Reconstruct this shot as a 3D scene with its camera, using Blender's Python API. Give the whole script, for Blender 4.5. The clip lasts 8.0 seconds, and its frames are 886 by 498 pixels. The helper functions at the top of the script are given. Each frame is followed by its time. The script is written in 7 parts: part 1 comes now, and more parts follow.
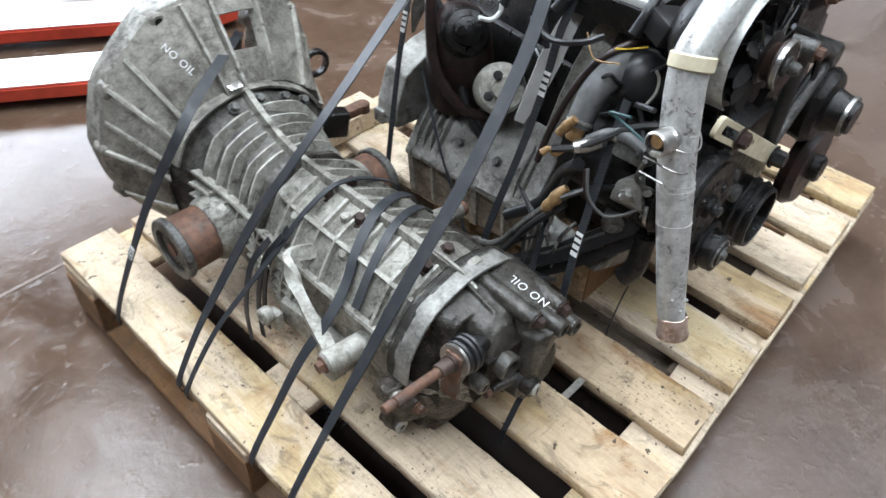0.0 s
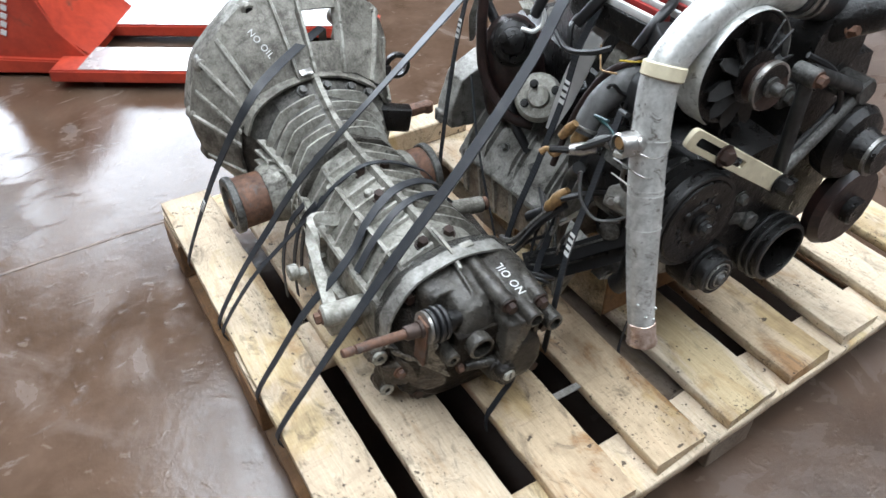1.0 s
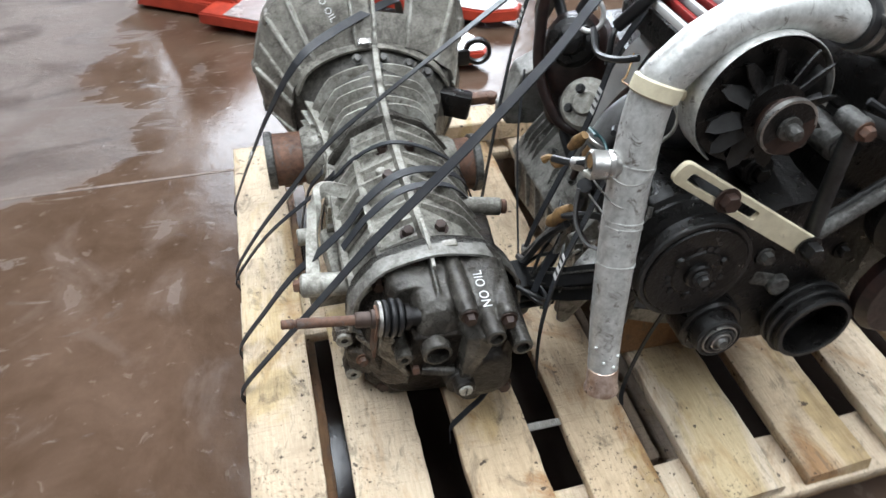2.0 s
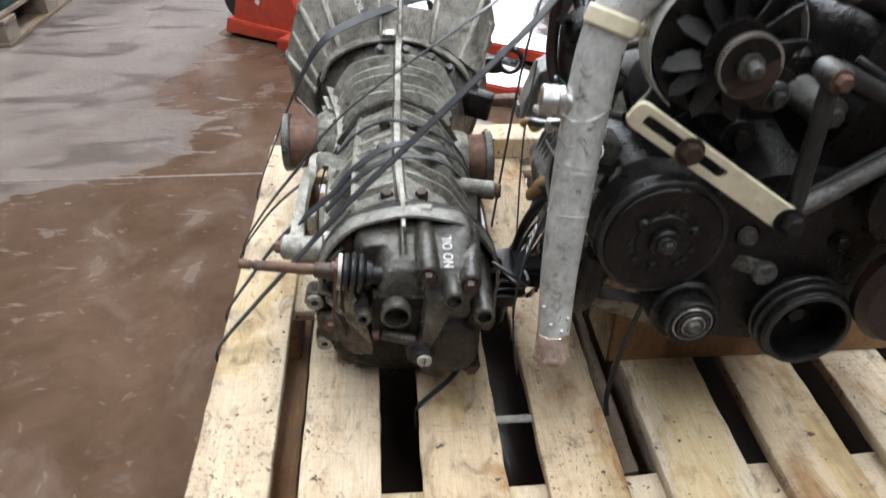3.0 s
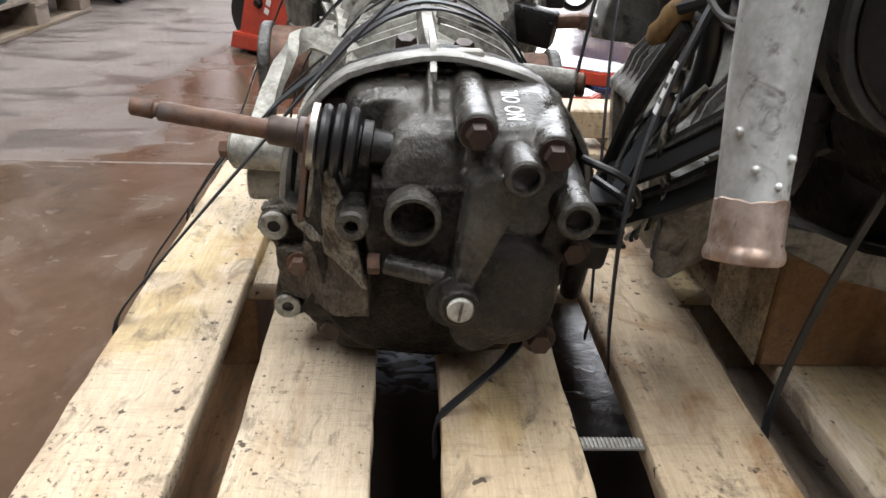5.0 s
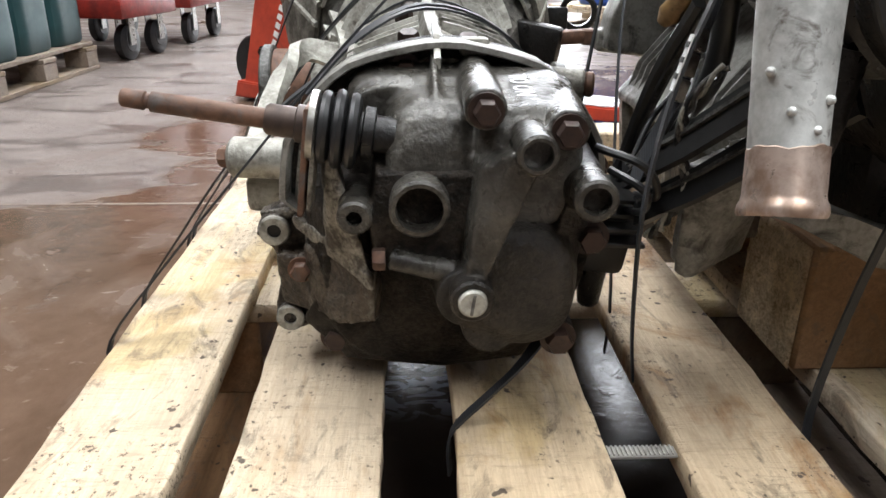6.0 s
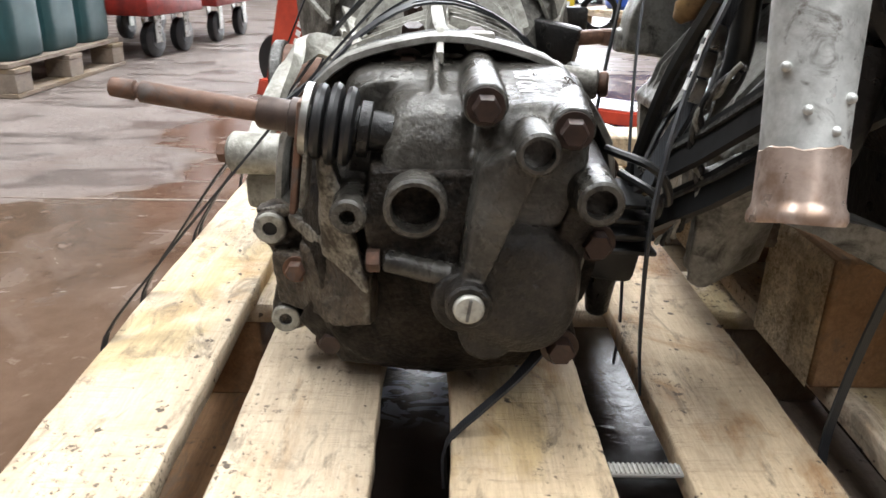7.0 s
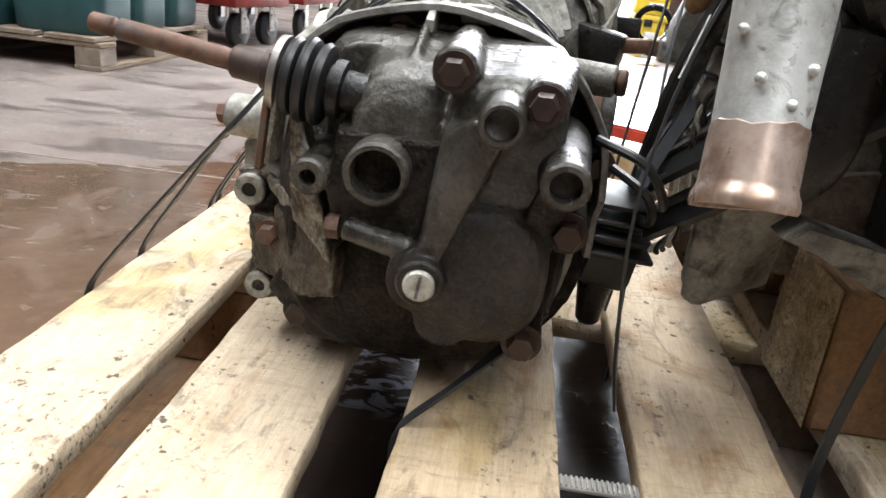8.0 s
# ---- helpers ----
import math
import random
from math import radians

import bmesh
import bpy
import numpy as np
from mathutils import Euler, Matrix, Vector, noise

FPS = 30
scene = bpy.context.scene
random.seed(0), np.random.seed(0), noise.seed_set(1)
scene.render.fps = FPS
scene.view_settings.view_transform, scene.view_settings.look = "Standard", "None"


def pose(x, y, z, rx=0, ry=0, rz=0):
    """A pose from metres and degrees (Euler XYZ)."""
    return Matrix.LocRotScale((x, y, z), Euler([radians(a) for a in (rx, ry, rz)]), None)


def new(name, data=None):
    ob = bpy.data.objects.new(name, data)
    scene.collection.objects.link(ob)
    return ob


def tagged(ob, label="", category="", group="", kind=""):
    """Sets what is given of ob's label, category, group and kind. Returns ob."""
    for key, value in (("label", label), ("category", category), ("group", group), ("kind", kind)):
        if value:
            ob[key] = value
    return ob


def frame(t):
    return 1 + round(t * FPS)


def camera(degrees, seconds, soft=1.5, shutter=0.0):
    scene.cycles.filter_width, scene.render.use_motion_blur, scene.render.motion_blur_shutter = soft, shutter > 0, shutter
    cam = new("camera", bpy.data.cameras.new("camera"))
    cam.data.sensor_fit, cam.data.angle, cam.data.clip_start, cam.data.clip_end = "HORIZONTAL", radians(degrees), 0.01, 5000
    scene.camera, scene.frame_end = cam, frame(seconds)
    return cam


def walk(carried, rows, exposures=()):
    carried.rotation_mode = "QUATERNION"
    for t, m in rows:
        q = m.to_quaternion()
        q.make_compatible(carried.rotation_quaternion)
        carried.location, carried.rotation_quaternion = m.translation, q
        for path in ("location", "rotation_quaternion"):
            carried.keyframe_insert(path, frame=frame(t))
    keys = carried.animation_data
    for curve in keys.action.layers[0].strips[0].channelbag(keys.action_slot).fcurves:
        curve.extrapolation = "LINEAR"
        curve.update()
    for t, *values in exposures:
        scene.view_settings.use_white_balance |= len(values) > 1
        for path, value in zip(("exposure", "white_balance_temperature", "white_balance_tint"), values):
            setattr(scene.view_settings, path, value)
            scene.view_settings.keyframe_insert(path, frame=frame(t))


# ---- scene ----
cam = camera(61.8, 8.0, 1.5, 0.5)
PATH = [
    (0, -0.2152, -0.1150, 1.0114, 46.67, -1.77, -46.18),
    (0.5, -0.1633, -0.2345, 1.0139, 47.98, -0.43, -37.24),
    (1, -0.1178, -0.3297, 1.0110, 49.42, 0.20, -31.17),
    (1.2, -0.0756, -0.3528, 1.0051, 49.22, 0.14, -28.57),
    (2.3, 0.1748, -0.4028, 0.9528, 49.72, -0.59, -8.80),
    (2.5, 0.2061, -0.4358, 0.9307, 53.26, -0.42, -6.69),
    (3, 0.2492, -0.4646, 0.8513, 55.03, -0.58, -4.45),
    (3.5, 0.2587, -0.4190, 0.7138, 56.55, -2.31, -2.71),
    (4, 0.2530, -0.3652, 0.6065, 58.73, -3.85, -1.17),
    (4.5, 0.2491, -0.2695, 0.5344, 60.92, -3.41, -0.74),
    (4.7, 0.2452, -0.2442, 0.5168, 61.76, -3.17, -1.47),
    (5.8, 0.2475, -0.2217, 0.4438, 67.44, -0.71, -2.43),
    (6, 0.2466, -0.2203, 0.4429, 67.65, -0.63, -2.45),
    (6.5, 0.2392, -0.2107, 0.4400, 67.65, -0.97, -3.17),
    (7, 0.2625, -0.2022, 0.4349, 67.87, -1.24, -0.31),
    (7.5, 0.2975, -0.1930, 0.4185, 68.47, -3.56, 3.56),
    (8, 0.3240, -0.1865, 0.4071, 68.93, -5.53, 6.98),
]
walk(cam, [(t, pose(*row)) for t, *row in PATH], exposures=[(0, -0.29, 6080, 10), (2.5, -0.39, 6350, 11), (3.5, -0.41, 6560, 12), (4.5, -0.38, 6640, 13), (6, -0.06, 6600, 12), (8, 0.18, 6600, 12)])

# ---- world, light ----
world = bpy.data.worlds.new("world")
scene.world = world
world.use_nodes = True
wn = world.node_tree
sky = wn.nodes.new("ShaderNodeTexSky")
sky.sky_type = "NISHITA"
sky.sun_disc = False
sky.sun_elevation, sky.sun_rotation = radians(38), radians(20)
wn.links.new(sky.outputs[0], wn.nodes["Background"].inputs[0])
wn.nodes["Background"].inputs[1].default_value = 0.15


def area_lamp(name, x, y, z, sx, sy, power, turn=(0, 0, 0), colour=(1, 1, 1)):
    data = bpy.data.lights.new(name, "AREA")
    data.shape, data.size, data.size_y, data.energy, data.color = "RECTANGLE", sx, sy, power, colour
    ob = new(name, data)
    ob.matrix_world = pose(x, y, z, *turn)
    return ob


# daylight through the tall open doorway ahead, soft light from unseen strips overhead
area_lamp("door_lamp", 1.1, 7.85, 2.75, 4.2, 5.3, 1150, (90, 0, 0), (0.88, 0.945, 1.0))
area_lamp("rooflight_lamp", -3.2, 0.0, 6.12, 1.1, 5.8, 370, colour=(0.89, 0.955, 1.0))
area_lamp("rooflight_lamp", 0.4, 2.4, 6.12, 1.1, 7.0, 520, colour=(0.89, 0.955, 1.0))
# two more strips added as fill for the nose, pipe and engine front
area_lamp("rooflight_lamp", 2.1, -4.6, 6.12, 1.1, 4.6, 215, colour=(0.89, 0.955, 1.0))
area_lamp("rooflight_lamp", 4.4, -1.4, 6.12, 1.1, 4.6, 400, colour=(0.89, 0.955, 1.0))


# ---- materials ----
def mix_rgb(nt, fac, a, b, mode="MIX"):
    n = nt.nodes.new("ShaderNodeMix")
    n.data_type, n.blend_type = "RGBA", mode
    for sock, v in ((n.inputs[0], fac), (n.inputs[6], a), (n.inputs[7], b)):
        if isinstance(v, (int, float)):
            sock.default_value = v
        elif isinstance(v, (tuple, list)):
            sock.default_value = (*v, 1)
        else:
            nt.links.new(v, sock)
    return n.outputs[2]


def ramp(nt, src, lo, hi, a=0.0, b=1.0):
    n = nt.nodes.new("ShaderNodeMapRange")
    n.inputs[1].default_value, n.inputs[2].default_value = lo, hi
    n.inputs[3].default_value, n.inputs[4].default_value = a, b
    nt.links.new(src, n.inputs[0])
    return n.outputs[0]


def noise_tex(nt, scale, detail=6, rough=0.6, stretch=(1, 1, 1), world_space=False, shift=None, warp=0.0):
    co = nt.nodes.new("ShaderNodeNewGeometry").outputs["Position"] if world_space else nt.nodes.new("ShaderNodeTexCoord").outputs["Object"]
    mp = nt.nodes.new("ShaderNodeMapping")
    mp.inputs["Scale"].default_value = stretch
    nt.links.new(co, mp.inputs["Vector"])
    if shift is not None:
        nt.links.new(shift, mp.inputs["Location"])
    n = nt.nodes.new("ShaderNodeTexNoise")
    n.inputs["Scale"].default_value, n.inputs["Detail"].default_value, n.inputs["Roughness"].default_value = scale, detail, rough
    n.inputs["Distortion"].default_value = warp
    nt.links.new(mp.outputs[0], n.inputs["Vector"])
    return n.outputs["Fac"]


def bump(nt, src, strength, distance):
    n = nt.nodes.new("ShaderNodeBump")
    n.inputs["Strength"].default_value, n.inputs["Distance"].default_value = strength, distance
    nt.links.new(src, n.inputs["Height"])
    return n.outputs[0]


def begin(name):
    m = bpy.data.materials.new(name)
    m.use_nodes = True
    return m, m.node_tree, m.node_tree.nodes["Principled BSDF"]


def surface(name, base, dark, stain=None, rough=(0.4, 0.7), metal=0.0, grain=60.0, blotch=9.0, relief=0.4, depth=0.001, stain_at=(0.55, 0.7), specular=0.5, contrast=1.0, speck=0.35):
    """A worn surface: two tones mixed from fine grain and larger blotches, stains, fine relief."""
    m, nt, bs = begin(name)
    g = noise_tex(nt, grain, 6, 0.6)
    b = noise_tex(nt, blotch, 6, 0.62, warp=0.6)
    mid = noise_tex(nt, blotch * 3.7, 5, 0.6, warp=0.4)
    tone = nt.nodes.new("ShaderNodeMath")
    tone.operation = "MULTIPLY_ADD"
    nt.links.new(mid, tone.inputs[0])
    tone.inputs[1].default_value = 0.6
    nt.links.new(b, tone.inputs[2])
    fine = nt.nodes.new("ShaderNodeMath")
    fine.operation = "MULTIPLY_ADD"
    nt.links.new(g, fine.inputs[0])
    fine.inputs[1].default_value = speck
    nt.links.new(tone.outputs[0], fine.inputs[2])
    c = mix_rgb(nt, ramp(nt, fine.outputs[0], 0.8 + 0.5 * speck - 0.2 / contrast, 0.8 + 0.5 * speck + 0.2 / contrast), dark, base)
    if stain:
        s = noise_tex(nt, blotch * 1.9, 7, 0.7, warp=1.0)
        c = mix_rgb(nt, ramp(nt, s, stain_at[0], stain_at[1], 0.0, 0.9), c, stain)
    nt.links.new(c, bs.inputs["Base Color"])
    nt.links.new(ramp(nt, mid, 0.3, 0.7, rough[1], rough[0]), bs.inputs["Roughness"])
    bs.inputs["Metallic"].default_value = metal
    bs.inputs["Specular IOR Level"].default_value = specular
    nt.links.new(bump(nt, fine.outputs[0], relief, depth), bs.inputs["Normal"])
    return m


ALU = surface("cast_aluminium", (0.34, 0.33, 0.288), (0.105, 0.097, 0.08), (0.026, 0.02, 0.014), (0.4, 0.68), 0.25, 280, 17, 0.9, 0.0018, (0.53, 0.67), 0.5, 1.2, 0.45)
# grime plus the shade between fins and under the lip, in one dark tone
ALU_NECK = surface("grimy_shaded_aluminium", (0.13, 0.122, 0.104), (0.022, 0.019, 0.015), (0.01, 0.008, 0.006), (0.34, 0.62), 0.15, 280, 17, 0.9, 0.0018, (0.5, 0.64), 0.5, 1.1, 0.5)
ALU_LIGHT = surface("cast_aluminium_pale", (0.46, 0.45, 0.4), (0.19, 0.18, 0.152), (0.05, 0.04, 0.028), (0.4, 0.62), 0.25, 280, 19, 0.8, 0.0014, (0.56, 0.7), 0.5, 1.2, 0.45)
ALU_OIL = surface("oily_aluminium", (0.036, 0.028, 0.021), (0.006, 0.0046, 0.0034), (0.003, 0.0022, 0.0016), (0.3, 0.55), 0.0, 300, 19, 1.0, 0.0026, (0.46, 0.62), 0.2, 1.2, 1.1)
ALU_DUSTY = surface("dusty_aluminium", (0.035, 0.028, 0.0215), (0.0075, 0.0059, 0.0045), (0.004, 0.003, 0.0023), (0.24, 0.5), 0.0, 300, 14, 1.0, 0.002, (0.5, 0.66), 0.4, 1.1, 1.0)
ALU_DOME = surface("greasy_grey_aluminium", (0.09, 0.084, 0.072), (0.021, 0.0178, 0.014), (0.006, 0.0046, 0.0035), (0.18, 0.42), 0.2, 340, 17, 0.8, 0.0014, (0.52, 0.68), 0.5, 1.0, 0.7)
BELL_ALU = surface("grubby_aluminium", (0.3, 0.285, 0.245), (0.085, 0.077, 0.062), (0.03, 0.024, 0.018), (0.38, 0.64), 0.2, 280, 13, 0.9, 0.0016, (0.52, 0.68), 0.5, 1.1, 0.5)
ENGINE_ALU = surface("grimy_engine_casting", (0.31, 0.303, 0.277), (0.105, 0.099, 0.086), (0.018, 0.014, 0.01), (0.32, 0.6), 0.2, 260, 14, 0.9, 0.0016, (0.54, 0.68), 0.5, 1.1, 0.45)
STAINED_ALU = surface("oil_stained_casting", (0.27, 0.235, 0.19), (0.09, 0.066, 0.046), (0.02, 0.014, 0.01), (0.34, 0.6), 0.1, 260, 16, 0.9, 0.0016, (0.52, 0.66), 0.5, 1.1, 0.5)
MAROON = surface("maroon_grimy_steel", (0.035, 0.017, 0.014), (0.0105, 0.0065, 0.006), (0.006, 0.0045, 0.004), (0.28, 0.5), 0.0, 200, 20, 0.6, 0.001, (0.5, 0.66), 0.5, 1.0, 0.6)
BROWN_CAST = surface("oil_browned_casting", (0.085, 0.066, 0.048), (0.02, 0.0145, 0.01), (0.15, 0.14, 0.12), (0.24, 0.5), 0.1, 300, 18, 1.0, 0.0022, (0.58, 0.66), 0.5, 1.2, 1.0)
ALU_PITTED = surface("pitted_aluminium", (0.32, 0.3, 0.255), (0.06, 0.05, 0.038), (0.03, 0.018, 0.01), (0.3, 0.56), 0.15, 300, 18, 1.0, 0.0022, (0.5, 0.62), 0.5, 1.3, 1.0)
DARK_METAL = surface("worn_dark_metal", (0.04, 0.04, 0.039), (0.012, 0.0115, 0.011), (0.011, 0.009, 0.008), (0.34, 0.58), 0.2, 200, 16, 0.6, 0.001, (0.56, 0.72))
STEEL = surface("bare_steel", (0.5, 0.49, 0.47), (0.22, 0.21, 0.19), (0.16, 0.08, 0.04), (0.22, 0.45), 0.85, 160, 20, 0.2, 0.0006, (0.6, 0.75))
PIPE_STEEL = surface("aluminised_pipe", (0.62, 0.625, 0.6), (0.36, 0.36, 0.338), (0.12, 0.1, 0.082), (0.26, 0.52), 0.4, 200, 24, 0.55, 0.0008, (0.57, 0.66), 0.5, 1.1, 0.5)
PIPE_END = surface("heat_tinted_pipe", (0.58, 0.46, 0.39), (0.3, 0.2, 0.145), (0.16, 0.13, 0.11), (0.24, 0.46), 0.65, 140, 34, 0.2, 0.0006, (0.56, 0.7), 0.5, 1.3, 0.5)
RUST = surface("rusty_steel", (0.17, 0.085, 0.05), (0.06, 0.032, 0.022), (0.09, 0.085, 0.08), (0.55, 0.8), 0.15, 200, 25, 0.5, 0.001)
BOLT_RUST = surface("maroon_rusty_bolt", (0.052, 0.028, 0.02), (0.02, 0.011, 0.0085), (0.016, 0.011, 0.0095), (0.36, 0.6), 0.25, 200, 30, 0.5, 0.0008)
DULL_RUST = surface("dull_brown_steel", (0.085, 0.055, 0.042), (0.035, 0.025, 0.021), (0.12, 0.11, 0.1), (0.4, 0.6), 0.4, 140, 20, 0.3, 0.0008, (0.62, 0.76))
BLACK_METAL = surface("grimy_black_metal", (0.01, 0.009, 0.0083), (0.0022, 0.0019, 0.0017), (0.036, 0.025, 0.018), (0.2, 0.5), 0.0, 220, 18, 0.8, 0.0016, (0.62, 0.72), 0.36, 1.0, 0.8)
GREY_METAL = surface("grimy_grey_metal", (0.14, 0.138, 0.128), (0.036, 0.034, 0.03), (0.016, 0.012, 0.009), (0.32, 0.6), 0.2, 240, 19, 0.9, 0.0018, (0.54, 0.68), 0.5, 1.2, 0.7)
BLACK_PLASTIC = surface("black_plastic", (0.02, 0.02, 0.021), (0.011, 0.011, 0.011), (0.05, 0.046, 0.042), (0.28, 0.48), 0.0, 120, 14, 0.15, 0.0005, (0.64, 0.8))
GREY_RUBBER = surface("grey_rubber", (0.13, 0.13, 0.128), (0.06, 0.059, 0.057), (0.03, 0.027, 0.024), (0.4, 0.62), 0.0, 120, 16, 0.3, 0.0006, (0.58, 0.74))
RUBBER = surface("black_rubber", (0.017, 0.017, 0.018), (0.009, 0.009, 0.009), (0.04, 0.037, 0.034), (0.3, 0.5), 0.0, 90, 14, 0.15, 0.0005, (0.64, 0.8))
IVORY = surface("ivory_paint", (0.68, 0.62, 0.45), (0.5, 0.44, 0.3), (0.22, 0.17, 0.1), (0.4, 0.6), 0.0, 60, 20, 0.15, 0.0004, (0.62, 0.78))
RED = surface("red_paint", (0.5, 0.062, 0.03), (0.32, 0.036, 0.02), (0.1, 0.05, 0.035), (0.3, 0.5), 0.0, 60, 8, 0.15, 0.0006, (0.6, 0.75))
# the trolleys' shaded fronts are darkened into this red
DARK_RED = surface("grubby_shaded_red", (0.26, 0.022, 0.014), (0.13, 0.013, 0.01), (0.05, 0.03, 0.024), (0.4, 0.6), 0.0, 60, 8, 0.15, 0.0006, (0.58, 0.72))
RED_PLASTIC = surface("red_shroud", (0.36, 0.025, 0.022), (0.16, 0.014, 0.012), (0.05, 0.03, 0.025), (0.35, 0.55), 0.0, 60, 14, 0.15, 0.0004, (0.58, 0.72))
WHITE_PAINT = surface("white_paint", (0.78, 0.78, 0.76), (0.6, 0.6, 0.58), None, (0.4, 0.6))
COPPER = surface("ochre_connector", (0.33, 0.2, 0.08), (0.15, 0.085, 0.035), (0.06, 0.04, 0.02), (0.4, 0.6), 0.2, 90, 30, 0.2, 0.0004)
# teal kept dark to hold the shade on the drums' fronts
TEAL = surface("teal_plastic", (0.018, 0.066, 0.07), (0.01, 0.04, 0.044), None, (0.4, 0.6), 0, 30, 2, 0.1)
BLUE = surface("blue_plastic", (0.02, 0.07, 0.32), (0.012, 0.045, 0.22), None, (0.35, 0.5), 0, 30, 3, 0.1)
YELLOW = surface("yellow_paint", (0.75, 0.55, 0.03), (0.6, 0.42, 0.03), None, (0.35, 0.5), 0, 30, 3, 0.1)
SAND = surface("sandy_filler", (0.2, 0.15, 0.12), (0.11, 0.08, 0.065), None, (0.5, 0.8), 0, 90, 14, 0.4)
WALL_MAT = surface("wall_cladding", (0.28, 0.26, 0.24), (0.2, 0.185, 0.17), (0.12, 0.1, 0.08), (0.6, 0.8), 0, 6, 0.7, 0.1)
BROWN_WALL = surface("brown_block_wall", (0.2, 0.12, 0.08), (0.12, 0.07, 0.05), None, (0.6, 0.8), 0, 6, 0.7, 0.1)


def strap_material():
    """Woven polyester strap: fine cross ribs, a slight sheen."""
    m, nt, bs = begin("strap_webbing")
    co = nt.nodes.new("ShaderNodeTexCoord")
    w = nt.nodes.new("ShaderNodeTexWave")
    w.inputs["Scale"].default_value = 220
    nt.links.new(co.outputs["Object"], w.inputs["Vector"])
    n = noise_tex(nt, 40)
    c = mix_rgb(nt, w.outputs["Fac"], (0.012, 0.0135, 0.016), (0.024, 0.027, 0.032))
    c = mix_rgb(nt, ramp(nt, n, 0.5, 0.75, 0, 0.35), c, (0.08, 0.077, 0.072))
    nt.links.new(c, bs.inputs["Base Color"])
    bs.inputs["Roughness"].default_value = 0.5
    nt.links.new(bump(nt, w.outputs["Fac"], 0.2, 0.0003), bs.inputs["Normal"])
    return m


STRAP = strap_material()


def wood_material(name, pale, warm, stain, smears=0.0):
    """Rough-sawn softwood: grain along the plank, saw marks, blotches, knots and dirt; every plank differs."""
    m, nt, bs = begin(name)
    rnd = nt.nodes.new("ShaderNodeObjectInfo").outputs["Random"]
    comb = nt.nodes.new("ShaderNodeCombineXYZ")
    mul = nt.nodes.new("ShaderNodeMath")
    mul.operation = "MULTIPLY"
    nt.links.new(rnd, mul.inputs[0])
    mul.inputs[1].default_value = 37.0
    for i in range(3):
        nt.links.new(mul.outputs[0], comb.inputs[i])
    sh = comb.outputs[0]
    long_grain = noise_tex(nt, 17, 6, 0.62, (5.5, 0.28, 5.5), False, sh, 2.2)
    fine = noise_tex(nt, 300, 5, 0.75, (1.6, 0.16, 1.6), False, sh)
    saw = noise_tex(nt, 120, 4, 0.7, (0.25, 1.5, 0.5), False, sh, 0.6)
    sawn = noise_tex(nt, 6, 3, 0.6, (1, 1, 1), False, sh, 0.6)
    blotch = noise_tex(nt, 6, 7, 0.68, (1.7, 0.8, 1), False, sh, 1.4)
    specks = noise_tex(nt, 170, 4, 0.7, (1.2, 0.9, 1), False, sh)
    cluster = noise_tex(nt, 9, 3, 0.6, (1, 1, 1), False, sh, 0.4)
    smear = noise_tex(nt, 13, 8, 0.74, (1.7, 0.7, 1), False, sh, 1.8)
    rustmark = noise_tex(nt, 5.2, 7, 0.66, (1.4, 0.75, 1), False, sh, 1.0)
    damp = noise_tex(nt, 3.1, 6, 0.64, (1.5, 0.7, 1), False, sh, 0.8)
    c = mix_rgb(nt, ramp(nt, long_grain, 0.36, 0.72, 0.1, 0.8), pale, warm)
    c = mix_rgb(nt, ramp(nt, fine, 0.42, 0.72, 0, 0.65), c, mix_rgb(nt, 0.45, c, stain))
    marks = nt.nodes.new("ShaderNodeMath")
    marks.operation = "MULTIPLY"
    nt.links.new(ramp(nt, saw, 0.5, 0.72, 0, 0.7), marks.inputs[0])
    nt.links.new(ramp(nt, sawn, 0.4, 0.6, 0.15, 1.0), marks.inputs[1])
    c = mix_rgb(nt, marks.outputs[0], c, mix_rgb(nt, 0.5, c, stain))
    c = mix_rgb(nt, ramp(nt, blotch, 0.47, 0.64, 0, 0.65), c, mix_rgb(nt, 0.5, c, stain))
    c = mix_rgb(nt, ramp(nt, damp, 0.54, 0.6, 0, 0.7), c, mix_rgb(nt, 1.0, c, (0.82, 0.75, 0.5), "MULTIPLY"))
    c = mix_rgb(nt, ramp(nt, rustmark, 0.54 - 0.03 * smears, 0.64 - 0.04 * smears, 0, 0.7 + 0.2 * smears), c, mix_rgb(nt, 1.0, c, (0.72 - 0.1 * smears, 0.57 - 0.13 * smears, 0.42 - 0.14 * smears), "MULTIPLY"))
    c = mix_rgb(nt, ramp(nt, smear, 0.54, 0.63, 0, 0.8), c, mix_rgb(nt, 0.7, c, (0.12, 0.095, 0.07)))
    grit = nt.nodes.new("ShaderNodeMath")
    grit.operation = "MULTIPLY"
    nt.links.new(ramp(nt, specks, 0.575, 0.64, 0, 0.9), grit.inputs[0])
    nt.links.new(ramp(nt, cluster, 0.5, 0.62, 0.08, 1.0), grit.inputs[1])
    c = mix_rgb(nt, grit.outputs[0], c, (0.07, 0.05, 0.035))
    dots = noise_tex(nt, 85, 2, 0.5, (1, 0.9, 1), False, sh)
    c = mix_rgb(nt, ramp(nt, dots, 0.69, 0.72, 0, 0.9), c, (0.05, 0.035, 0.025))
    knots = noise_tex(nt, 11, 3, 0.5, (1.2, 0.7, 1), False, sh, 0.8)
    c = mix_rgb(nt, ramp(nt, knots, 0.72, 0.8, 0, 0.7), c, (0.2, 0.1, 0.055))
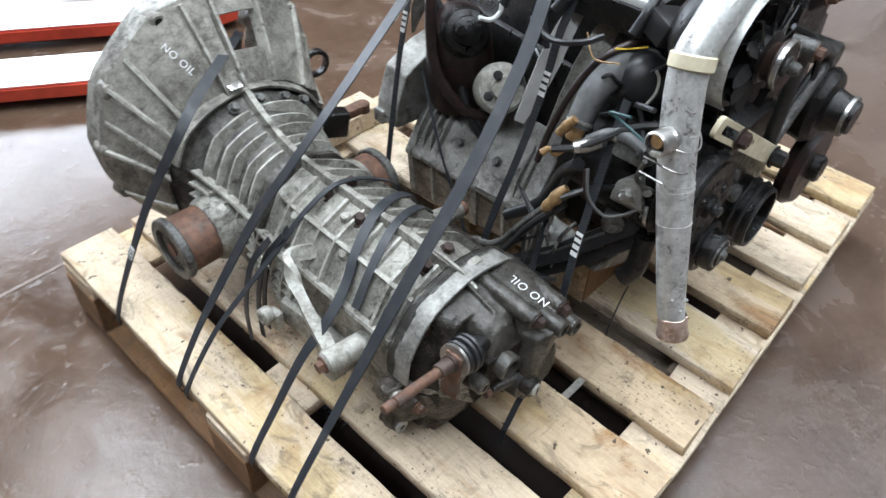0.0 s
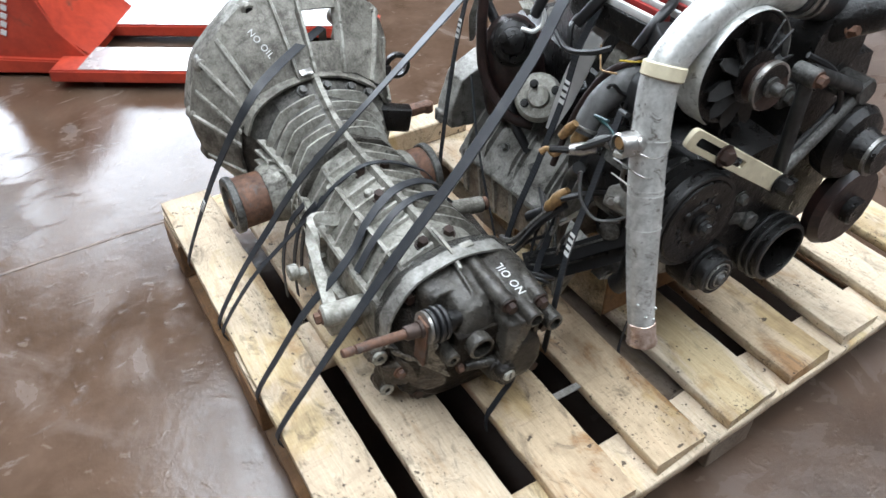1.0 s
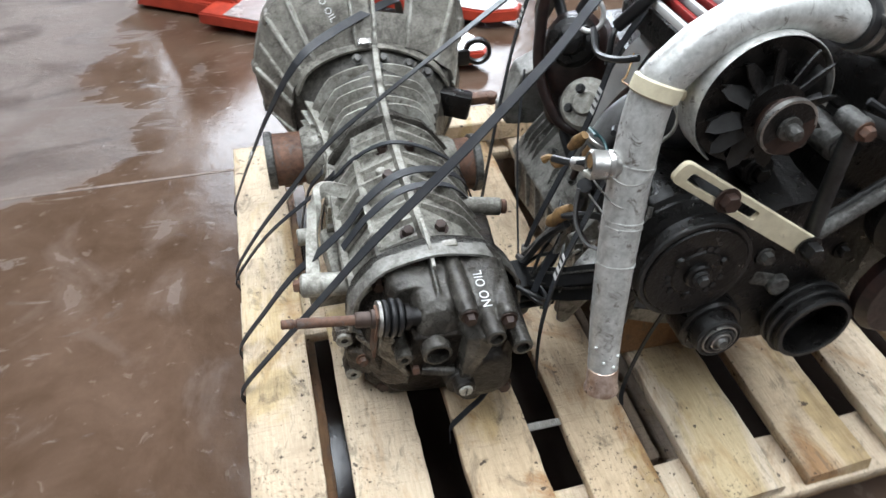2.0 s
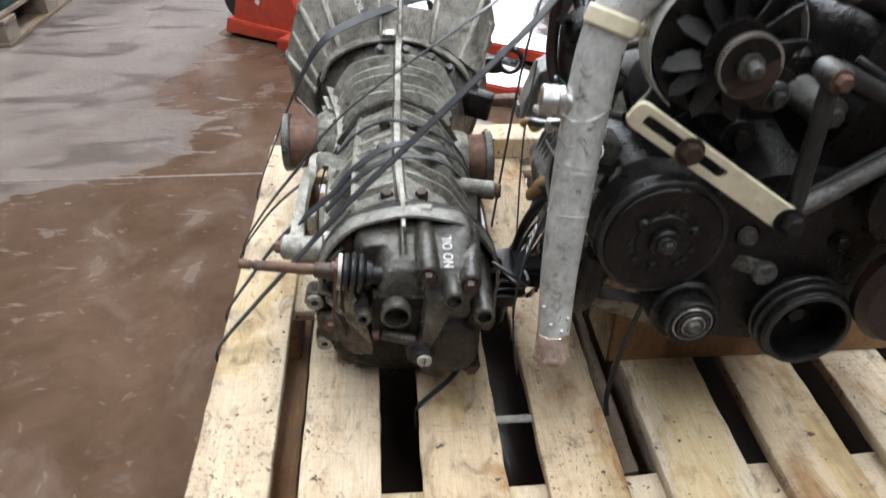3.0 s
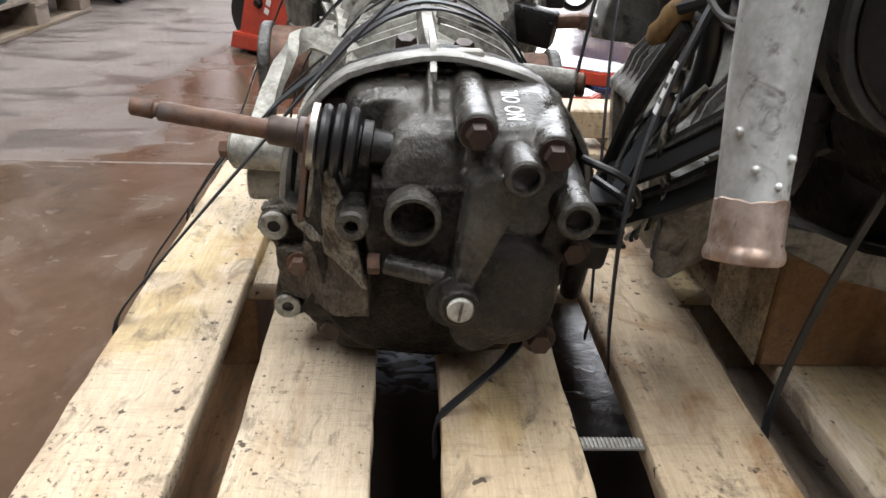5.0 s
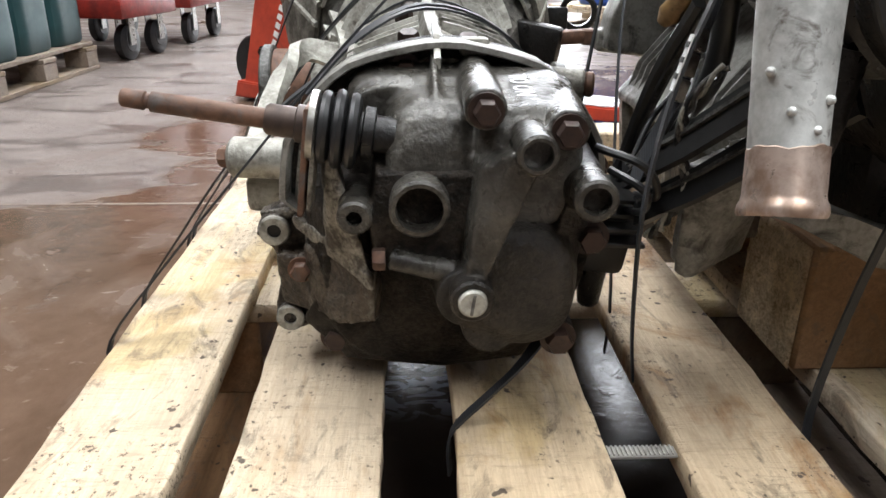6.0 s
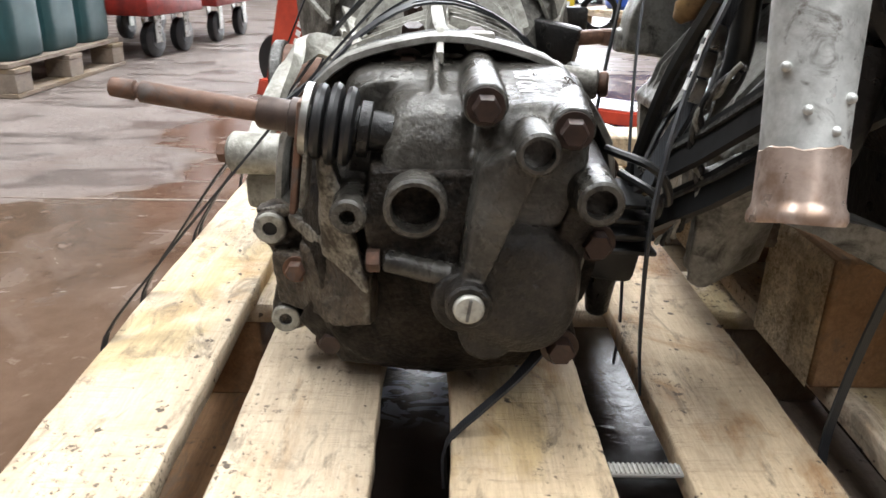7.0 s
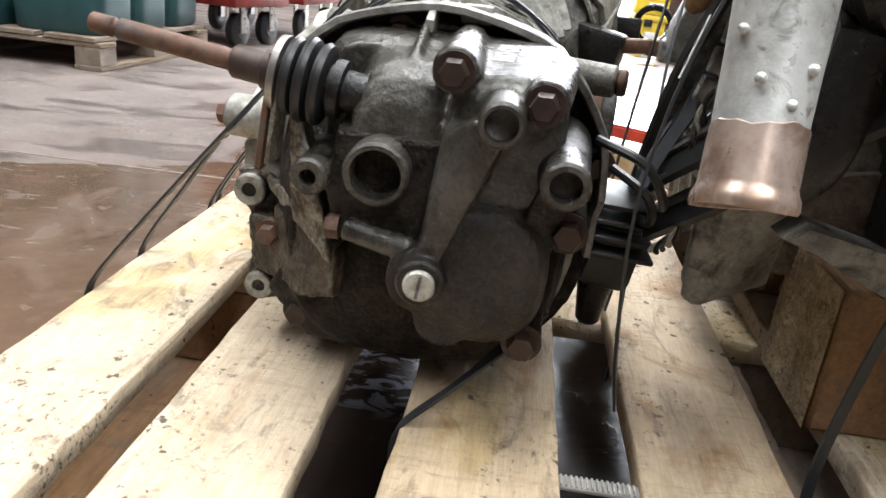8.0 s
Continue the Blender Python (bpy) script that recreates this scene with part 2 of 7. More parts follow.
    tone = mix_rgb(nt, ramp(nt, rnd, 0, 1, 0, 0.4), c, mix_rgb(nt, 1.0, c, (0.88, 0.78, 0.62), "MULTIPLY"))
    nt.links.new(tone, bs.inputs["Base Color"])
    bs.inputs["Roughness"].default_value = 0.78
    add = nt.nodes.new("ShaderNodeMath")
    nt.links.new(long_grain, add.inputs[0])
    nt.links.new(marks.outputs[0], add.inputs[1])
    nt.links.new(bump(nt, add.outputs[0], 0.7, 0.002), bs.inputs["Normal"])
    return m


WOOD = wood_material("pallet_softwood", (0.69, 0.595, 0.455), (0.54, 0.43, 0.305), (0.24, 0.17, 0.115))
WOOD_WORN = wood_material("grubby_softwood", (0.64, 0.52, 0.365), (0.49, 0.375, 0.25), (0.18, 0.12, 0.075), 1.0)
WOOD_END = surface("end_grain", (0.86, 0.7, 0.47), (0.4, 0.28, 0.165), (0.1, 0.06, 0.035), (0.7, 0.9), 0, 420, 40, 1.0, 0.003, (0.6, 0.72), 0.3, 0.9, 0.9)
WOOD_DARK = wood_material("brown_softwood", (0.31, 0.175, 0.085), (0.19, 0.1, 0.045), (0.06, 0.034, 0.018))
# grey wood, darkened for the shaded pallet under the drums
WOOD_GREY = wood_material("dark_grey_softwood", (0.25, 0.2, 0.155), (0.17, 0.13, 0.1), (0.07, 0.052, 0.038))


def sums(nt, op, a, b):
    n = nt.nodes.new("ShaderNodeMath")
    n.operation = op
    for sock, v in zip(n.inputs, (a, b)):
        if isinstance(v, (int, float)):
            sock.default_value = v
        else:
            nt.links.new(v, sock)
    return n.outputs[0]


def floor_material():
    """Worn workshop concrete: pale and dusty where dry, brown under a film of muddy water round the pallet."""
    m, nt, bs = begin("wet_concrete")
    edge = noise_tex(nt, 2.6, 7, 0.58, (0.75, 1.25, 1), True, None, 0.7)
    mid = noise_tex(nt, 5.5, 9, 0.62, (1, 1, 1), True, None, 0.3)
    soft = noise_tex(nt, 1.6, 5, 0.55, (1, 1, 1), True, None, 0.5)
    fine = noise_tex(nt, 60, 8, 0.7, (1, 1, 1), True)
    smudge = noise_tex(nt, 4.2, 8, 0.62, (0.7, 1.9, 1), True, None, 0.9)
    ripples = noise_tex(nt, 34, 4, 0.55, (1, 1, 1), True, None, 0.5)
    calm = noise_tex(nt, 4.4, 6, 0.6, (1.2, 1, 1), True, None, 0.8)
    sep = nt.nodes.new("ShaderNodeSeparateXYZ")
    nt.links.new(nt.nodes.new("ShaderNodeNewGeometry").outputs["Position"], sep.inputs[0])
    x, y = sep.outputs[0], sep.outputs[1]
    # the pool's shore: a bay behind the pallet, a dry tongue before it, patchy film beside the boards
    bay = sums(nt, "MULTIPLY", ramp(nt, y, 1.38, 1.48), ramp(nt, y, 1.62, 2.15, 1.0, 0.25))
    d = sums(nt, "ADD", sums(nt, "ADD", x, 0.24), sums(nt, "MULTIPLY", bay, 0.15))
    d = sums(nt, "ADD", d, ramp(nt, y, 0.95, 1.2, 0.4, 0.0))
    d = sums(nt, "ADD", d, sums(nt, "MULTIPLY", sums(nt, "SUBTRACT", edge, 0.5), ramp(nt, y, 0.95, 1.2, 1.0, 0.3)))
    wet = sums(nt, "MULTIPLY", ramp(nt, d, -0.01, 0.025), ramp(nt, x, 1.2, 2.4, 1.0, 0.0))
    wet = sums(nt, "MULTIPLY", wet, ramp(nt, y, 2.2, 3.4, 1.0, 0.0))
    wet = sums(nt, "MULTIPLY", wet, ramp(nt, y, -0.3, 0.1, 0.35, 1.0))
    wet = sums(nt, "MAXIMUM", wet, ramp(nt, soft, 0.36, 0.33, 0.0, 0.9))
    # a damp trail that runs off from the bay
    off = sums(nt, "ADD", sums(nt, "MULTIPLY", sums(nt, "ADD", x, 0.42), 0.82), sums(nt, "MULTIPLY", sums(nt, "SUBTRACT", y, 1.48), -0.57))
    off = sums(nt, "ABSOLUTE", sums(nt, "ADD", off, sums(nt, "MULTIPLY", sums(nt, "SUBTRACT", mid, 0.5), 0.22)), 0.0)
    trail = sums(nt, "MULTIPLY", ramp(nt, off, 0.02, 0.055, 1.0, 0.0), ramp(nt, x, -0.95, -0.6, 0.3, 1.0))
    streak = noise_tex(nt, 6.5, 8, 0.66, (0.8, 2.2, 1), True, None, 1.3)
    wet = sums(nt, "MULTIPLY", wet, ramp(nt, sums(nt, "SUBTRACT", streak, sums(nt, "MULTIPLY", ramp(nt, d, 0.0, 0.5), 0.1)), 0.53, 0.6, 1.0, 0.45))
    damp = sums(nt, "MULTIPLY", ramp(nt, d, -0.3, 0.0), ramp(nt, mid, 0.4, 0.6))
    damp = sums(nt, "MAXIMUM", damp, sums(nt, "MULTIPLY", trail, ramp(nt, d, 0.0, 0.05, 1.0, 0.0)))
    dry = mix_rgb(nt, ramp(nt, mid, 0.36, 0.64), (0.105, 0.083, 0.071), (0.17, 0.141, 0.123))
    dry = mix_rgb(nt, ramp(nt, soft, 0.4, 0.62, 0.0, 0.5), dry, (0.15, 0.12, 0.106))
    dry = mix_rgb(nt, ramp(nt, smudge, 0.52, 0.6, 0, 0.85), dry, (0.066, 0.05, 0.043))
    dry = mix_rgb(nt, ramp(nt, fine, 0.45, 0.7, 0, 0.3), dry, (0.2, 0.168, 0.15))
    dry = mix_rgb(nt, damp, dry, (0.12, 0.092, 0.078))
    mud = mix_rgb(nt, ramp(nt, mid, 0.35, 0.65), (0.066, 0.04, 0.025), (0.108, 0.07, 0.048))
    mud = mix_rgb(nt, ramp(nt, calm, 0.54, 0.66, 0, 0.6), mud, (0.14, 0.102, 0.08))
    # glints on the ripples, painted as paler specks in the mud
    mud = mix_rgb(nt, ramp(nt, ripples, 0.64, 0.7, 0, 0.42), mud, (0.19, 0.148, 0.122))
    # oily water standing under the boards, blackened for the pallet's shade over it
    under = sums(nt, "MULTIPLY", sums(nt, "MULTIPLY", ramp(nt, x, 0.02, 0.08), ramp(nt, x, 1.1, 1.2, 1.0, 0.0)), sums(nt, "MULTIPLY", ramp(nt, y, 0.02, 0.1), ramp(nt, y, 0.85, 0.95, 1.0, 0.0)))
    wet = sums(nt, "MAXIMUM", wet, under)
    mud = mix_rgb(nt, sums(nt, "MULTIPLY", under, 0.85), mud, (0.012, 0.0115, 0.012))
    # pale blue-grey flakes of colour in one stretch of it
    flake_noise = noise_tex(nt, 26, 4, 0.6, (0.8, 1.5, 1), True, None, 1.2)
    drift = sums(nt, "MULTIPLY", sums(nt, "MULTIPLY", ramp(nt, x, 0.16, 0.21), ramp(nt, x, 0.3, 0.36, 1.0, 0.0)), sums(nt, "MULTIPLY", ramp(nt, y, 0.4, 0.47), ramp(nt, y, 0.54, 0.6, 1.0, 0.0)))
    flakes = sums(nt, "MULTIPLY", ramp(nt, flake_noise, 0.5, 0.54), drift)
    mud = mix_rgb(nt, sums(nt, "MULTIPLY", flakes, 0.9), mud, (0.3, 0.34, 0.42))
    nt.links.new(mix_rgb(nt, wet, dry, mud), bs.inputs["Base Color"])
    rmix = nt.nodes.new("ShaderNodeMix")
    nt.links.new(wet, rmix.inputs[0])
    nt.links.new(ramp(nt, smudge, 0.48, 0.6, 0.75, 0.32), rmix.inputs[2])
    nt.links.new(ramp(nt, calm, 0.46, 0.66, 0.05, 0.3), rmix.inputs[3])
    nt.links.new(rmix.outputs[0], bs.inputs["Roughness"])
    nt.links.new(ramp(nt, wet, 0.0, 1.0, 0.3, 0.27), bs.inputs["Specular IOR Level"])
    relief = sums(nt, "ADD", sums(nt, "MULTIPLY", fine, 0.25), mid)
    relief = sums(nt, "ADD", relief, sums(nt, "MULTIPLY", ramp(nt, ripples, 0.6, 0.68), 0.12))
    b = nt.nodes.new("ShaderNodeBump")
    b.inputs["Distance"].default_value = 0.009
    nt.links.new(relief, b.inputs["Height"])
    nt.links.new(ramp(nt, wet, 0.0, 1.0, 0.55, 0.16), b.inputs["Strength"])
    nt.links.new(b.outputs[0], bs.inputs["Normal"])
    return m


FLOOR = floor_material()


def glow(name, colour, strength):
    m, nt, bs = begin(name)
    bs.inputs["Base Color"].default_value = (*colour, 1)
    bs.inputs["Emission Color"].default_value = (*colour, 1)
    bs.inputs["Emission Strength"].default_value = strength
    return m


SKYGLASS = glow("bright_overhead_strip", (0.95, 0.98, 1.0), 6.0)
OUTSIDE = glow("bright_yard", (0.88, 0.94, 1.0), 15.0)


# ---- shaping ----
def mesh_of(name, bm, material, smooth=40):
    bmesh.ops.recalc_face_normals(bm, faces=bm.faces)
    data = bpy.data.meshes.new(name)
    bm.to_mesh(data)
    bm.free()
    if material:
        data.materials.append(material)
    if smooth:
        for poly in data.polygons:
            poly.use_smooth = True
        data.set_sharp_from_angle(angle=radians(smooth))
    return data


def thing(name, label, category, at=(0, 0, 0), group="", kind=""):
    ob = new(name)
    ob.empty_display_size = 0.05
    ob.location = at
    return tagged(ob, label, category, group, kind)


def part(name, bm, material, parent, label="", smooth=40):
    ob = new(name, mesh_of(name, bm, material, smooth))
    ob.parent = parent
    base = Vector(parent.location) if parent.parent is None else Vector(parent.parent.location) + Vector(parent.location)
    ob.data.transform(Matrix.Translation(-base))
    if label:
        ob["label"] = label
    return ob


def solo(name, bm, material, label, category, group="", kind="", smooth=40):
    return tagged(new(name, mesh_of(name, bm, material, smooth)), label, category, group, kind)


def frame_to(direction, up=(0, 0, 1)):
    """A turn that lays +z along the direction."""
    return Vector(direction).to_track_quat("Z", "Y").to_matrix().to_4x4()


def box(bm, centre, size, turn=None, bevel=0.0, seg=2):
    m = Matrix.Translation(centre) @ (turn if turn is not None else Matrix()) @ Matrix.Diagonal((*size, 1))
    made = bmesh.ops.create_cube(bm, size=1, matrix=m)["verts"]
    if bevel:
        edges = {e for v in made for e in v.link_edges}
        bmesh.ops.bevel(bm, geom=list(edges), offset=bevel, segments=seg, affect="EDGES", profile=0.5)
    return bm


def span(bm, lo, hi, bevel=0.0, seg=2):
    return box(bm, [(a + b) / 2 for a, b in zip(lo, hi)], [b - a for a, b in zip(lo, hi)], None, bevel, seg)


def lathe(bm, start, end, profile, seg=32):
    """A turned body on the line from start to end; profile: (share or metres along, radius) pairs, closed at both ends."""
    start, end = Vector(start), Vector(end)
    turn = frame_to(end - start)
    rings = []
    for along, r in profile:
        c = start + (end - start).normalized() * along
        rings.append([bm.verts.new(c + turn @ Vector((math.cos(a) * r, math.sin(a) * r, 0))) for a in (2 * math.pi * i / seg for i in range(seg))])
    for a, b in zip(rings, rings[1:]):
        for i in range(seg):
            bm.faces.new((a[i], a[(i + 1) % seg], b[(i + 1) % seg], b[i]))
    bm.faces.new(rings[0][::-1])
    bm.faces.new(rings[-1])
    return bm


def rod(bm, start, end, r, r2=None, seg=16, chamfer=0.0):
    n = (Vector(end) - Vector(start)).length
    r2 = r if r2 is None else r2
    c = min(chamfer, n / 3)
    prof = [(0, r - c), (c, r), (n - c, r2), (n, r2 - c)] if c else [(0, r), (n, r2)]
    return lathe(bm, start, end, prof, seg)


def ring(bm, start, end, r_out, r_in, seg=28, lip=0.0):
    """A tube with a bore that goes right through."""
    n = (Vector(end) - Vector(start)).length
    start, end = Vector(start), Vector(end)
    turn = frame_to(end - start)
    d = (end - start).normalized()
    loops = []
    for along, r in ((lip, r_out), (n - lip, r_out), (n, r_out - lip), (n, r_in), (0, r_in), (0, r_out - lip)) if lip else ((0, r_out), (n, r_out), (n, r_in), (0, r_in)):
        c = start + d * along
        loops.append([bm.verts.new(c + turn @ Vector((math.cos(a) * r, math.sin(a) * r, 0))) for a in (2 * math.pi * i / seg for i in range(seg))])
    for a, b in zip(loops, loops[1:] + loops[:1]):
        for i in range(seg):
            bm.faces.new((a[i], a[(i + 1) % seg], b[(i + 1) % seg], b[i]))
    return bm


def bend(points, steps=8):
    """A smooth line through the points."""
    pts = [Vector(p) for p in points]
    pts = [2 * pts[0] - pts[1]] + pts + [2 * pts[-1] - pts[-2]]
    out = []
    for a, b, c, d in zip(pts, pts[1:], pts[2:], pts[3:]):
        for i in range(steps):
            t = i / steps
            out.append(0.5 * ((2 * b) + (c - a) * t + (2 * a - 5 * b + 4 * c - d) * t * t + (3 * b - a - 3 * c + d) * t ** 3))
    out.append(pts[-2])
    return out


def hose(bm, points, r, seg=10, steps=6, ripple=0.0, ends=True):
    """A round tube along a smooth line; r: one radius or one for each given point."""
    line = bend(points, steps) if steps > 1 else [Vector(p) for p in points]
    n = len(line)
    radii = [r] * n if isinstance(r, (int, float)) else [float(np.interp(i / (n - 1) * (len(r) - 1), range(len(r)), r)) for i in range(n)]
    normal = None
    rings = []
    for i, p in enumerate(line):
        d = (line[min(i + 1, n - 1)] - line[max(i - 1, 0)]).normalized()
        if normal is None:
            normal = d.orthogonal().normalized()
        normal = (normal - d * normal.dot(d)).normalized()
        side = d.cross(normal)
        rr = radii[i] * (1 + (ripple if i % 2 else -ripple))
        rings.append([bm.verts.new(p + (normal * math.cos(a) + side * math.sin(a)) * rr) for a in (2 * math.pi * k / seg for k in range(seg))])
    for a, b in zip(rings, rings[1:]):
        for k in range(seg):
            bm.faces.new((a[k], a[(k + 1) % seg], b[(k + 1) % seg], b[k]))
    if ends:
        bm.faces.new(rings[0][::-1])
        bm.faces.new(rings[-1])
    return bm


def ribbon(bm, points, width, thick, across=None, steps=4):
    """A flat band along a line; across: the way of its width at each given point, or one for all."""
    line = bend(points, steps) if steps > 1 else [Vector(p) for p in points]
    n = len(line)
    rows = []
    for i, p in enumerate(line):
        d = (line[min(i + 1, n - 1)] - line[max(i - 1, 0)]).normalized()
        if isinstance(across, list):
            s = i / (n - 1) * (len(across) - 1)
            k = min(int(s), len(across) - 2)
            w = Vector(across[k]).lerp(Vector(across[k + 1]), s - k)
        else:
            w = Vector(across)
        w = (w - d * w.dot(d)).normalized()
        up = d.cross(w).normalized()
        wide = width if isinstance(width, (int, float)) else float(np.interp(i / (n - 1) * (len(width) - 1), range(len(width)), width))
        rows.append([bm.verts.new(p + w * a * wide / 2 + up * b * thick / 2) for a, b in ((-1, -1), (1, -1), (1, 1), (-1, 1))])
    for a, b in zip(rows, rows[1:]):
        for k in range(4):
            bm.faces.new((a[k], a[(k + 1) % 4], b[(k + 1) % 4], b[k]))
    bm.faces.new(rows[0][::-1])
    bm.faces.new(rows[-1])
    return bm


def prism(bm, outline, turn, lo, hi, bevel=0.0):
    """An outline in the turn's x and y, pushed from lo to hi along its z."""
    a = [bm.verts.new(turn @ Vector((x, y, lo))) for x, y in outline]
    b = [bm.verts.new(turn @ Vector((x, y, hi))) for x, y in outline]
    n = len(outline)
    faces = [bm.faces.new(a[::-1]), bm.faces.new(b)]
    faces += [bm.faces.new((a[i], a[(i + 1) % n], b[(i + 1) % n], b[i])) for i in range(n)]
    if bevel:
        bmesh.ops.bevel(bm, geom=list({e for f in faces[:2] for e in f.edges}), offset=bevel, segments=2, affect="EDGES")
    return bm


def hexbolt(bm, at, direction, r=0.008, h=0.008, washer=True):
    at, d = Vector(at), Vector(direction).normalized()
    if washer:
        rod(bm, at, at + d * 0.002, r * 1.35, seg=20)
    lathe(bm, at + d * 0.002, at + d * (0.002 + h), [(0, r), (h * 0.75, r), (h, r * 0.86)], 6)
    return bm


def loft(bm, sections, seg=36):
    """A body through cross sections: (y, centre x, centre z, half width, half height up, half height down, squareness)."""
    rings = []
    for y, cx, cz, hw, up, dn, sq in sections:
        row = []
        for i in range(seg):
            a = 2 * math.pi * i / seg
            c, s = math.cos(a), math.sin(a)
            k = (abs(c) ** sq + abs(s) ** sq) ** (-1 / sq)
            row.append(bm.verts.new((cx + hw * c * k, y, cz + (up if s > 0 else dn) * s * k)))
        rings.append(row)
    for a, b in zip(rings, rings[1:]):
        for i in range(seg):
            bm.faces.new((a[i], a[(i + 1) % seg], b[(i + 1) % seg], b[i]))
    bm.faces.new(rings[0][::-1])
    bm.faces.new(rings[-1])
    return bm


B = bmesh.new


def hull(bm, pts):
    made = [bm.verts.new(p) for p in pts]
    bmesh.ops.convex_hull(bm, input=made)


def cast(name, bm, material, parent, label="", grid=0.0016, soften=5, pitted=0.0011, grain=0.012):
    """Bodies merged into one casting, softened and slightly pitted."""
    bmesh.ops.recalc_face_normals(bm, faces=bm.faces)
    data = bpy.data.meshes.new(name)
    bm.to_mesh(data)
    bm.free()
    tmp = bpy.data.objects.new(name, data)
    scene.collection.objects.link(tmp)
    re = tmp.modifiers.new("merge", "REMESH")
    re.mode, re.voxel_size, re.use_smooth_shade = "VOXEL", grid, True
    sm = tmp.modifiers.new("soften", "SMOOTH")
    sm.factor, sm.iterations = 0.5, soften
    tex = bpy.data.textures.new(name, "CLOUDS")
    tex.noise_scale, tex.noise_depth = grain, 3
    dp = tmp.modifiers.new("pits", "DISPLACE")
    dp.texture, dp.texture_coords, dp.strength, dp.mid_level = tex, "LOCAL", pitted, 0.5
    mesh = bpy.data.meshes.new_from_object(tmp.evaluated_get(bpy.context.evaluated_depsgraph_get()))
    bpy.data.objects.remove(tmp)
    mesh.materials.clear()
    mesh.materials.append(material)
    for poly in mesh.polygons:
        poly.use_smooth = True
    ob = new(name, mesh)
    ob.parent = parent
    if label:
        ob["label"] = label
    return ob


# ---- the building ----
bm = B()
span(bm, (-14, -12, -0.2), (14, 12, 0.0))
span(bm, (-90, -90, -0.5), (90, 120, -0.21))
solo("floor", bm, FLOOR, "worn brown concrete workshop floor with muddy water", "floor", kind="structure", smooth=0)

bm = B()
ribbon(bm, [(x * 0.5, 1.082 + 0.004 * math.sin(x * 1.7), -0.0006) for x in range(-28, 29)], 0.008, 0.003, (0, 1, 0), 1)
solo("floor_joint", bm, SAND, "sandy joint line across the concrete floor", "floor joint", kind="structure", smooth=0)


def wall(name, lo, hi, mat, label):
    bm = B()
    span(bm, lo, hi)
    return solo(name, bm, mat, label, "wall", kind="structure", smooth=0)


wall("wall_west", (-14.2, -12, 0), (-14, 8, 6.2), BROWN_WALL, "brown painted block wall of the workshop")
wall("wall_east", (14, -12, 0), (14.2, 8, 6.2), WALL_MAT, "grey clad workshop wall")
wall("wall_south", (-14.2, -12.2, 0), (14.2, -12, 6.2), WALL_MAT, "grey clad workshop wall")
bm = B()
span(bm, (-14.2, 8, 0), (-1.05, 8.2, 6.2))
span(bm, (3.25, 8, 0), (14.2, 8.2, 6.2))
span(bm, (-1.05, 8, 5.45), (3.25, 8.2, 6.2))
solo("wall_north", bm, BROWN_WALL, "brown workshop wall with a tall open doorway", "wall", kind="structure", smooth=0)
bm = B()
for lo, hi in (((-14.2, -12.2), (-3.8, 8.2)), ((-2.6, -12.2), (-0.2, 8.2)), ((1.0, -12.2), (1.5, 8.2)), ((2.7, -12.2), (3.8, 8.2)), ((1.5, -12.2), (2.7, -7.0)), ((1.5, -2.2), (2.7, 8.2)), ((5.0, -12.2), (14.2, 8.2)), ((3.8, -12.2), (5.0, -3.8)), ((3.8, 1.0), (5.0, 8.2)), ((-3.8, -12.2), (-2.6, -3)), ((-3.8, 3), (-2.6, 8.2)), ((-0.2, -12.2), (1.0, -1.2)), ((-0.2, 6), (1.0, 8.2))):
    span(bm, (*lo, 6.2), (*hi, 6.35))
solo("ceiling", bm, BROWN_WALL, "dark sheet roof with gaps for the overhead lamps", "ceiling", kind="structure", smooth=0)
# glowing strips above the overhead lamps, out of view; the last two added as fill
for lo, hi in (((-3.8, -3), (-2.6, 3)), ((-0.2, -1.2), (1.0, 6)), ((3.8, -3.8), (5.0, 1.0)), ((1.5, -7.0), (2.7, -2.2))):
    bm = B()
    span(bm, (*lo, 6.36), (*hi, 6.38))
    solo("rooflight", bm, SKYGLASS, "bright unseen overhead strip placed for light", "rooflight", kind="structure", smooth=0)
bm = B()
span(bm, (-9, 11, -0.2), (12, 11.1, 10))
solo("backdrop", bm, OUTSIDE, "bright daylight yard beyond the open doorway", "backdrop", kind="structure", smooth=0)

# ---- pallet ----
TOP, LONG = 0.14, 0.945
BOARDS = [(0.006, 0.098), (0.132, 0.227), (0.275, 0.373), (0.420, 0.512), (0.559, 0.661), (0.700, 0.795), (0.839, 0.930), (0.967, 1.066), (1.102, 1.198)]
pallet = thing("pallet", "pale softwood shipping pallet on the concrete floor", "pallet")


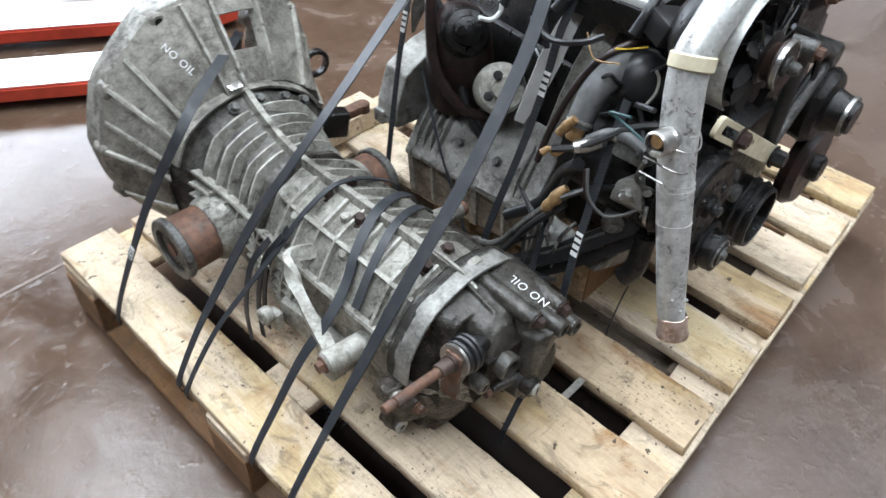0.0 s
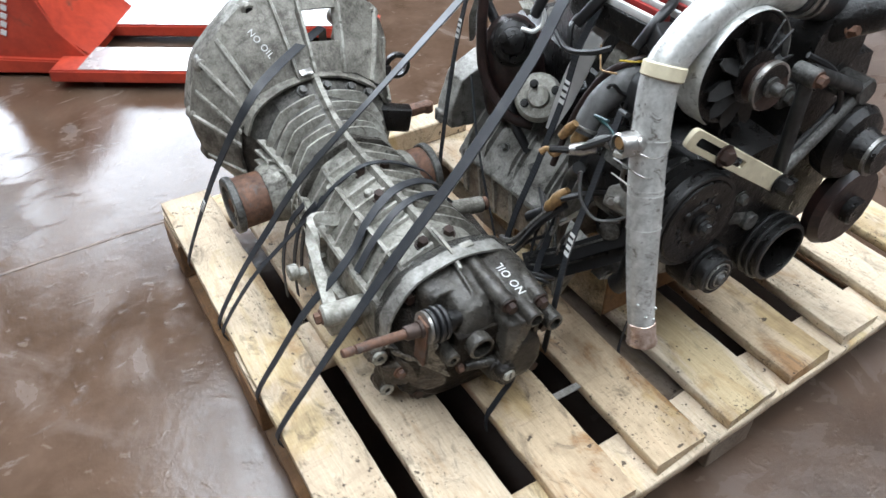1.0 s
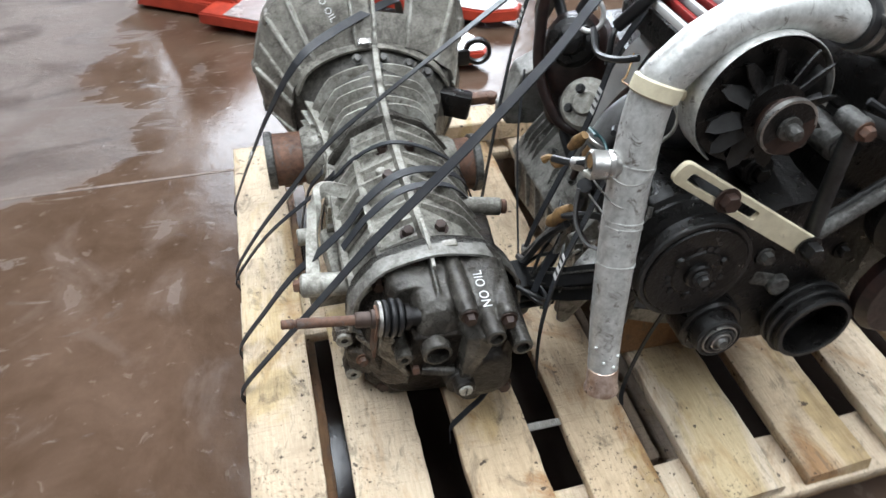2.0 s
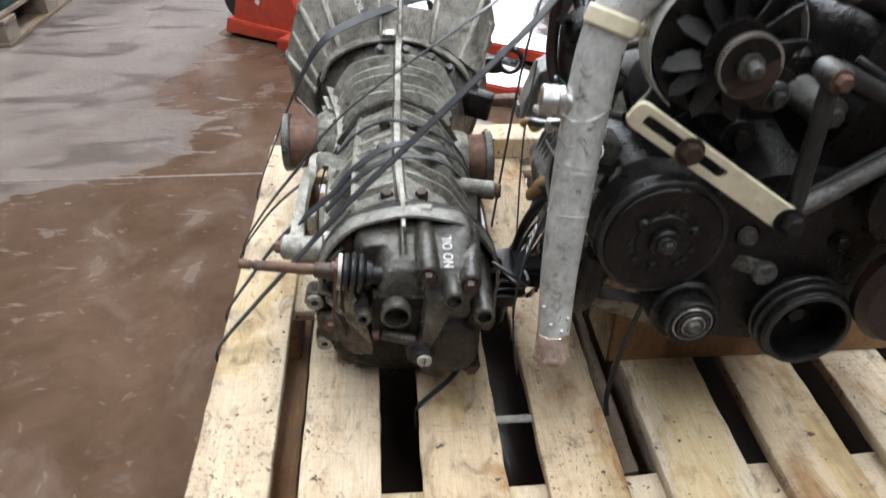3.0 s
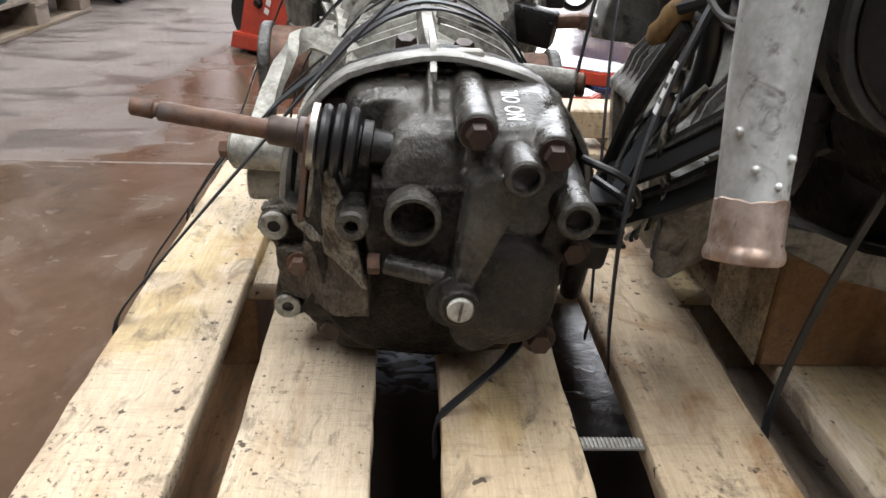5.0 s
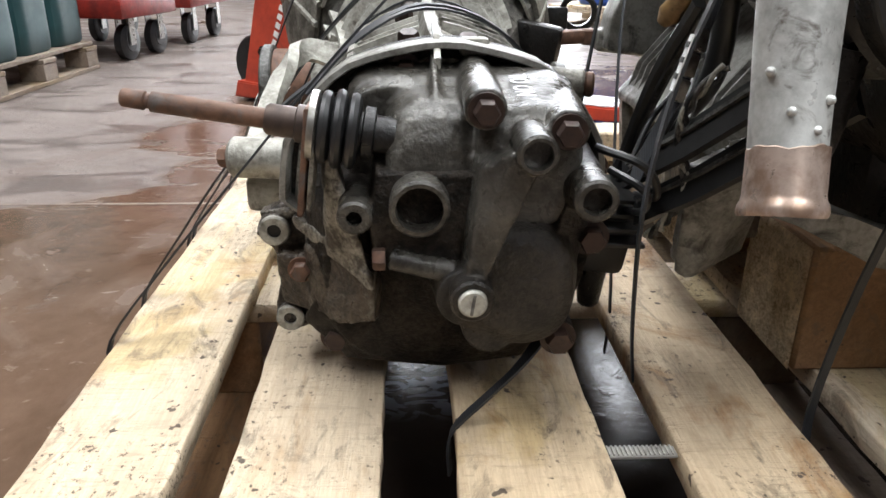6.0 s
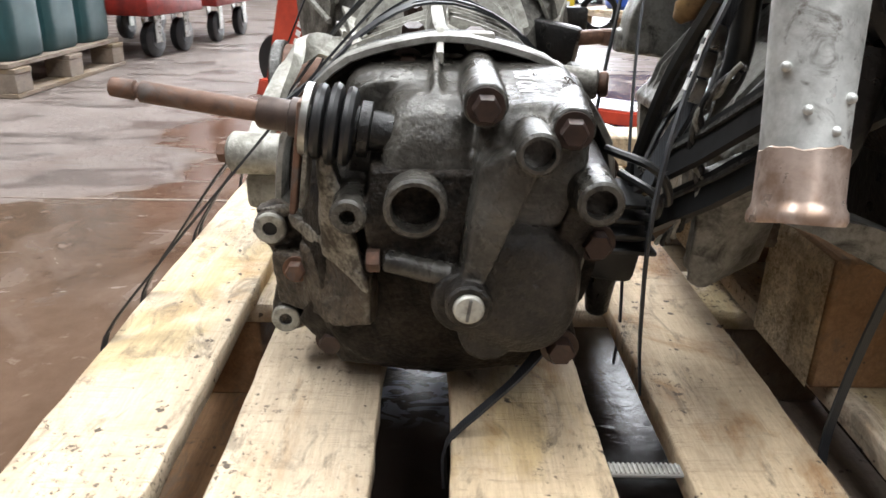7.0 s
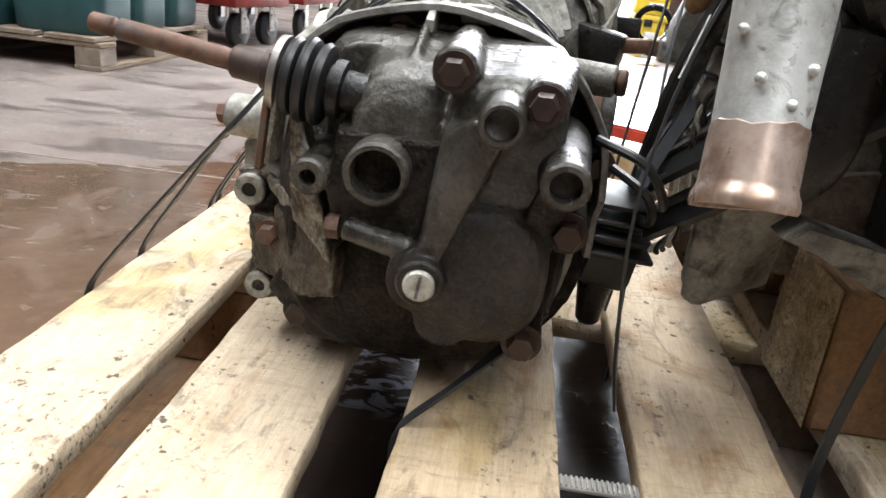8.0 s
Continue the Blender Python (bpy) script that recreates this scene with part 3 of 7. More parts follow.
def plank(name, lo, hi, mat, label="", rough=0.0011, along=1):
    """A sawn plank with soft, slightly wavy edges."""
    bm = B()
    n = 36
    drift = [random.uniform(0, 6.3) for _ in range(4)]
    size = [b - a for a, b in zip(lo, hi)]
    rows = []
    c = 0.0013
    for i in range(n + 1):
        s = i / n
        w = [random.uniform(-rough, rough) * 0.9 + rough * 0.6 * math.sin(7 * s + q) for q in drift]
        pos = lo[along] + size[along] * s
        a, b = [k for k in range(3) if k != along]
        pts = []
        for u, v in ((0, c), (c, 0), (size[a] - c, 0), (size[a], c), (size[a], size[b] - c), (size[a] - c, size[b]), (c, size[b]), (0, size[b] - c)):
            q = [0, 0, 0]
            q[along] = pos + (random.uniform(-0.002, 0.002) if i in (0, n) else 0)
            q[a] = lo[a] + u + (w[0] if u < size[a] / 2 else w[1])
            q[b] = lo[b] + v + (w[2] * 0.4 if v > size[b] / 2 else 0)
            pts.append(bm.verts.new(q))
        rows.append(pts)
    for r0, r1 in zip(rows, rows[1:]):
        for k in range(8):
            bm.faces.new((r0[k], r0[(k + 1) % 8], r1[(k + 1) % 8], r1[k]))
    bm.faces.new(rows[0][::-1])
    bm.faces.new(rows[-1])
    ob = part(name, bm, mat, pallet, label, 50)
    return ob


for k, (x0, x1) in enumerate(BOARDS):
    plank("plank", (x0, random.uniform(-0.004, 0.004), TOP - 0.019), (x1, LONG + random.uniform(-0.006, 0.004), TOP), WOOD_WORN if k in (2, 3, 5) else WOOD)
for y0, y1 in ((-0.004, 0.084), (0.425, 0.52), (0.845, LONG)):
    plank("cross_plank", (0.004, y0, TOP - 0.039), (1.206, y1, TOP - 0.0195), WOOD, along=0)
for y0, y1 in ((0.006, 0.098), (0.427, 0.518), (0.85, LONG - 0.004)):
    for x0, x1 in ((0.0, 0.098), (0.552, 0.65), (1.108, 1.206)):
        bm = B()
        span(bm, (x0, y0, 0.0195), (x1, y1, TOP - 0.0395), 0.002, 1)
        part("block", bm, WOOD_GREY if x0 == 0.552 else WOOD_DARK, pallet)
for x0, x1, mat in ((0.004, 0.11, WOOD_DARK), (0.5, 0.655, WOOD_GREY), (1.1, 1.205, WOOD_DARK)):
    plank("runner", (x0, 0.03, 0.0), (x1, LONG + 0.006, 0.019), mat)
for x0, x1 in ((0.099, 0.551), (0.651, 1.107)):
    plank("stringer", (x0, 0.006, TOP - 0.07), (x1, 0.024, TOP - 0.0397), WOOD_WORN, "brown-stained board under the front edge", along=0)
plank("stringer", (0.516, 0.104, 0.055), (0.546, 0.42, TOP - 0.04), WOOD_GREY, "grey weathered stringer below the boards")

# the front edge runs slightly askew: the boards stand back further along it
for ob in pallet.children:
    for v in ob.data.vertices:
        v.co.y += 0.05 * max(0.0, v.co.x - 0.4) * max(0.0, 1 - v.co.y / 0.5)

# ---- gearbox ----
gear = thing("gearbox", "oily grey cast aluminium gearbox strapped down on the wooden pallet", "gearbox")
AX = 0.264
CASE = [(0.288, 0.268, 0.268, 0.105, 0.104, 0.116, 2.9), (0.31, 0.264, 0.268, 0.1, 0.108, 0.112, 3.3), (0.36, 0.262, 0.268, 0.1, 0.115, 0.112, 3.6),
        (0.46, 0.262, 0.268, 0.099, 0.117, 0.112, 3.4), (0.54, 0.263, 0.27, 0.096, 0.114, 0.116, 2.9), (0.60, 0.265, 0.279, 0.089, 0.104, 0.12, 2.2),
        (0.64, 0.266, 0.292, 0.095, 0.1, 0.128, 2.1), (0.675, 0.267, 0.304, 0.107, 0.102, 0.138, 2.0), (0.705, 0.268, 0.317, 0.121, 0.104, 0.15, 2.0), (0.735, 0.27, 0.33, 0.137, 0.108, 0.16, 2.0), (0.765, 0.272, 0.345, 0.156, 0.118, 0.17, 2.0)]
# the upper half is a roof of flat facets
ROOF = [(1.0, 0.0), (0.94, 0.43), (0.56, 0.83), (0.08, 1.0), (-0.08, 1.0), (-0.56, 0.83), (-0.94, 0.43), (-1.0, 0.0)]


def roof_reach(c, s):
    """How far the roof's outline lies in the direction (c, s)."""
    for p, q in zip(ROOF, ROOF[1:]):
        if p[0] * s - p[1] * c >= -1e-9 and q[0] * s - q[1] * c <= 1e-9:
            d = (q[0] - p[0], q[1] - p[1])
            return (p[0] * d[1] - p[1] * d[0]) / (c * d[1] - s * d[0])
    return 1.0


def case_at(y, degrees, lift=0.0):
    """A place on the case, by the way along it and the angle round it (90 is the top)."""
    k = [s[0] for s in CASE]
    cx, cz, hw, up, dn, sq = (float(np.interp(y, k, [s[i] for s in CASE])) for i in range(1, 7))
    a = radians(degrees)
    c, s = math.cos(a), math.sin(a)
    r = (abs(c) ** sq + abs(s) ** sq) ** (-1 / sq)
    if s > 1e-6:
        r = roof_reach(c, s)
    x, z = hw * c * r, (up if s > 0 else dn) * s * r
    d = Vector((x, 0, z)).normalized()
    return Vector((cx + x, y, cz + z)) + d * lift


def case_shell(bm, stations):
    """The case's skin between the given stations, closed at both ends."""
    turns = [0, 8, 16, 24.6, 36, 46, 56, 66, 76, 85.4, 94.6, 104, 114, 124, 134, 144, 155.4, 164, 172] + [180 + 10 * i for i in range(18)]
    rings = [[bm.verts.new(case_at(y, a)) for a in turns] for y in stations]
    n = len(turns)
    for a, b in zip(rings, rings[1:]):
        for i in range(n):
            bm.faces.new((a[i], a[(i + 1) % n], b[(i + 1) % n], b[i]))
    bm.faces.new(rings[0][::-1])
    bm.faces.new(rings[-1])


def case_rib(bm, stops, width, height, steps=10, taper=0.0):
    """A rib that stands on the case along stops of (y, degrees); taper: how far it sinks towards its ends."""
    rows = []
    n = (len(stops) - 1) * steps
    for i in range(n + 1):
        s = i / steps
        k = min(int(s), len(stops) - 2)
        y, a = (u + (v - u) * (s - k) for u, v in zip(stops[k], stops[k + 1]))
        lo, hi = case_at(y, a, -0.004), case_at(y, a, height * (1 - taper + taper * math.sin(math.pi * (0.04 + 0.92 * i / n)) ** 0.7))
        rows.append((lo, hi, y, a))
    rings = []
    for i, (lo, hi, y, a) in enumerate(rows):
        d = (rows[min(i + 1, n)][0] - rows[max(i - 1, 0)][0]).normalized()
        w = d.cross((hi - lo).normalized()).normalized() * width / 2
        rings.append([bm.verts.new(p) for p in (lo - w * 1.5, hi - w * 0.7, hi + w * 0.7, lo + w * 1.5)])
    for a, b in zip(rings, rings[1:]):
        for k in range(4):
            bm.faces.new((a[k], a[(k + 1) % 4], b[(k + 1) % 4], b[k]))
    bm.faces.new(rings[0][::-1])
    bm.faces.new(rings[-1])


bm = B()
case_shell(bm, (0.288, 0.31, 0.335, 0.36, 0.41, 0.46, 0.5, 0.54, 0.57, 0.6))
main_case = part("main_case", bm, ALU, gear, "ribbed grey cast aluminium main case with sloping flat sides", 18)
# neck and collar carry the fins' and lip's shade in their colour
bm = B()
case_shell(bm, (0.601, 0.62, 0.64, 0.658, 0.675, 0.692))
neck = part("bell_neck", bm, ALU_NECK, gear, "grimy neck with thin swept fins, darkened for their shaded gaps", 18)
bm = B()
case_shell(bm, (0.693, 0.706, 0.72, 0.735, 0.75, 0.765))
part("neck_collar", bm, ALU_NECK, gear, "oily collar where the neck meets the bell, darkened for the lip's shade", 18)
bm = B()
case_rib(bm, [(0.3, 90), (0.45, 90), (0.6, 89), (0.735, 88)], 0.012, 0.011)
part("spine", bm, ALU, gear)
# the left slope of the case: cross ribs and two long ribs frame its shallow panels
for k, y in enumerate((0.318, 0.348, 0.381, 0.415, 0.449, 0.482, 0.514, 0.546)):
    bm = B()
    case_rib(bm, [(y, 94.6), (y - 0.001, 124), (y - 0.004, 155)], 0.006 + 0.0012 * math.sin(3 * k), 0.0075 + 0.0015 * math.sin(2 * k), taper=0.35)
    part("rib", bm, ALU_LIGHT, gear)
for a in (124, 155.4):
    bm = B()
    case_rib(bm, [(0.31, a), (0.57, a)], 0.007, 0.0078)
    part("rib", bm, ALU_LIGHT, gear)
for y, a in ((0.335, 128), (0.43, 128), (0.465, 106), (0.53, 128)):
    bm = B()
    rod(bm, case_at(y, a, -0.004), case_at(y, a, 0.006), 0.0085, 0.007, 18, 0.0015)
    part("boss", bm, ALU_LIGHT, gear)
# its right slope: steep fins that slant to the front
for k in range(8):
    bm = B()
    y = 0.372 + 0.03 * k
    case_rib(bm, [(y, 84), (y - 0.024, 55), (y - 0.05, 18)], 0.0055, 0.0115, taper=0.6)
    part("rib", bm, ALU, gear)
# raised seam round the waist
bm = B()
case_rib(bm, [(0.583, 14), (0.592, 60), (0.592, 120), (0.58, 166)], 0.013, 0.0105)
part("waist_seam", bm, ALU_DOME, gear)
# thin fins across the neck
for k in range(5):
    y = 0.618 + 0.019 * k
    for stops, mat in (([(y + 0.004, 95), (y - 0.002, 124), (y - 0.008, 154)], ALU_LIGHT), ([(y + 0.004, 84), (y - 0.006, 58), (y - 0.02, 28)], ALU_LIGHT)):
        bm = B()
        case_rib(bm, stops, 0.0046 + 0.0008 * math.sin(5 * k), 0.0145 + 0.002 * math.sin(3 * k + 1), 8, 0.9)
        part("fin", bm, mat, neck)
# waffle of small cells low on the flank
for k in range(9):
    bm = B()
    case_rib(bm, [(0.48 + 0.0235 * k, 157), (0.494 + 0.0235 * k, 178), (0.505 + 0.0235 * k, 206)], 0.0055, 0.012)
    part("rib", bm, ALU_LIGHT, gear)
for k in range(6):
    bm = B()
    case_rib(bm, [(0.48, 158 + 9 * k), (0.6, 156 + 9 * k), (0.7, 152 + 9 * k)], 0.0055, 0.011)
    part("rib", bm, ALU_LIGHT, gear)
# lip that arches over the neck where the bell begins
LIP = [(0.142, 0.722, 0.372), (0.163, 0.724, 0.41), (0.205, 0.728, 0.432), (0.262, 0.73, 0.441), (0.32, 0.727, 0.43), (0.372, 0.72, 0.396), (0.394, 0.716, 0.36)]
bm = B()
ribbon(bm, LIP, [0.016, 0.02, 0.022, 0.022, 0.022, 0.02, 0.016], 0.004, [(0, 1, 0.25)] * 7, 8)
part("neck_lip", bm, BELL_ALU, gear, "arched cast lip between neck and bell")

# bell housing: a cone of cast metal, open at the back, with a window
BX, BZ = 0.276, 0.368


BELL_CORNERS = [-12, 14, 40, 66, 112, 148, 175, 198, 232, 270, 308, 348, 374]


def bell_at(share, degrees, back=0.0):
    """A place on the bell's front, by the way from the neck (0) to the rim (1)."""
    a = radians(degrees)
    inner = case_at(0.735, degrees, 0.0)
    r = 0.192
    corner = [k for k in BELL_CORNERS if k <= degrees % 360][-1]
    after = BELL_CORNERS[BELL_CORNERS.index(corner) + 1]
    half = radians((after - corner) / 2)
    r *= 0.35 + 0.65 * math.cos(half) / math.cos(radians(degrees % 360) - radians(corner) - half)
    r *= 1 - 0.26 * max(0.0, 1 - (((degrees + 200) % 360 - 180) / 60) ** 2)
    rim = Vector((BX + r * math.cos(a), 0.812, BZ + r * math.sin(a)))
    p = inner.lerp(rim, share)
    p.y = 0.735 + (0.812 - 0.735) * (share ** 1.12)
    return p + Vector((0, back, 0))


def bell_mesh():
    bm = B()
    na, nr = 72, 8
    grid = [[bm.verts.new(bell_at(j / nr, i * 360 / na)) for j in range(nr + 1)] for i in range(na)]
    faces = []
    for i in range(na):
        for j in range(nr):
            if 64 < (i + 0.5) * 360 / na < 91 and 3 <= j < 6:
                continue
            faces.append(bm.faces.new((grid[i][j], grid[i][j + 1], grid[(i + 1) % na][j + 1], grid[(i + 1) % na][j])))
    bmesh.ops.recalc_face_normals(bm, faces=bm.faces)
    bmesh.ops.solidify(bm, geom=bm.faces[:], thickness=0.007)
    return bm


bell = part("bell_housing", bell_mesh(), BELL_ALU, gear, "wide ribbed bell housing with a window")
bm = B()
rim_in = [bell_at(0.94, i * 5) for i in range(72)]
rim_out = [bell_at(1.0, i * 5) for i in range(72)]
loops = []
for pts, dy in ((rim_in, 0.004), (rim_out, -0.006), (rim_out, 0.036), (rim_in, 0.036)):
    row = []
    for p in pts:
        q = Vector((p.x, 0.812 + dy, p.z))
        out = Vector((p.x - BX, 0, p.z - BZ)).normalized()
        row.append(bm.verts.new(q + (out * 0.004 if pts is rim_out else out * -0.006)))
    loops.append(row)
for a, b in zip(loops, loops[1:] + loops[:1]):
    for i in range(72):
        bm.faces.new((a[i], a[(i + 1) % 72], b[(i + 1) % 72], b[i]))
part("bell_rim", bm, ALU, gear)


def bell_rib(a0, a1, s0=0.02, s1=0.98, w=0.0062, h=0.0145):
    bm = B()
    rows = []
    for i in range(9):
        s = i / 8
        p = bell_at(s0 + (s1 - s0) * s, a0 + (a1 - a0) * s)
        side = Vector((-math.sin(radians(a0)), 0, math.cos(radians(a0)))) * w / 2
        up = Vector((0.35 * math.cos(radians(a0)), -1, 0.35 * math.sin(radians(a0)))).normalized() * h
        rows.append([bm.verts.new(q) for q in (p - side * 1.5 - up * -0.4, p - side * 0.7 + up, p + side * 0.7 + up, p + side * 1.5 + up * -0.4)])
    for r0, r1 in zip(rows, rows[1:]):
        for k in range(4):
            bm.faces.new((r0[k], r0[(k + 1) % 4], r1[(k + 1) % 4], r1[k]))
    bm.faces.new(rows[0][::-1])
    bm.faces.new(rows[-1])
    part("rib", bm, ALU_LIGHT, bell)


for a0, a1 in ((192, 198), (170, 175), (158, 162), (144, 148), (131, 134), (100, 101), (88, 88), (66, 66), (40, 40), (12, 10), (224, 230)):
    bell_rib(a0, a1)
for a in (198, 175, 148, 112, 66, 40, 14, -12):
    p = bell_at(0.92, a)
    bm = B()
    rod(bm, p + Vector((0, -0.006, 0)), p + Vector((0, 0.02, 0)), 0.0125, 0.014, 18, 0.003)
    part("bolt_boss", bm, BELL_ALU, bell)
    bm = B()
    rod(bm, p + Vector((0, -0.0075, 0)), p + Vector((0, -0.003, 0)), 0.0062, seg=14)
    part("bolt", bm, BLACK_METAL, bell)
# starter pocket and its web, upper right of the bell
bm = B()
POCKET = [(0.382, 0.752, 0.352), (0.42, 0.772, 0.385), (0.444, 0.80, 0.43), (0.436, 0.806, 0.47), (0.405, 0.812, 0.492), (0.372, 0.815, 0.486), (0.358, 0.79, 0.44), (0.36, 0.762, 0.39)]
hull(bm, POCKET + [(0.395 + (x - 0.395) * 1.06, 0.846, 0.43 + (z - 0.43) * 1.06) for x, y, z in POCKET])
hull(bm, [(0.356, 0.752, 0.385), (0.363, 0.752, 0.382), (0.362, 0.792, 0.45), (0.37, 0.79, 0.447), (0.368, 0.806, 0.486), (0.376, 0.806, 0.484), (0.36, 0.84, 0.485), (0.36, 0.84, 0.39), (0.375, 0.84, 0.485), (0.375, 0.84, 0.39)])
hull(bm, [(0.412, 0.758, 0.39), (0.42, 0.76, 0.388), (0.438, 0.79, 0.44), (0.432, 0.788, 0.442), (0.41, 0.84, 0.39), (0.44, 0.84, 0.44), (0.425, 0.84, 0.44)])
rod(bm, (0.367, 0.802, 0.478), (0.367, 0.845, 0.478), 0.014, 0.016, 20)
pocket = cast("starter_pocket", bm, BELL_ALU, gear, "rounded cast starter pocket beside the bell", 0.0022, 4, 0.0012, 0.014)
bm = B()
rod(bm, (0.367, 0.8005, 0.478), (0.367, 0.81, 0.478), 0.0065, seg=16)
part("bolt", bm, BLACK_METAL, pocket)
bm = B()
box(bm, (0.258, 0.7235, 0.4505), (0.022, 0.012, 0.003), pose(0, 0, 0, 25, 0, 0), 0.001)
part("tag_plate", bm, STEEL, gear, "small bright metal tag")
for x, y, z in ((0.243, 0.712, 0.426), (0.285, 0.71, 0.424), (0.325, 0.706, 0.412), (0.355, 0.702, 0.395), (0.275, 0.698, 0.415)):
    bm = B()
    hexbolt(bm, (x, y, z), (0, -0.7, 0.7), 0.0065, 0.009)
    part("bolt", bm, GREY_METAL, gear)

# output flanges on both flanks
for side, cx, cy, cz, reach in ((-1, 0.15, 0.665, 0.287, 0.072), (1, 0.362, 0.60, 0.278, 0.054)):
    bm = B()
    lathe(bm, (cx - side * 0.05, cy, cz), (cx + side * 0.014, cy, cz), [(0, 0.052), (0.045, 0.051), (0.058, 0.048), (0.064, 0.044)], 36)
    part("bearing_cover", bm, ALU, gear)
    end = cx + side * reach
    bm = B()
    rod(bm, (cx, cy, cz), (end - side * 0.012, cy, cz), 0.042, 0.043, 36, 0.002)
    flange = part("output_flange", bm, RUST, gear, "rusty steel drive flange")
    bm = B()
    ring(bm, (end - side * 0.013, cy, cz), (end, cy, cz), 0.0475, 0.034, 40, 0.002)
    part("rim", bm, GREY_METAL, flange, "worn grey flange rim")
    bm = B()
    rod(bm, (end - side * 0.0125, cy, cz), (end - side * 0.0045, cy, cz), 0.034, seg=32)
    part("bore", bm, BLACK_METAL, flange)
    bm = B()
    rod(bm, (end - side * 0.006, cy, cz), (end - side * 0.002, cy, cz), 0.011, seg=12)
    part("stub", bm, RUST, flange)

# rusty studs along the spine
for x, y in ((0.246, 0.33), (0.243, 0.448), (0.246, 0.515), (0.29, 0.515), (0.292, 0.335)):
    p = case_at(y, 90 + (AX - x) * 560)
    bm = B()
    hexbolt(bm, p - Vector((0, 0, 0.002)), (0, -0.3, 1), 0.008, 0.011)
    part("bolt", bm, BOLT_RUST, gear)

# the joint flange between case and nose
outline = []
for i in range(56):
    a = radians(i * 360 / 56)
    c, s = math.cos(a), math.sin(a)
    k = (abs(c) ** 2.9 + abs(s) ** 2.9) ** (-1 / 2.9)
    if s > 1e-6:
        k = 0.55 * k + 0.45 * 1.07 * roof_reach(c, s)
    outline.append((0.27 + (0.112 if c > 0 or s > 0.1 else 0.098) * c * k, 0.264 + (0.118 if s > 0 else 0.117) * s * k))
FACE = Matrix(((1, 0, 0, 0), (0, 0, -1, 0), (0, 1, 0, 0), (0, 0, 0, 1)))  # x to x, y to z, z to -y
bm = B()
prism(bm, outline, FACE, -0.306, -0.292, 0.003)
joint = part("joint_flange", bm, ALU_OIL, gear)
bm = B()
loops = []
for k, y in ((1.0, 0.304), (1.0, 0.274), (0.992, 0.2715), (0.962, 0.2715), (0.954, 0.274), (0.948, 0.304)):
    loops.append([bm.verts.new((0.27 + (x - 0.27) * k, y, 0.264 + (z - 0.264) * k)) for x, z in outline])
n = len(outline)
keep = [i for i in range(n) if outline[i][1] > 0.235]
for a, b in zip(loops, loops[1:]):
    for i in range(n):
        if i in keep and (i + 1) % n in keep:
            bm.faces.new((a[i], a[(i + 1) % n], b[(i + 1) % n], b[i]))
part("collar_band", bm, ENGINE_ALU, gear, "cast collar arched over the joint")

# nose casting, poured in one piece: bodies run into one another with soft fillets
bm = B()
loft(bm, [(0.294, 0.268, 0.258, 0.1, 0.085, 0.108, 3.6), (0.262, 0.269, 0.252, 0.094, 0.07, 0.095, 3.6), (0.247, 0.273, 0.245, 0.085, 0.05, 0.082, 3.4)], 48)
rod(bm, (0.213, 0.204, 0.291), (0.213, 0.28, 0.29), 0.0104, 0.017, 24)
hull(bm, [(0.226, 0.204, 0.318), (0.288, 0.2, 0.318), (0.222, 0.205, 0.28), (0.228, 0.206, 0.258), (0.284, 0.2, 0.252), (0.222, 0.26, 0.322), (0.296, 0.26, 0.322), (0.218, 0.26, 0.245), (0.292, 0.26, 0.24)])
hull(bm, [(0.168, 0.262, 0.19), (0.2, 0.252, 0.163), (0.27, 0.25, 0.156), (0.325, 0.24, 0.17), (0.34, 0.23, 0.2), (0.28, 0.23, 0.245), (0.2, 0.245, 0.25), (0.17, 0.292, 0.18), (0.345, 0.292, 0.165), (0.2, 0.292, 0.15), (0.3, 0.292, 0.148)])
hull(bm, [(0.232, 0.203, 0.268), (0.232, 0.203, 0.2575), (0.282, 0.199, 0.266), (0.282, 0.199, 0.255), (0.23, 0.25, 0.272), (0.23, 0.25, 0.25), (0.285, 0.25, 0.27), (0.285, 0.25, 0.25)])
for x, y, z in ((0.342, 0.205, 0.208), (0.358, 0.208, 0.277), (0.258, 0.266, 0.165), (0.192, 0.266, 0.177)):
    rod(bm, (x, y, z), (x, 0.29, z + 0.004), 0.0115, 0.015, 20)
nose = cast("nose_cover", bm, ALU_OIL, gear, "oil-blackened nose casting with bolted bosses")
# dusty round lobe, lower right
bm = B()
loft(bm, [(0.27, 0.312, 0.246, 0.042, 0.05, 0.05, 2.5), (0.2, 0.313, 0.247, 0.038, 0.045, 0.043, 2.5), (0.186, 0.313, 0.248, 0.033, 0.039, 0.037, 2.5), (0.181, 0.313, 0.25, 0.024, 0.03, 0.027, 2.3)], 40)
rod(bm, (0.281, 0.185, 0.243), (0.281, 0.27, 0.242), 0.019, 0.026, 28)
rod(bm, (0.296, 0.186, 0.222), (0.294, 0.27, 0.218), 0.017, 0.024, 28)
hull(bm, [(0.342, 0.192, 0.312), (0.36, 0.2, 0.306), (0.35, 0.2, 0.262), (0.33, 0.19, 0.268), (0.36, 0.27, 0.31), (0.352, 0.26, 0.24), (0.32, 0.25, 0.3)])
rod(bm, (0.351, 0.176, 0.311), (0.349, 0.27, 0.308), 0.0122, 0.022, 24)
cast("bearing_lobe", bm, ALU_DUSTY, gear, "dusty brown-grey round lobe of the nose casting")
# grey upper half: selector dome, flat-topped box and bolt towers
bm = B()
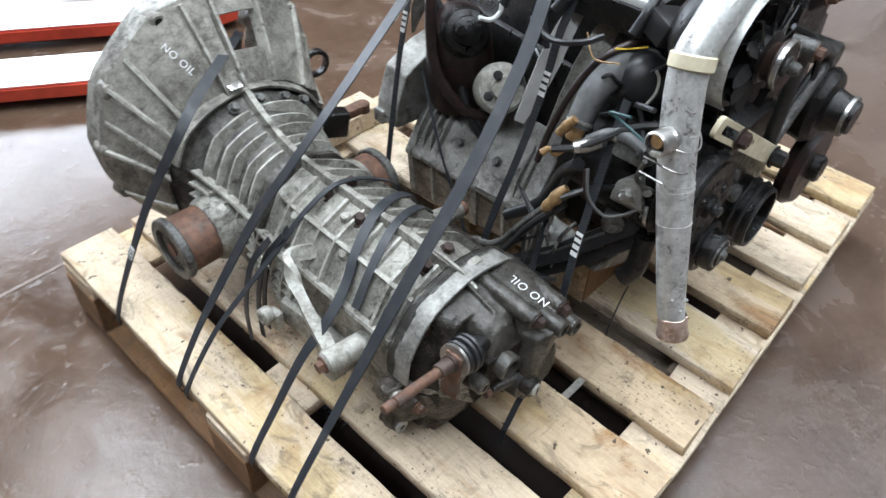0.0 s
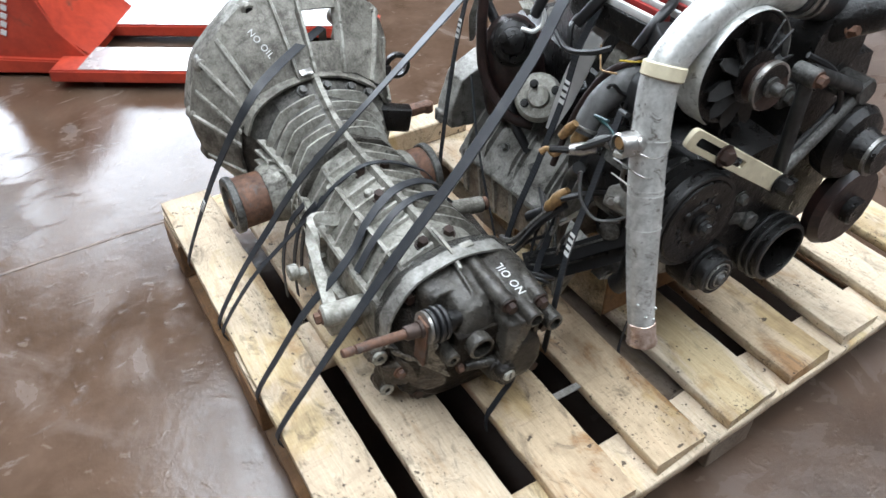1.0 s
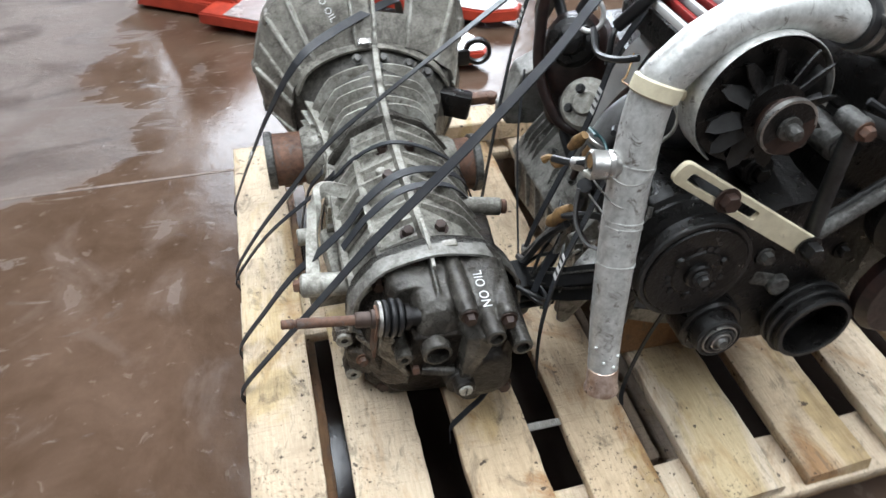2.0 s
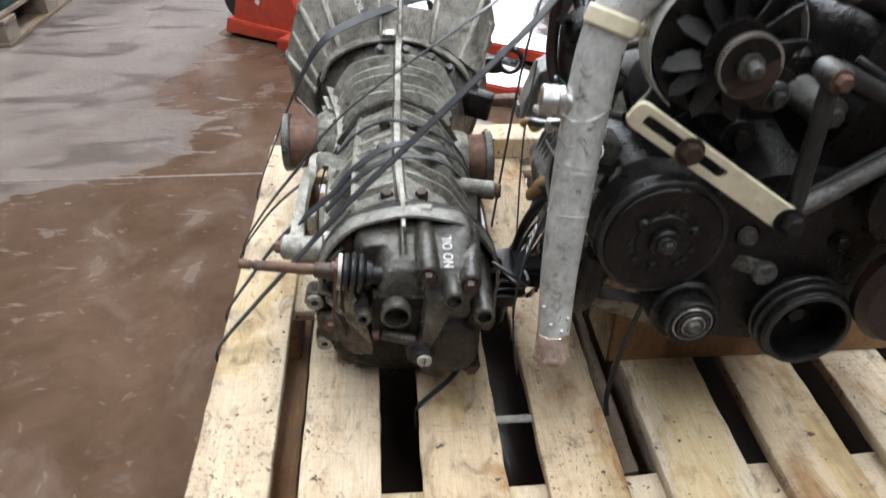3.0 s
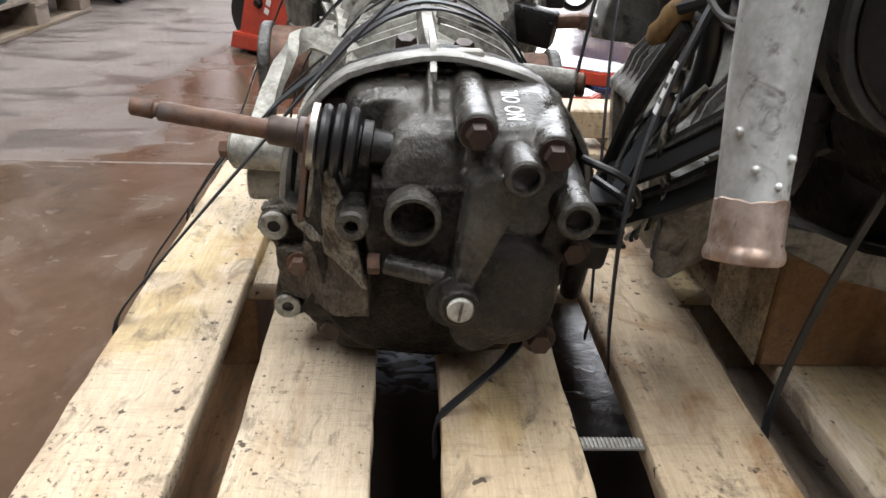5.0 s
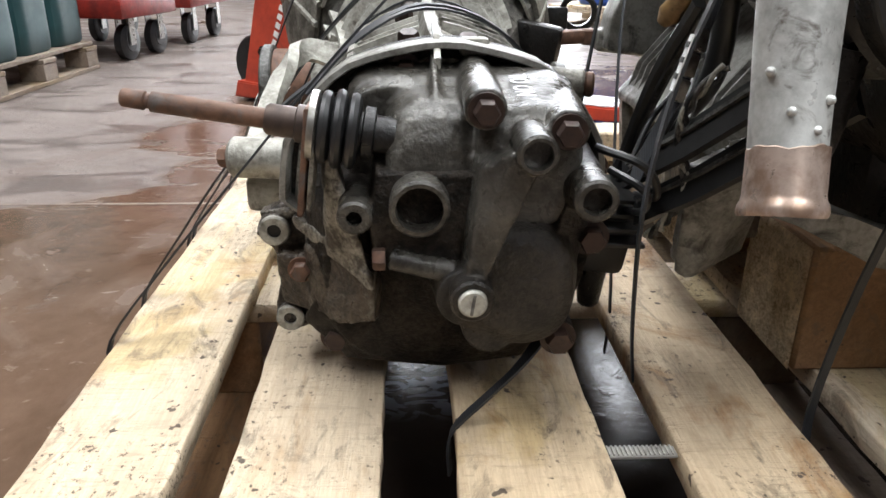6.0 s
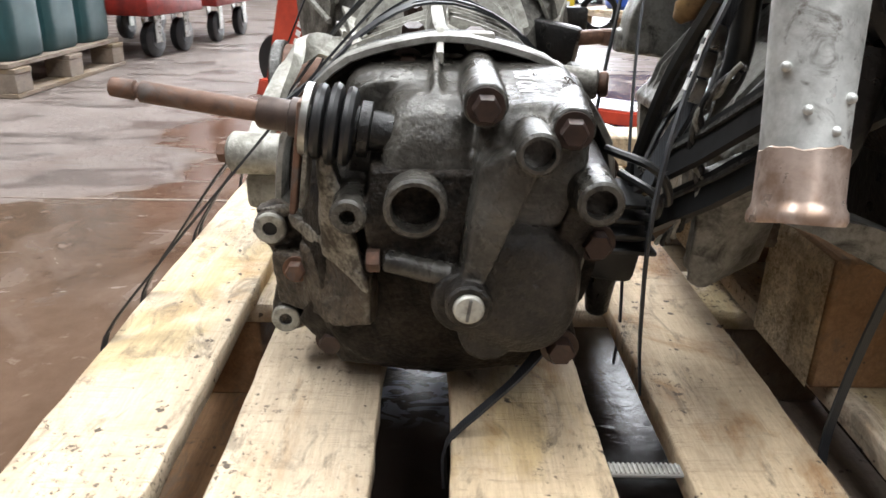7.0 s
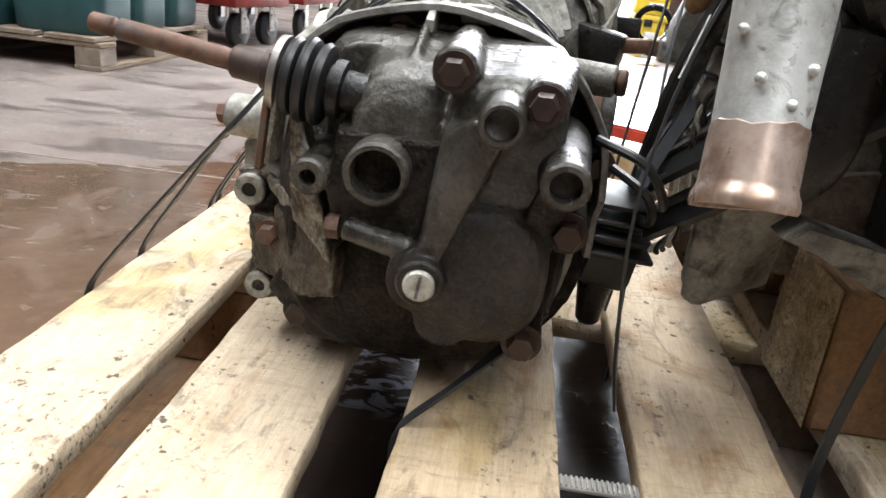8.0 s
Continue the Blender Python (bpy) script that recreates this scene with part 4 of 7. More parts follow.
loft(bm, [(0.292, 0.252, 0.32, 0.05, 0.05, 0.05, 5), (0.258, 0.252, 0.32, 0.048, 0.0455, 0.05, 4.5), (0.247, 0.254, 0.32, 0.045, 0.041, 0.045, 4)], 44)
loft(bm, [(0.285, 0.262, 0.312, 0.036, 0.052, 0.055, 3.6), (0.245, 0.263, 0.312, 0.034, 0.049, 0.052, 3.4), (0.225, 0.263, 0.311, 0.033, 0.045, 0.05, 3.0), (0.214, 0.262, 0.308, 0.031, 0.04, 0.046, 2.6), (0.207, 0.26, 0.304, 0.027, 0.031, 0.037, 2.2), (0.2045, 0.257, 0.301, 0.02, 0.02, 0.026, 2)], 40)
rod(bm, (0.252, 0.2045, 0.300), (0.252, 0.26, 0.300), 0.019, 0.031, 30)
loft(bm, [(0.296, 0.318, 0.33, 0.036, 0.0405, 0.06, 4), (0.25, 0.318, 0.328, 0.034, 0.0395, 0.06, 4), (0.206, 0.318, 0.322, 0.032, 0.034, 0.045, 3.6), (0.194, 0.318, 0.318, 0.027, 0.024, 0.03, 3)], 36)
rod(bm, (0.289, 0.288, 0.364), (0.289, 0.188, 0.358), 0.0118, 0.0122, 26)
rod(bm, (0.346, 0.286, 0.351), (0.336, 0.184, 0.347), 0.0118, 0.0122, 26)
rod(bm, (0.316, 0.173, 0.338), (0.316, 0.25, 0.338), 0.0112, 0.017, 26)
hull(bm, [(0.287, 0.182, 0.326), (0.303, 0.17, 0.338), (0.318, 0.17, 0.328), (0.291, 0.177, 0.258), (0.279, 0.179, 0.258), (0.28, 0.24, 0.326), (0.32, 0.24, 0.33), (0.3, 0.24, 0.258), (0.272, 0.24, 0.258)])
rod(bm, (0.283, 0.1735, 0.248), (0.283, 0.25, 0.25), 0.0122, 0.02, 26)
hull(bm, [(0.2625 + dx, y, z) for dx in (-0.0025, 0.0025) for y, z in ((0.2225, 0.354), (0.232, 0.362), (0.29, 0.383), (0.29, 0.36))])
dome = cast("selector_dome", bm, ALU_DOME, gear, "worn grey selector dome and bolt towers", grain=0.008)
for p0, p1 in (((0.289, 0.286, 0.364), (0.289, 0.1885, 0.358)), ((0.346, 0.284, 0.351), (0.336, 0.1845, 0.347))):
    bm = B()
    hexbolt(bm, p1, (Vector(p1) - Vector(p0)).normalized(), 0.0077, 0.0085)
    part("bolt", bm, BOLT_RUST, gear)


def port(at, back, r_out, r_in, mat=ALU_OIL, inner=BLACK_METAL, depth=0.012):
    """A round open boss that points to the front."""
    x, y, z = at
    bm = B()
    ring(bm, (x, y, z), (x, y + back, z + 0.002), r_out, r_in, 30, 0.0016)
    p = part("port", bm, mat, nose)
    bm = B()
    rod(bm, (x, y + depth, z), (x, y + back + 0.004, z), r_in * 1.02, seg=24)
    part("bore", bm, inner, gear)
    return p


port((0.252, 0.188, 0.299), 0.03, 0.0182, 0.0142, ALU_DOME, RUST, 0.0165)
port((0.316, 0.164, 0.338), 0.05, 0.0118, 0.0084, ALU_DOME)
port((0.351, 0.167, 0.311), 0.06, 0.0128, 0.0084, ALU_DOME)
port((0.213, 0.196, 0.291), 0.05, 0.0108, 0.0048, ALU_DOME)
bm = B()
ring(bm, (0.283, 0.1695, 0.248), (0.283, 0.195, 0.249), 0.0135, 0.0092, 30, 0.0016)
part("plug_boss", bm, ALU_DUSTY, nose)
bm = B()
rod(bm, (0.283, 0.1665, 0.248), (0.283, 0.1735, 0.248), 0.0088, seg=24, chamfer=0.0012)
part("plug", bm, ALU_LIGHT, nose, "pale slotted screw plug")
bm = B()
box(bm, (0.283, 0.1662, 0.248), (0.0018, 0.002, 0.013), pose(0, 0, 0, 0, 8, 0))
part("slot", bm, GREY_METAL, nose)
bm = B()
for k in range(7):
    q = 2 * math.pi * k / 7
    rod(bm, (0.301 + 0.005 * math.cos(q), 0.1805, 0.276 + 0.005 * math.sin(q)), (0.301 + 0.005 * math.cos(q), 0.19, 0.276 + 0.005 * math.sin(q)), 0.0011, seg=6)
part("casting_mark", bm, ALU_OIL, nose)
for x, y, z in ((0.342, 0.193, 0.207), (0.358, 0.196, 0.276), (0.258, 0.254, 0.164), (0.192, 0.254, 0.176)):
    bm = B()
    hexbolt(bm, (x, y + 0.0085, z), (0, -1, 0), 0.0088, 0.009)
    part("bolt", bm, BOLT_RUST, nose)
for x, z in ((0.244, 0.378), (0.198, 0.352), (0.318, 0.374), (0.378, 0.3)):
    bm = B()
    hexbolt(bm, (x, 0.291, z - 0.014 if z > 0.35 else z - 0.004), (0, -1, 0), 0.0082, 0.0125)
    part("bolt", bm, BOLT_RUST, gear)
bm = B()
hexbolt(bm, (0.233, 0.203, 0.2625), (-1, 0, 0), 0.0075, 0.008, False)
part("breather_cap", bm, RUST, nose)
bm = B()
rod(bm, (0.234, 0.203, 0.2625), (0.274, 0.196, 0.256), 0.0068, 0.0076, 20, 0.001)
part("breather_tube", bm, ALU_DOME, nose)
# fin over the collar
bm = B()
prism(bm, [(-0.262, 0.369), (-0.3, 0.366), (-0.375, 0.374), (-0.375, 0.388), (-0.32, 0.392), (-0.285, 0.388), (-0.262, 0.376)], Matrix(((0, 0, 1, 0.2645), (-1, 0, 0, 0), (0, 1, 0, 0), (0, 0, 0, 1))), -0.0022, 0.0022, 0.0006)
part("fin", bm, ALU_LIGHT, gear)
bm = B()
box(bm, (0.29, 0.29, 0.38), (0.02, 0.012, 0.012), None, 0.003)
part("lug", bm, ALU_LIGHT, gear)

# selector rod with its rubber boot
rod_a, rod_b = Vector((0.077, 0.224, 0.358)), Vector((0.172, 0.2245, 0.3435))
d = (rod_b - rod_a).normalized()
bm = B()
lathe(bm, rod_a, rod_b, [(0, 0.0046), (0.001, 0.0055), (0.0135, 0.0058), (0.0145, 0.0045), (0.0165, 0.0045), (0.0175, 0.0062), (0.09, 0.0062), (0.096, 0.006)], 24)
shaft = part("selector_rod", bm, RUST, gear, "rusty selector rod")
bm = B()
lathe(bm, rod_a + d * 0.084, rod_a + d * 0.118, [(0, 0.008), (0.002, 0.0095), (0.018, 0.0095), (0.019, 0.0115), (0.034, 0.012)], 24)
part("sleeve", bm, DULL_RUST, shaft)
bm = B()
lathe(bm, rod_a + d * 0.1105, rod_a + d * 0.1145, [(0, 0.0215), (0.004, 0.0215)], 36)
part("seal_ring", bm, STEEL, shaft, "bright steel seal ring")
for along, r in ((0.1195, 0.0225), (0.128, 0.0245), (0.1365, 0.0235)):
    bm = B()
    lathe(bm, rod_a + d * (along - 0.004), rod_a + d * (along + 0.004), [(0, r * 0.78), (0.0015, r * 0.95), (0.004, r), (0.0065, r * 0.95), (0.008, r * 0.78)], 30)
    part("boot_fold", bm, RUBBER, gear, "glossy black rubber boot")
bm = B()
lathe(bm, rod_a + d * 0.112, rod_a + d * 0.17, [(0, 0.0125), (0.03, 0.0125), (0.031, 0.0165), (0.037, 0.0165), (0.038, 0.012), (0.05, 0.012)], 28)
part("boot_neck", bm, BLACK_METAL, gear)
bm = B()
box(bm, (0.1825, 0.224, 0.32), (0.004, 0.024, 0.068), pose(0, 0, 0, 0, 7, 0), 0.0015)
lever = part("selector_lever", bm, RUST, gear, "rusty flat selector lever")
bm = B()
box(bm, (0.1877, 0.223, 0.321), (0.003, 0.023, 0.062), pose(0, 0, 0, 0, 7, 0), 0.001)
part("lever_plate", bm, ALU_PITTED, lever, "pale scraped plate on the lever")
# pale pitted bracket with two eyes, a slanting rib and a pillar
bm = B()
prism(bm, [(0.134, 0.246), (0.140, 0.262), (0.152, 0.270), (0.178, 0.272), (0.2, 0.262), (0.22, 0.23), (0.218, 0.19), (0.185, 0.176), (0.160, 0.169), (0.146, 0.174), (0.145, 0.19), (0.150, 0.212), (0.146, 0.234)], FACE, -0.304, -0.287)
hull(bm, [(0.172, 0.262, 0.25), (0.174, 0.262, 0.2), (0.224, 0.224, 0.238), (0.222, 0.23, 0.204), (0.196, 0.24, 0.197), (0.17, 0.302, 0.25), (0.172, 0.302, 0.188), (0.232, 0.29, 0.244), (0.232, 0.29, 0.194)])
hull(bm, [(0.15, 0.276, 0.236), (0.178, 0.262, 0.236), (0.152, 0.278, 0.196), (0.178, 0.264, 0.194), (0.15, 0.3, 0.238), (0.19, 0.3, 0.238), (0.152, 0.3, 0.19), (0.19, 0.3, 0.19)])
hull(bm, [(0.214, 0.24, 0.245), (0.222, 0.236, 0.24), (0.222, 0.24, 0.2), (0.212, 0.244, 0.205), (0.225, 0.28, 0.24), (0.226, 0.28, 0.198), (0.205, 0.28, 0.24)])
for x, z, r in ((0.149, 0.252, 0.0112), (0.156, 0.182, 0.0105), (0.175, 0.261, 0.008)):
    rod(bm, (x, 0.281 if r > 0.009 else 0.284, z), (x, 0.312, z), r, r * 1.15, 22)
bracket = cast("side_bracket", bm, BROWN_CAST, gear, "brown-stained cast bracket with two eyes", 0.0015, 4, 0.004, 0.012)
bm = B()
hull(bm, [(0.164, 0.272, 0.266), (0.164, 0.274, 0.258), (0.18, 0.254, 0.264), (0.18, 0.256, 0.252), (0.222, 0.216, 0.242), (0.222, 0.217, 0.232), (0.166, 0.29, 0.266), (0.228, 0.26, 0.245), (0.2, 0.28, 0.244)])
hull(bm, [(0.194, 0.22, 0.322), (0.2, 0.22, 0.322), (0.19, 0.236, 0.316), (0.202, 0.24, 0.312), (0.19, 0.244, 0.25), (0.212, 0.226, 0.246), (0.222, 0.222, 0.236), (0.188, 0.28, 0.245), (0.215, 0.26, 0.24)])
hull(bm, [(0.138, 0.287, 0.264), (0.138, 0.302, 0.264), (0.178, 0.28, 0.271), (0.178, 0.302, 0.271), (0.18, 0.28, 0.262), (0.14, 0.289, 0.256)])
cast("bracket_rib", bm, ALU_PITTED, bracket, "pale scraped rib and pillar", 0.0013, 3, 0.003, 0.012)
for x, z, r, y0 in ((0.149, 0.252, 0.0112, 0.278), (0.156, 0.182, 0.0105, 0.278), (0.175, 0.261, 0.0062, 0.282)):
    bm = B()
    ring(bm, (x, y0, z), (x, y0 + 0.006, z), r, r * 0.46, 24, 0.0012)
    part("eye", bm, ALU_LIGHT, bracket)
    bm = B()
    rod(bm, (x, y0 + 0.0022, z), (x, y0 + 0.005, z), r * 0.47, seg=16)
    part("bore", bm, BLACK_METAL, bracket)
for x, y, z in ((0.169, 0.264, 0.229),):
    bm = B()
    hexbolt(bm, (x, y, z), (0, -1, 0), 0.007, 0.007)
    part("bolt", bm, RUST, bracket)

# mount arm on the flank with its bolt boss
bm = B()
ribbon(bm, [(0.19, 0.478, 0.342), (0.15, 0.477, 0.352), (0.131, 0.43, 0.325), (0.122, 0.372, 0.286)], [0.019, 0.019, 0.0135, 0.019], 0.011, [(0, 0.5, 1), (0.2, 0.5, 1), (0.9, 0.2, 0.3), (0.9, 0.2, 0.2)], 6)
arm = part("mount_arm", bm, ALU_LIGHT, gear, "pale cast mount arm")
bm = B()
rod(bm, (0.104, 0.362, 0.284), (0.176, 0.352, 0.284), 0.0165, 0.016, 26, 0.003)
part("arm_boss", bm, ALU_LIGHT, arm)
bm = B()
hexbolt(bm, (0.104, 0.362, 0.284), (-1, 0.1, 0), 0.0085, 0.008)
part("bolt", bm, RUST, arm)
bm = B()
box(bm, (0.14, 0.375, 0.252), (0.055, 0.03, 0.03), None, 0.006)
part("foot", bm, ALU, arm)
bm = B()
ring(bm, (0.108, 0.502, 0.252), (0.124, 0.502, 0.252), 0.013, 0.006, 20, 0.002)
box(bm, (0.13, 0.502, 0.235), (0.016, 0.02, 0.03), None, 0.004)
part("side_lug", bm, ALU_LIGHT, gear)
bm = B()
box(bm, (0.16, 0.45, 0.235), (0.03, 0.12, 0.05), pose(0, 0, 0, 0, 0, 4), 0.008)
part("side_cover", bm, ALU, gear)

# shaft boss and side plate on the other flank
bm = B()
rod(bm, (0.30, 0.425, 0.338), (0.394, 0.406, 0.335), 0.0145, 0.0125, 24, 0.002)
boss = part("shaft_boss", bm, ALU, gear)
bm = B()
rod(bm, (0.394, 0.406, 0.335), (0.402, 0.4045, 0.335), 0.0105, seg=18, chamfer=0.002)
part("shaft_end", bm, RUST, boss)
bm = B()
box(bm, (0.356, 0.36, 0.28), (0.034, 0.13, 0.11), pose(0, 0, 0, 0, -6, -6), 0.012)
part("side_plate", bm, ALU_OIL, gear)
# black switch with its leads
bm = B()
box(bm, (0.4, 0.345, 0.222), (0.04, 0.055, 0.05), pose(0, 0, 0, 0, 10, 8), 0.008)
switch = part("switch_body", bm, BLACK_PLASTIC, gear, "black plastic switch with leads")
for k in range(4):
    bm = B()
    box(bm, (0.402, 0.328 + 0.003 * k, 0.232 + 0.011 * k), (0.05 - 0.004 * k, 0.05, 0.004), pose(0, 0, 0, 8, 6, 8), 0.0015)
    part("fin", bm, BLACK_PLASTIC, switch)
bm = B()
rod(bm, (0.396, 0.335, 0.2), (0.394, 0.33, 0.165), 0.013, 0.009, 18, 0.003)
part("plunger", bm, BLACK_METAL, switch)
for pts in ([(0.385, 0.27, 0.3), (0.405, 0.25, 0.29), (0.418, 0.29, 0.262), (0.415, 0.33, 0.25)], [(0.372, 0.262, 0.318), (0.4, 0.24, 0.31), (0.42, 0.27, 0.28), (0.424, 0.33, 0.262)], [(0.41, 0.36, 0.25), (0.425, 0.33, 0.3), (0.43, 0.3, 0.33)]):
    bm = B()
    hose(bm, pts, 0.003, 8)
    part("lead", bm, RUBBER, switch)

# black clutch bracket behind the bell
bm = B()
box(bm, (0.40, 0.70, 0.335), (0.06, 0.03, 0.045), pose(0, 0, 0, 0, 10, -20), 0.006)
part("fork_root", bm, BLACK_METAL, gear)
bm = B()
box(bm, (0.432, 0.695, 0.341), (0.075, 0.022, 0.016), pose(0, 0, 0, 0, -6, -10), 0.004)
fork = part("clutch_fork", bm, RUST, gear, "rusty clutch fork")
bm = B()
ring(bm, (0.462, 0.688, 0.334), (0.462, 0.688, 0.352), 0.011, 0.0045, 20, 0.002)
part("eye", bm, RUST, fork)
bm = B()
ring(bm, (0.476, 0.822, 0.36), (0.478, 0.834, 0.36), 0.026, 0.018, 26, 0.002)
box(bm, (0.442, 0.825, 0.352), (0.04, 0.012, 0.03), None, 0.004)
part("lifting_eye", bm, BLACK_METAL, gear)


def writing(text, at, along, up, size, parent, mat, off=0.0006):
    """White paint-pen letters laid on a surface."""
    data = bpy.data.curves.new("writing", "FONT")
    data.body, data.size, data.align_x, data.align_y, data.extrude = text, size, "CENTER", "CENTER", 0.0002
    data.space_character = 1.1
    tmp = bpy.data.objects.new("writing", data)
    scene.collection.objects.link(tmp)
    mesh = bpy.data.meshes.new_from_object(tmp)
    bpy.data.objects.remove(tmp)
    x, y = Vector(along).normalized(), Vector(up)
    y = (y - x * y.dot(x)).normalized()
    z = x.cross(y)
    m = Matrix((x, y, z)).transposed().to_4x4()
    mesh.transform(Matrix.Translation(Vector(at) + z * off) @ m)
    mesh.materials.append(mat)
    ob = new("writing", mesh)
    ob.parent = parent
    ob["label"] = "white handwritten letters " + text
    return ob


writing("NO OIL", (0.3135, 0.221, 0.3655), (0.03, 1, 0.045), (-1, 0, 0.0), 0.0162, gear, WHITE_PAINT, 0.0012)
n_at = bell_at(0.55, 114)
along = bell_at(0.25, 108) - bell_at(0.85, 117)
across = bell_at(0.55, 106) - bell_at(0.55, 120)
writing("NO OIL", n_at, along, across, 0.0145, gear, WHITE_PAINT, 0.0075)

# ---- engine ----
engine = thing("engine", "grimy black flat engine with pulleys standing on wooden blocks", "engine")


def piece(name, mat, build, parent=None, label=""):
    bm = B()
    build(bm)
    return part(name, bm, mat, parent or engine, label)


piece("crankcase", BLACK_METAL, lambda bm: span(bm, (0.56, 0.26, 0.245), (0.84, 0.66, 0.50), 0.02), label="black crankcase with oily dirt")
piece("sump", GREY_METAL, lambda bm: loft(bm, [(0.37, 0.69, 0.23, 0.12, 0.03, 0.045, 4), (0.6, 0.69, 0.23, 0.12, 0.03, 0.045, 4)], 28))
# cylinder bank on the far flank
for s in (1,):
    cx = 0.69 + s * 0.155
    bank = piece("cylinder_bank", ENGINE_ALU, lambda bm: span(bm, (cx - 0.055, 0.27, 0.215), (cx + 0.055, 0.64, 0.335), 0.008), label="dirty grey cylinder bank")
    hx = 0.69 + s * 0.195
    head = piece("cylinder_head", ENGINE_ALU, lambda bm: span(bm, (hx - 0.022, 0.285, 0.2), (hx + 0.022, 0.635, 0.318), 0.006))
    for k in range(7):
        y = 0.31 + 0.05 * k
        piece("head_rib", ENGINE_ALU, lambda bm: span(bm, (hx + s * 0.021 - 0.004, y, 0.205), (hx + s * 0.021 + 0.008 * (1 if s > 0 else -1) + 0.004, y + 0.006, 0.31), 0.001), head)
    for k in range(4):
        y = 0.33 + 0.085 * k
        piece("exhaust_port", BLACK_METAL, lambda bm: rod(bm, (hx, y, 0.235), (hx + s * 0.034, y, 0.228), 0.018, seg=18), head)
        piece("bolt", GREY_METAL, lambda bm: hexbolt(bm, (hx + s * 0.02, y + 0.03, 0.3), (s, 0, 0), 0.006, 0.006), head)
    piece("ledge", ENGINE_ALU, lambda bm: box(bm, (hx - s * 0.01, 0.36, 0.318), (0.075, 0.12, 0.01), pose(0, 0, 0, 0, s * 6, 0), 0.002), head)
    for k in range(5):
        piece("cooling_fin", GREY_METAL, lambda bm: box(bm, (hx - s * 0.012, 0.49 + 0.022 * k, 0.322), (0.07, 0.005, 0.022), pose(0, 0, 0, 16, 0, 10), 0.001), head)
# flange to the gearbox, flywheel with its teeth
piece("bell_flange", ENGINE_ALU, lambda bm: prism(bm, [(0.50, 0.325), (0.50, 0.362), (0.535, 0.385), (0.55, 0.45), (0.62, 0.51), (0.76, 0.51), (0.84, 0.44), (0.86, 0.36), (0.88, 0.33)], FACE, -0.612, -0.58, 0.004), label="grey cast flange of the engine")


def gear_teeth(bm):
    n = 110
    prof = []
    for i in range(n * 2):
        a = 2 * math.pi * i / (n * 2)
        r = 0.142 if i % 2 else 0.1365
        prof.append((0.665 + r * math.cos(a), 0.345 + r * math.sin(a)))
    prism(bm, prof, FACE, -0.642, -0.622)


piece("flywheel", BLACK_METAL, gear_teeth, label="dark toothed flywheel")
piece("clutch_cover", GREY_METAL, lambda bm: lathe(bm, (0.665, 0.642, 0.345), (0.665, 0.687, 0.345), [(0, 0.118), (0.02, 0.112), (0.035, 0.08), (0.045, 0.04)], 40))

# alternator
ax, az = 0.534, 0.637
alt = piece("alternator_body", BLACK_METAL, lambda bm: lathe(bm, (ax, 0.142, az), (ax, 0.21, az), [(0, 0.056), (0.04, 0.056), (0.055, 0.048), (0.068, 0.03)], 40), label="alternator with a bladed cooling fan")


def shroud(bm):
    """The alternator's drum: a rounded rim in front, drawn in towards the back."""
    rows = []
    for i in range(56):
        a = radians(-8 + 240 * i / 55)
        c, s = math.cos(a), math.sin(a)
        rows.append([bm.verts.new((ax + r * c, y, az + r * s)) for y, r in ((0.1255, 0.0665), (0.1195, 0.0672), (0.119, 0.068), (0.1215, 0.069), (0.15, 0.069), (0.163, 0.064), (0.163, 0.05), (0.128, 0.066))])
    for p, q in zip(rows, rows[1:]):
        for k in range(8):
            bm.faces.new((p[k], p[(k + 1) % 8], q[(k + 1) % 8], q[k]))
    bm.faces.new(rows[0][::-1])
    bm.faces.new(rows[-1])


piece("fan_shroud", PIPE_STEEL, shroud, alt, "polished silver fan shroud")
piece("fan_hub", BLACK_METAL, lambda bm: rod(bm, (ax + 0.004, 0.108, az - 0.003), (ax + 0.004, 0.14, az - 0.003), 0.03, seg=30), alt)
for k in range(12):
    a = k * 30 + 4 * math.sin(2.3 * k)
    m = Matrix.Translation((ax + 0.004, 0.112, az - 0.003)) @ pose(0, 0, 0, 0, -a - 8, 0)
    bm = B()
    prism(bm, [(0.024, -0.0085), (0.044, -0.0115), (0.058, -0.008), (0.0645, -0.0005), (0.055, 0.0045), (0.024, 0.0065)], m @ pose(0, 0, 0, 28, 0, 0) @ FACE, -0.0009, 0.0009)
    prism(bm, [(0.036, -0.0115), (0.057, -0.0086), (0.057, -0.0074), (0.036, -0.01)], m @ pose(0, 0, 0, 28, 0, 0) @ FACE, -0.012, 0.001)
    # left-hand blades take a lighter metal to show the light on them
    part("fan_blade", bm, DARK_METAL if 4 < k < 9 else BLACK_METAL, alt)
px, pz = 0.541, 0.631
piece("pulley", BOLT_RUST, lambda bm: lathe(bm, (px, 0.0890, pz), (px + 0.002, 0.1230, pz - 0.004), [(0, 0.027), (0.004, 0.028), (0.006, 0.026), (0.012, 0.021), (0.018, 0.021), (0.026, 0.028), (0.03, 0.029), (0.034, 0.027)], 40), alt, "brown alternator pulley")
piece("pulley_face", STEEL, lambda bm: ring(bm, (px, 0.0875, pz), (px, 0.0930, pz), 0.0278, 0.0252, 40), alt)
piece("pulley_dish", BLACK_METAL, lambda bm: rod(bm, (px, 0.0884, pz), (px, 0.0940, pz), 0.0253, seg=36), alt)
piece("shaft_nut", GREY_METAL, lambda bm: lathe(bm, (px, 0.0920, pz), (px, 0.0750, pz), [(0, 0.0115), (0.007, 0.0115), (0.008, 0.0075), (0.015, 0.0075), (0.019, 0.005)], 24), alt)

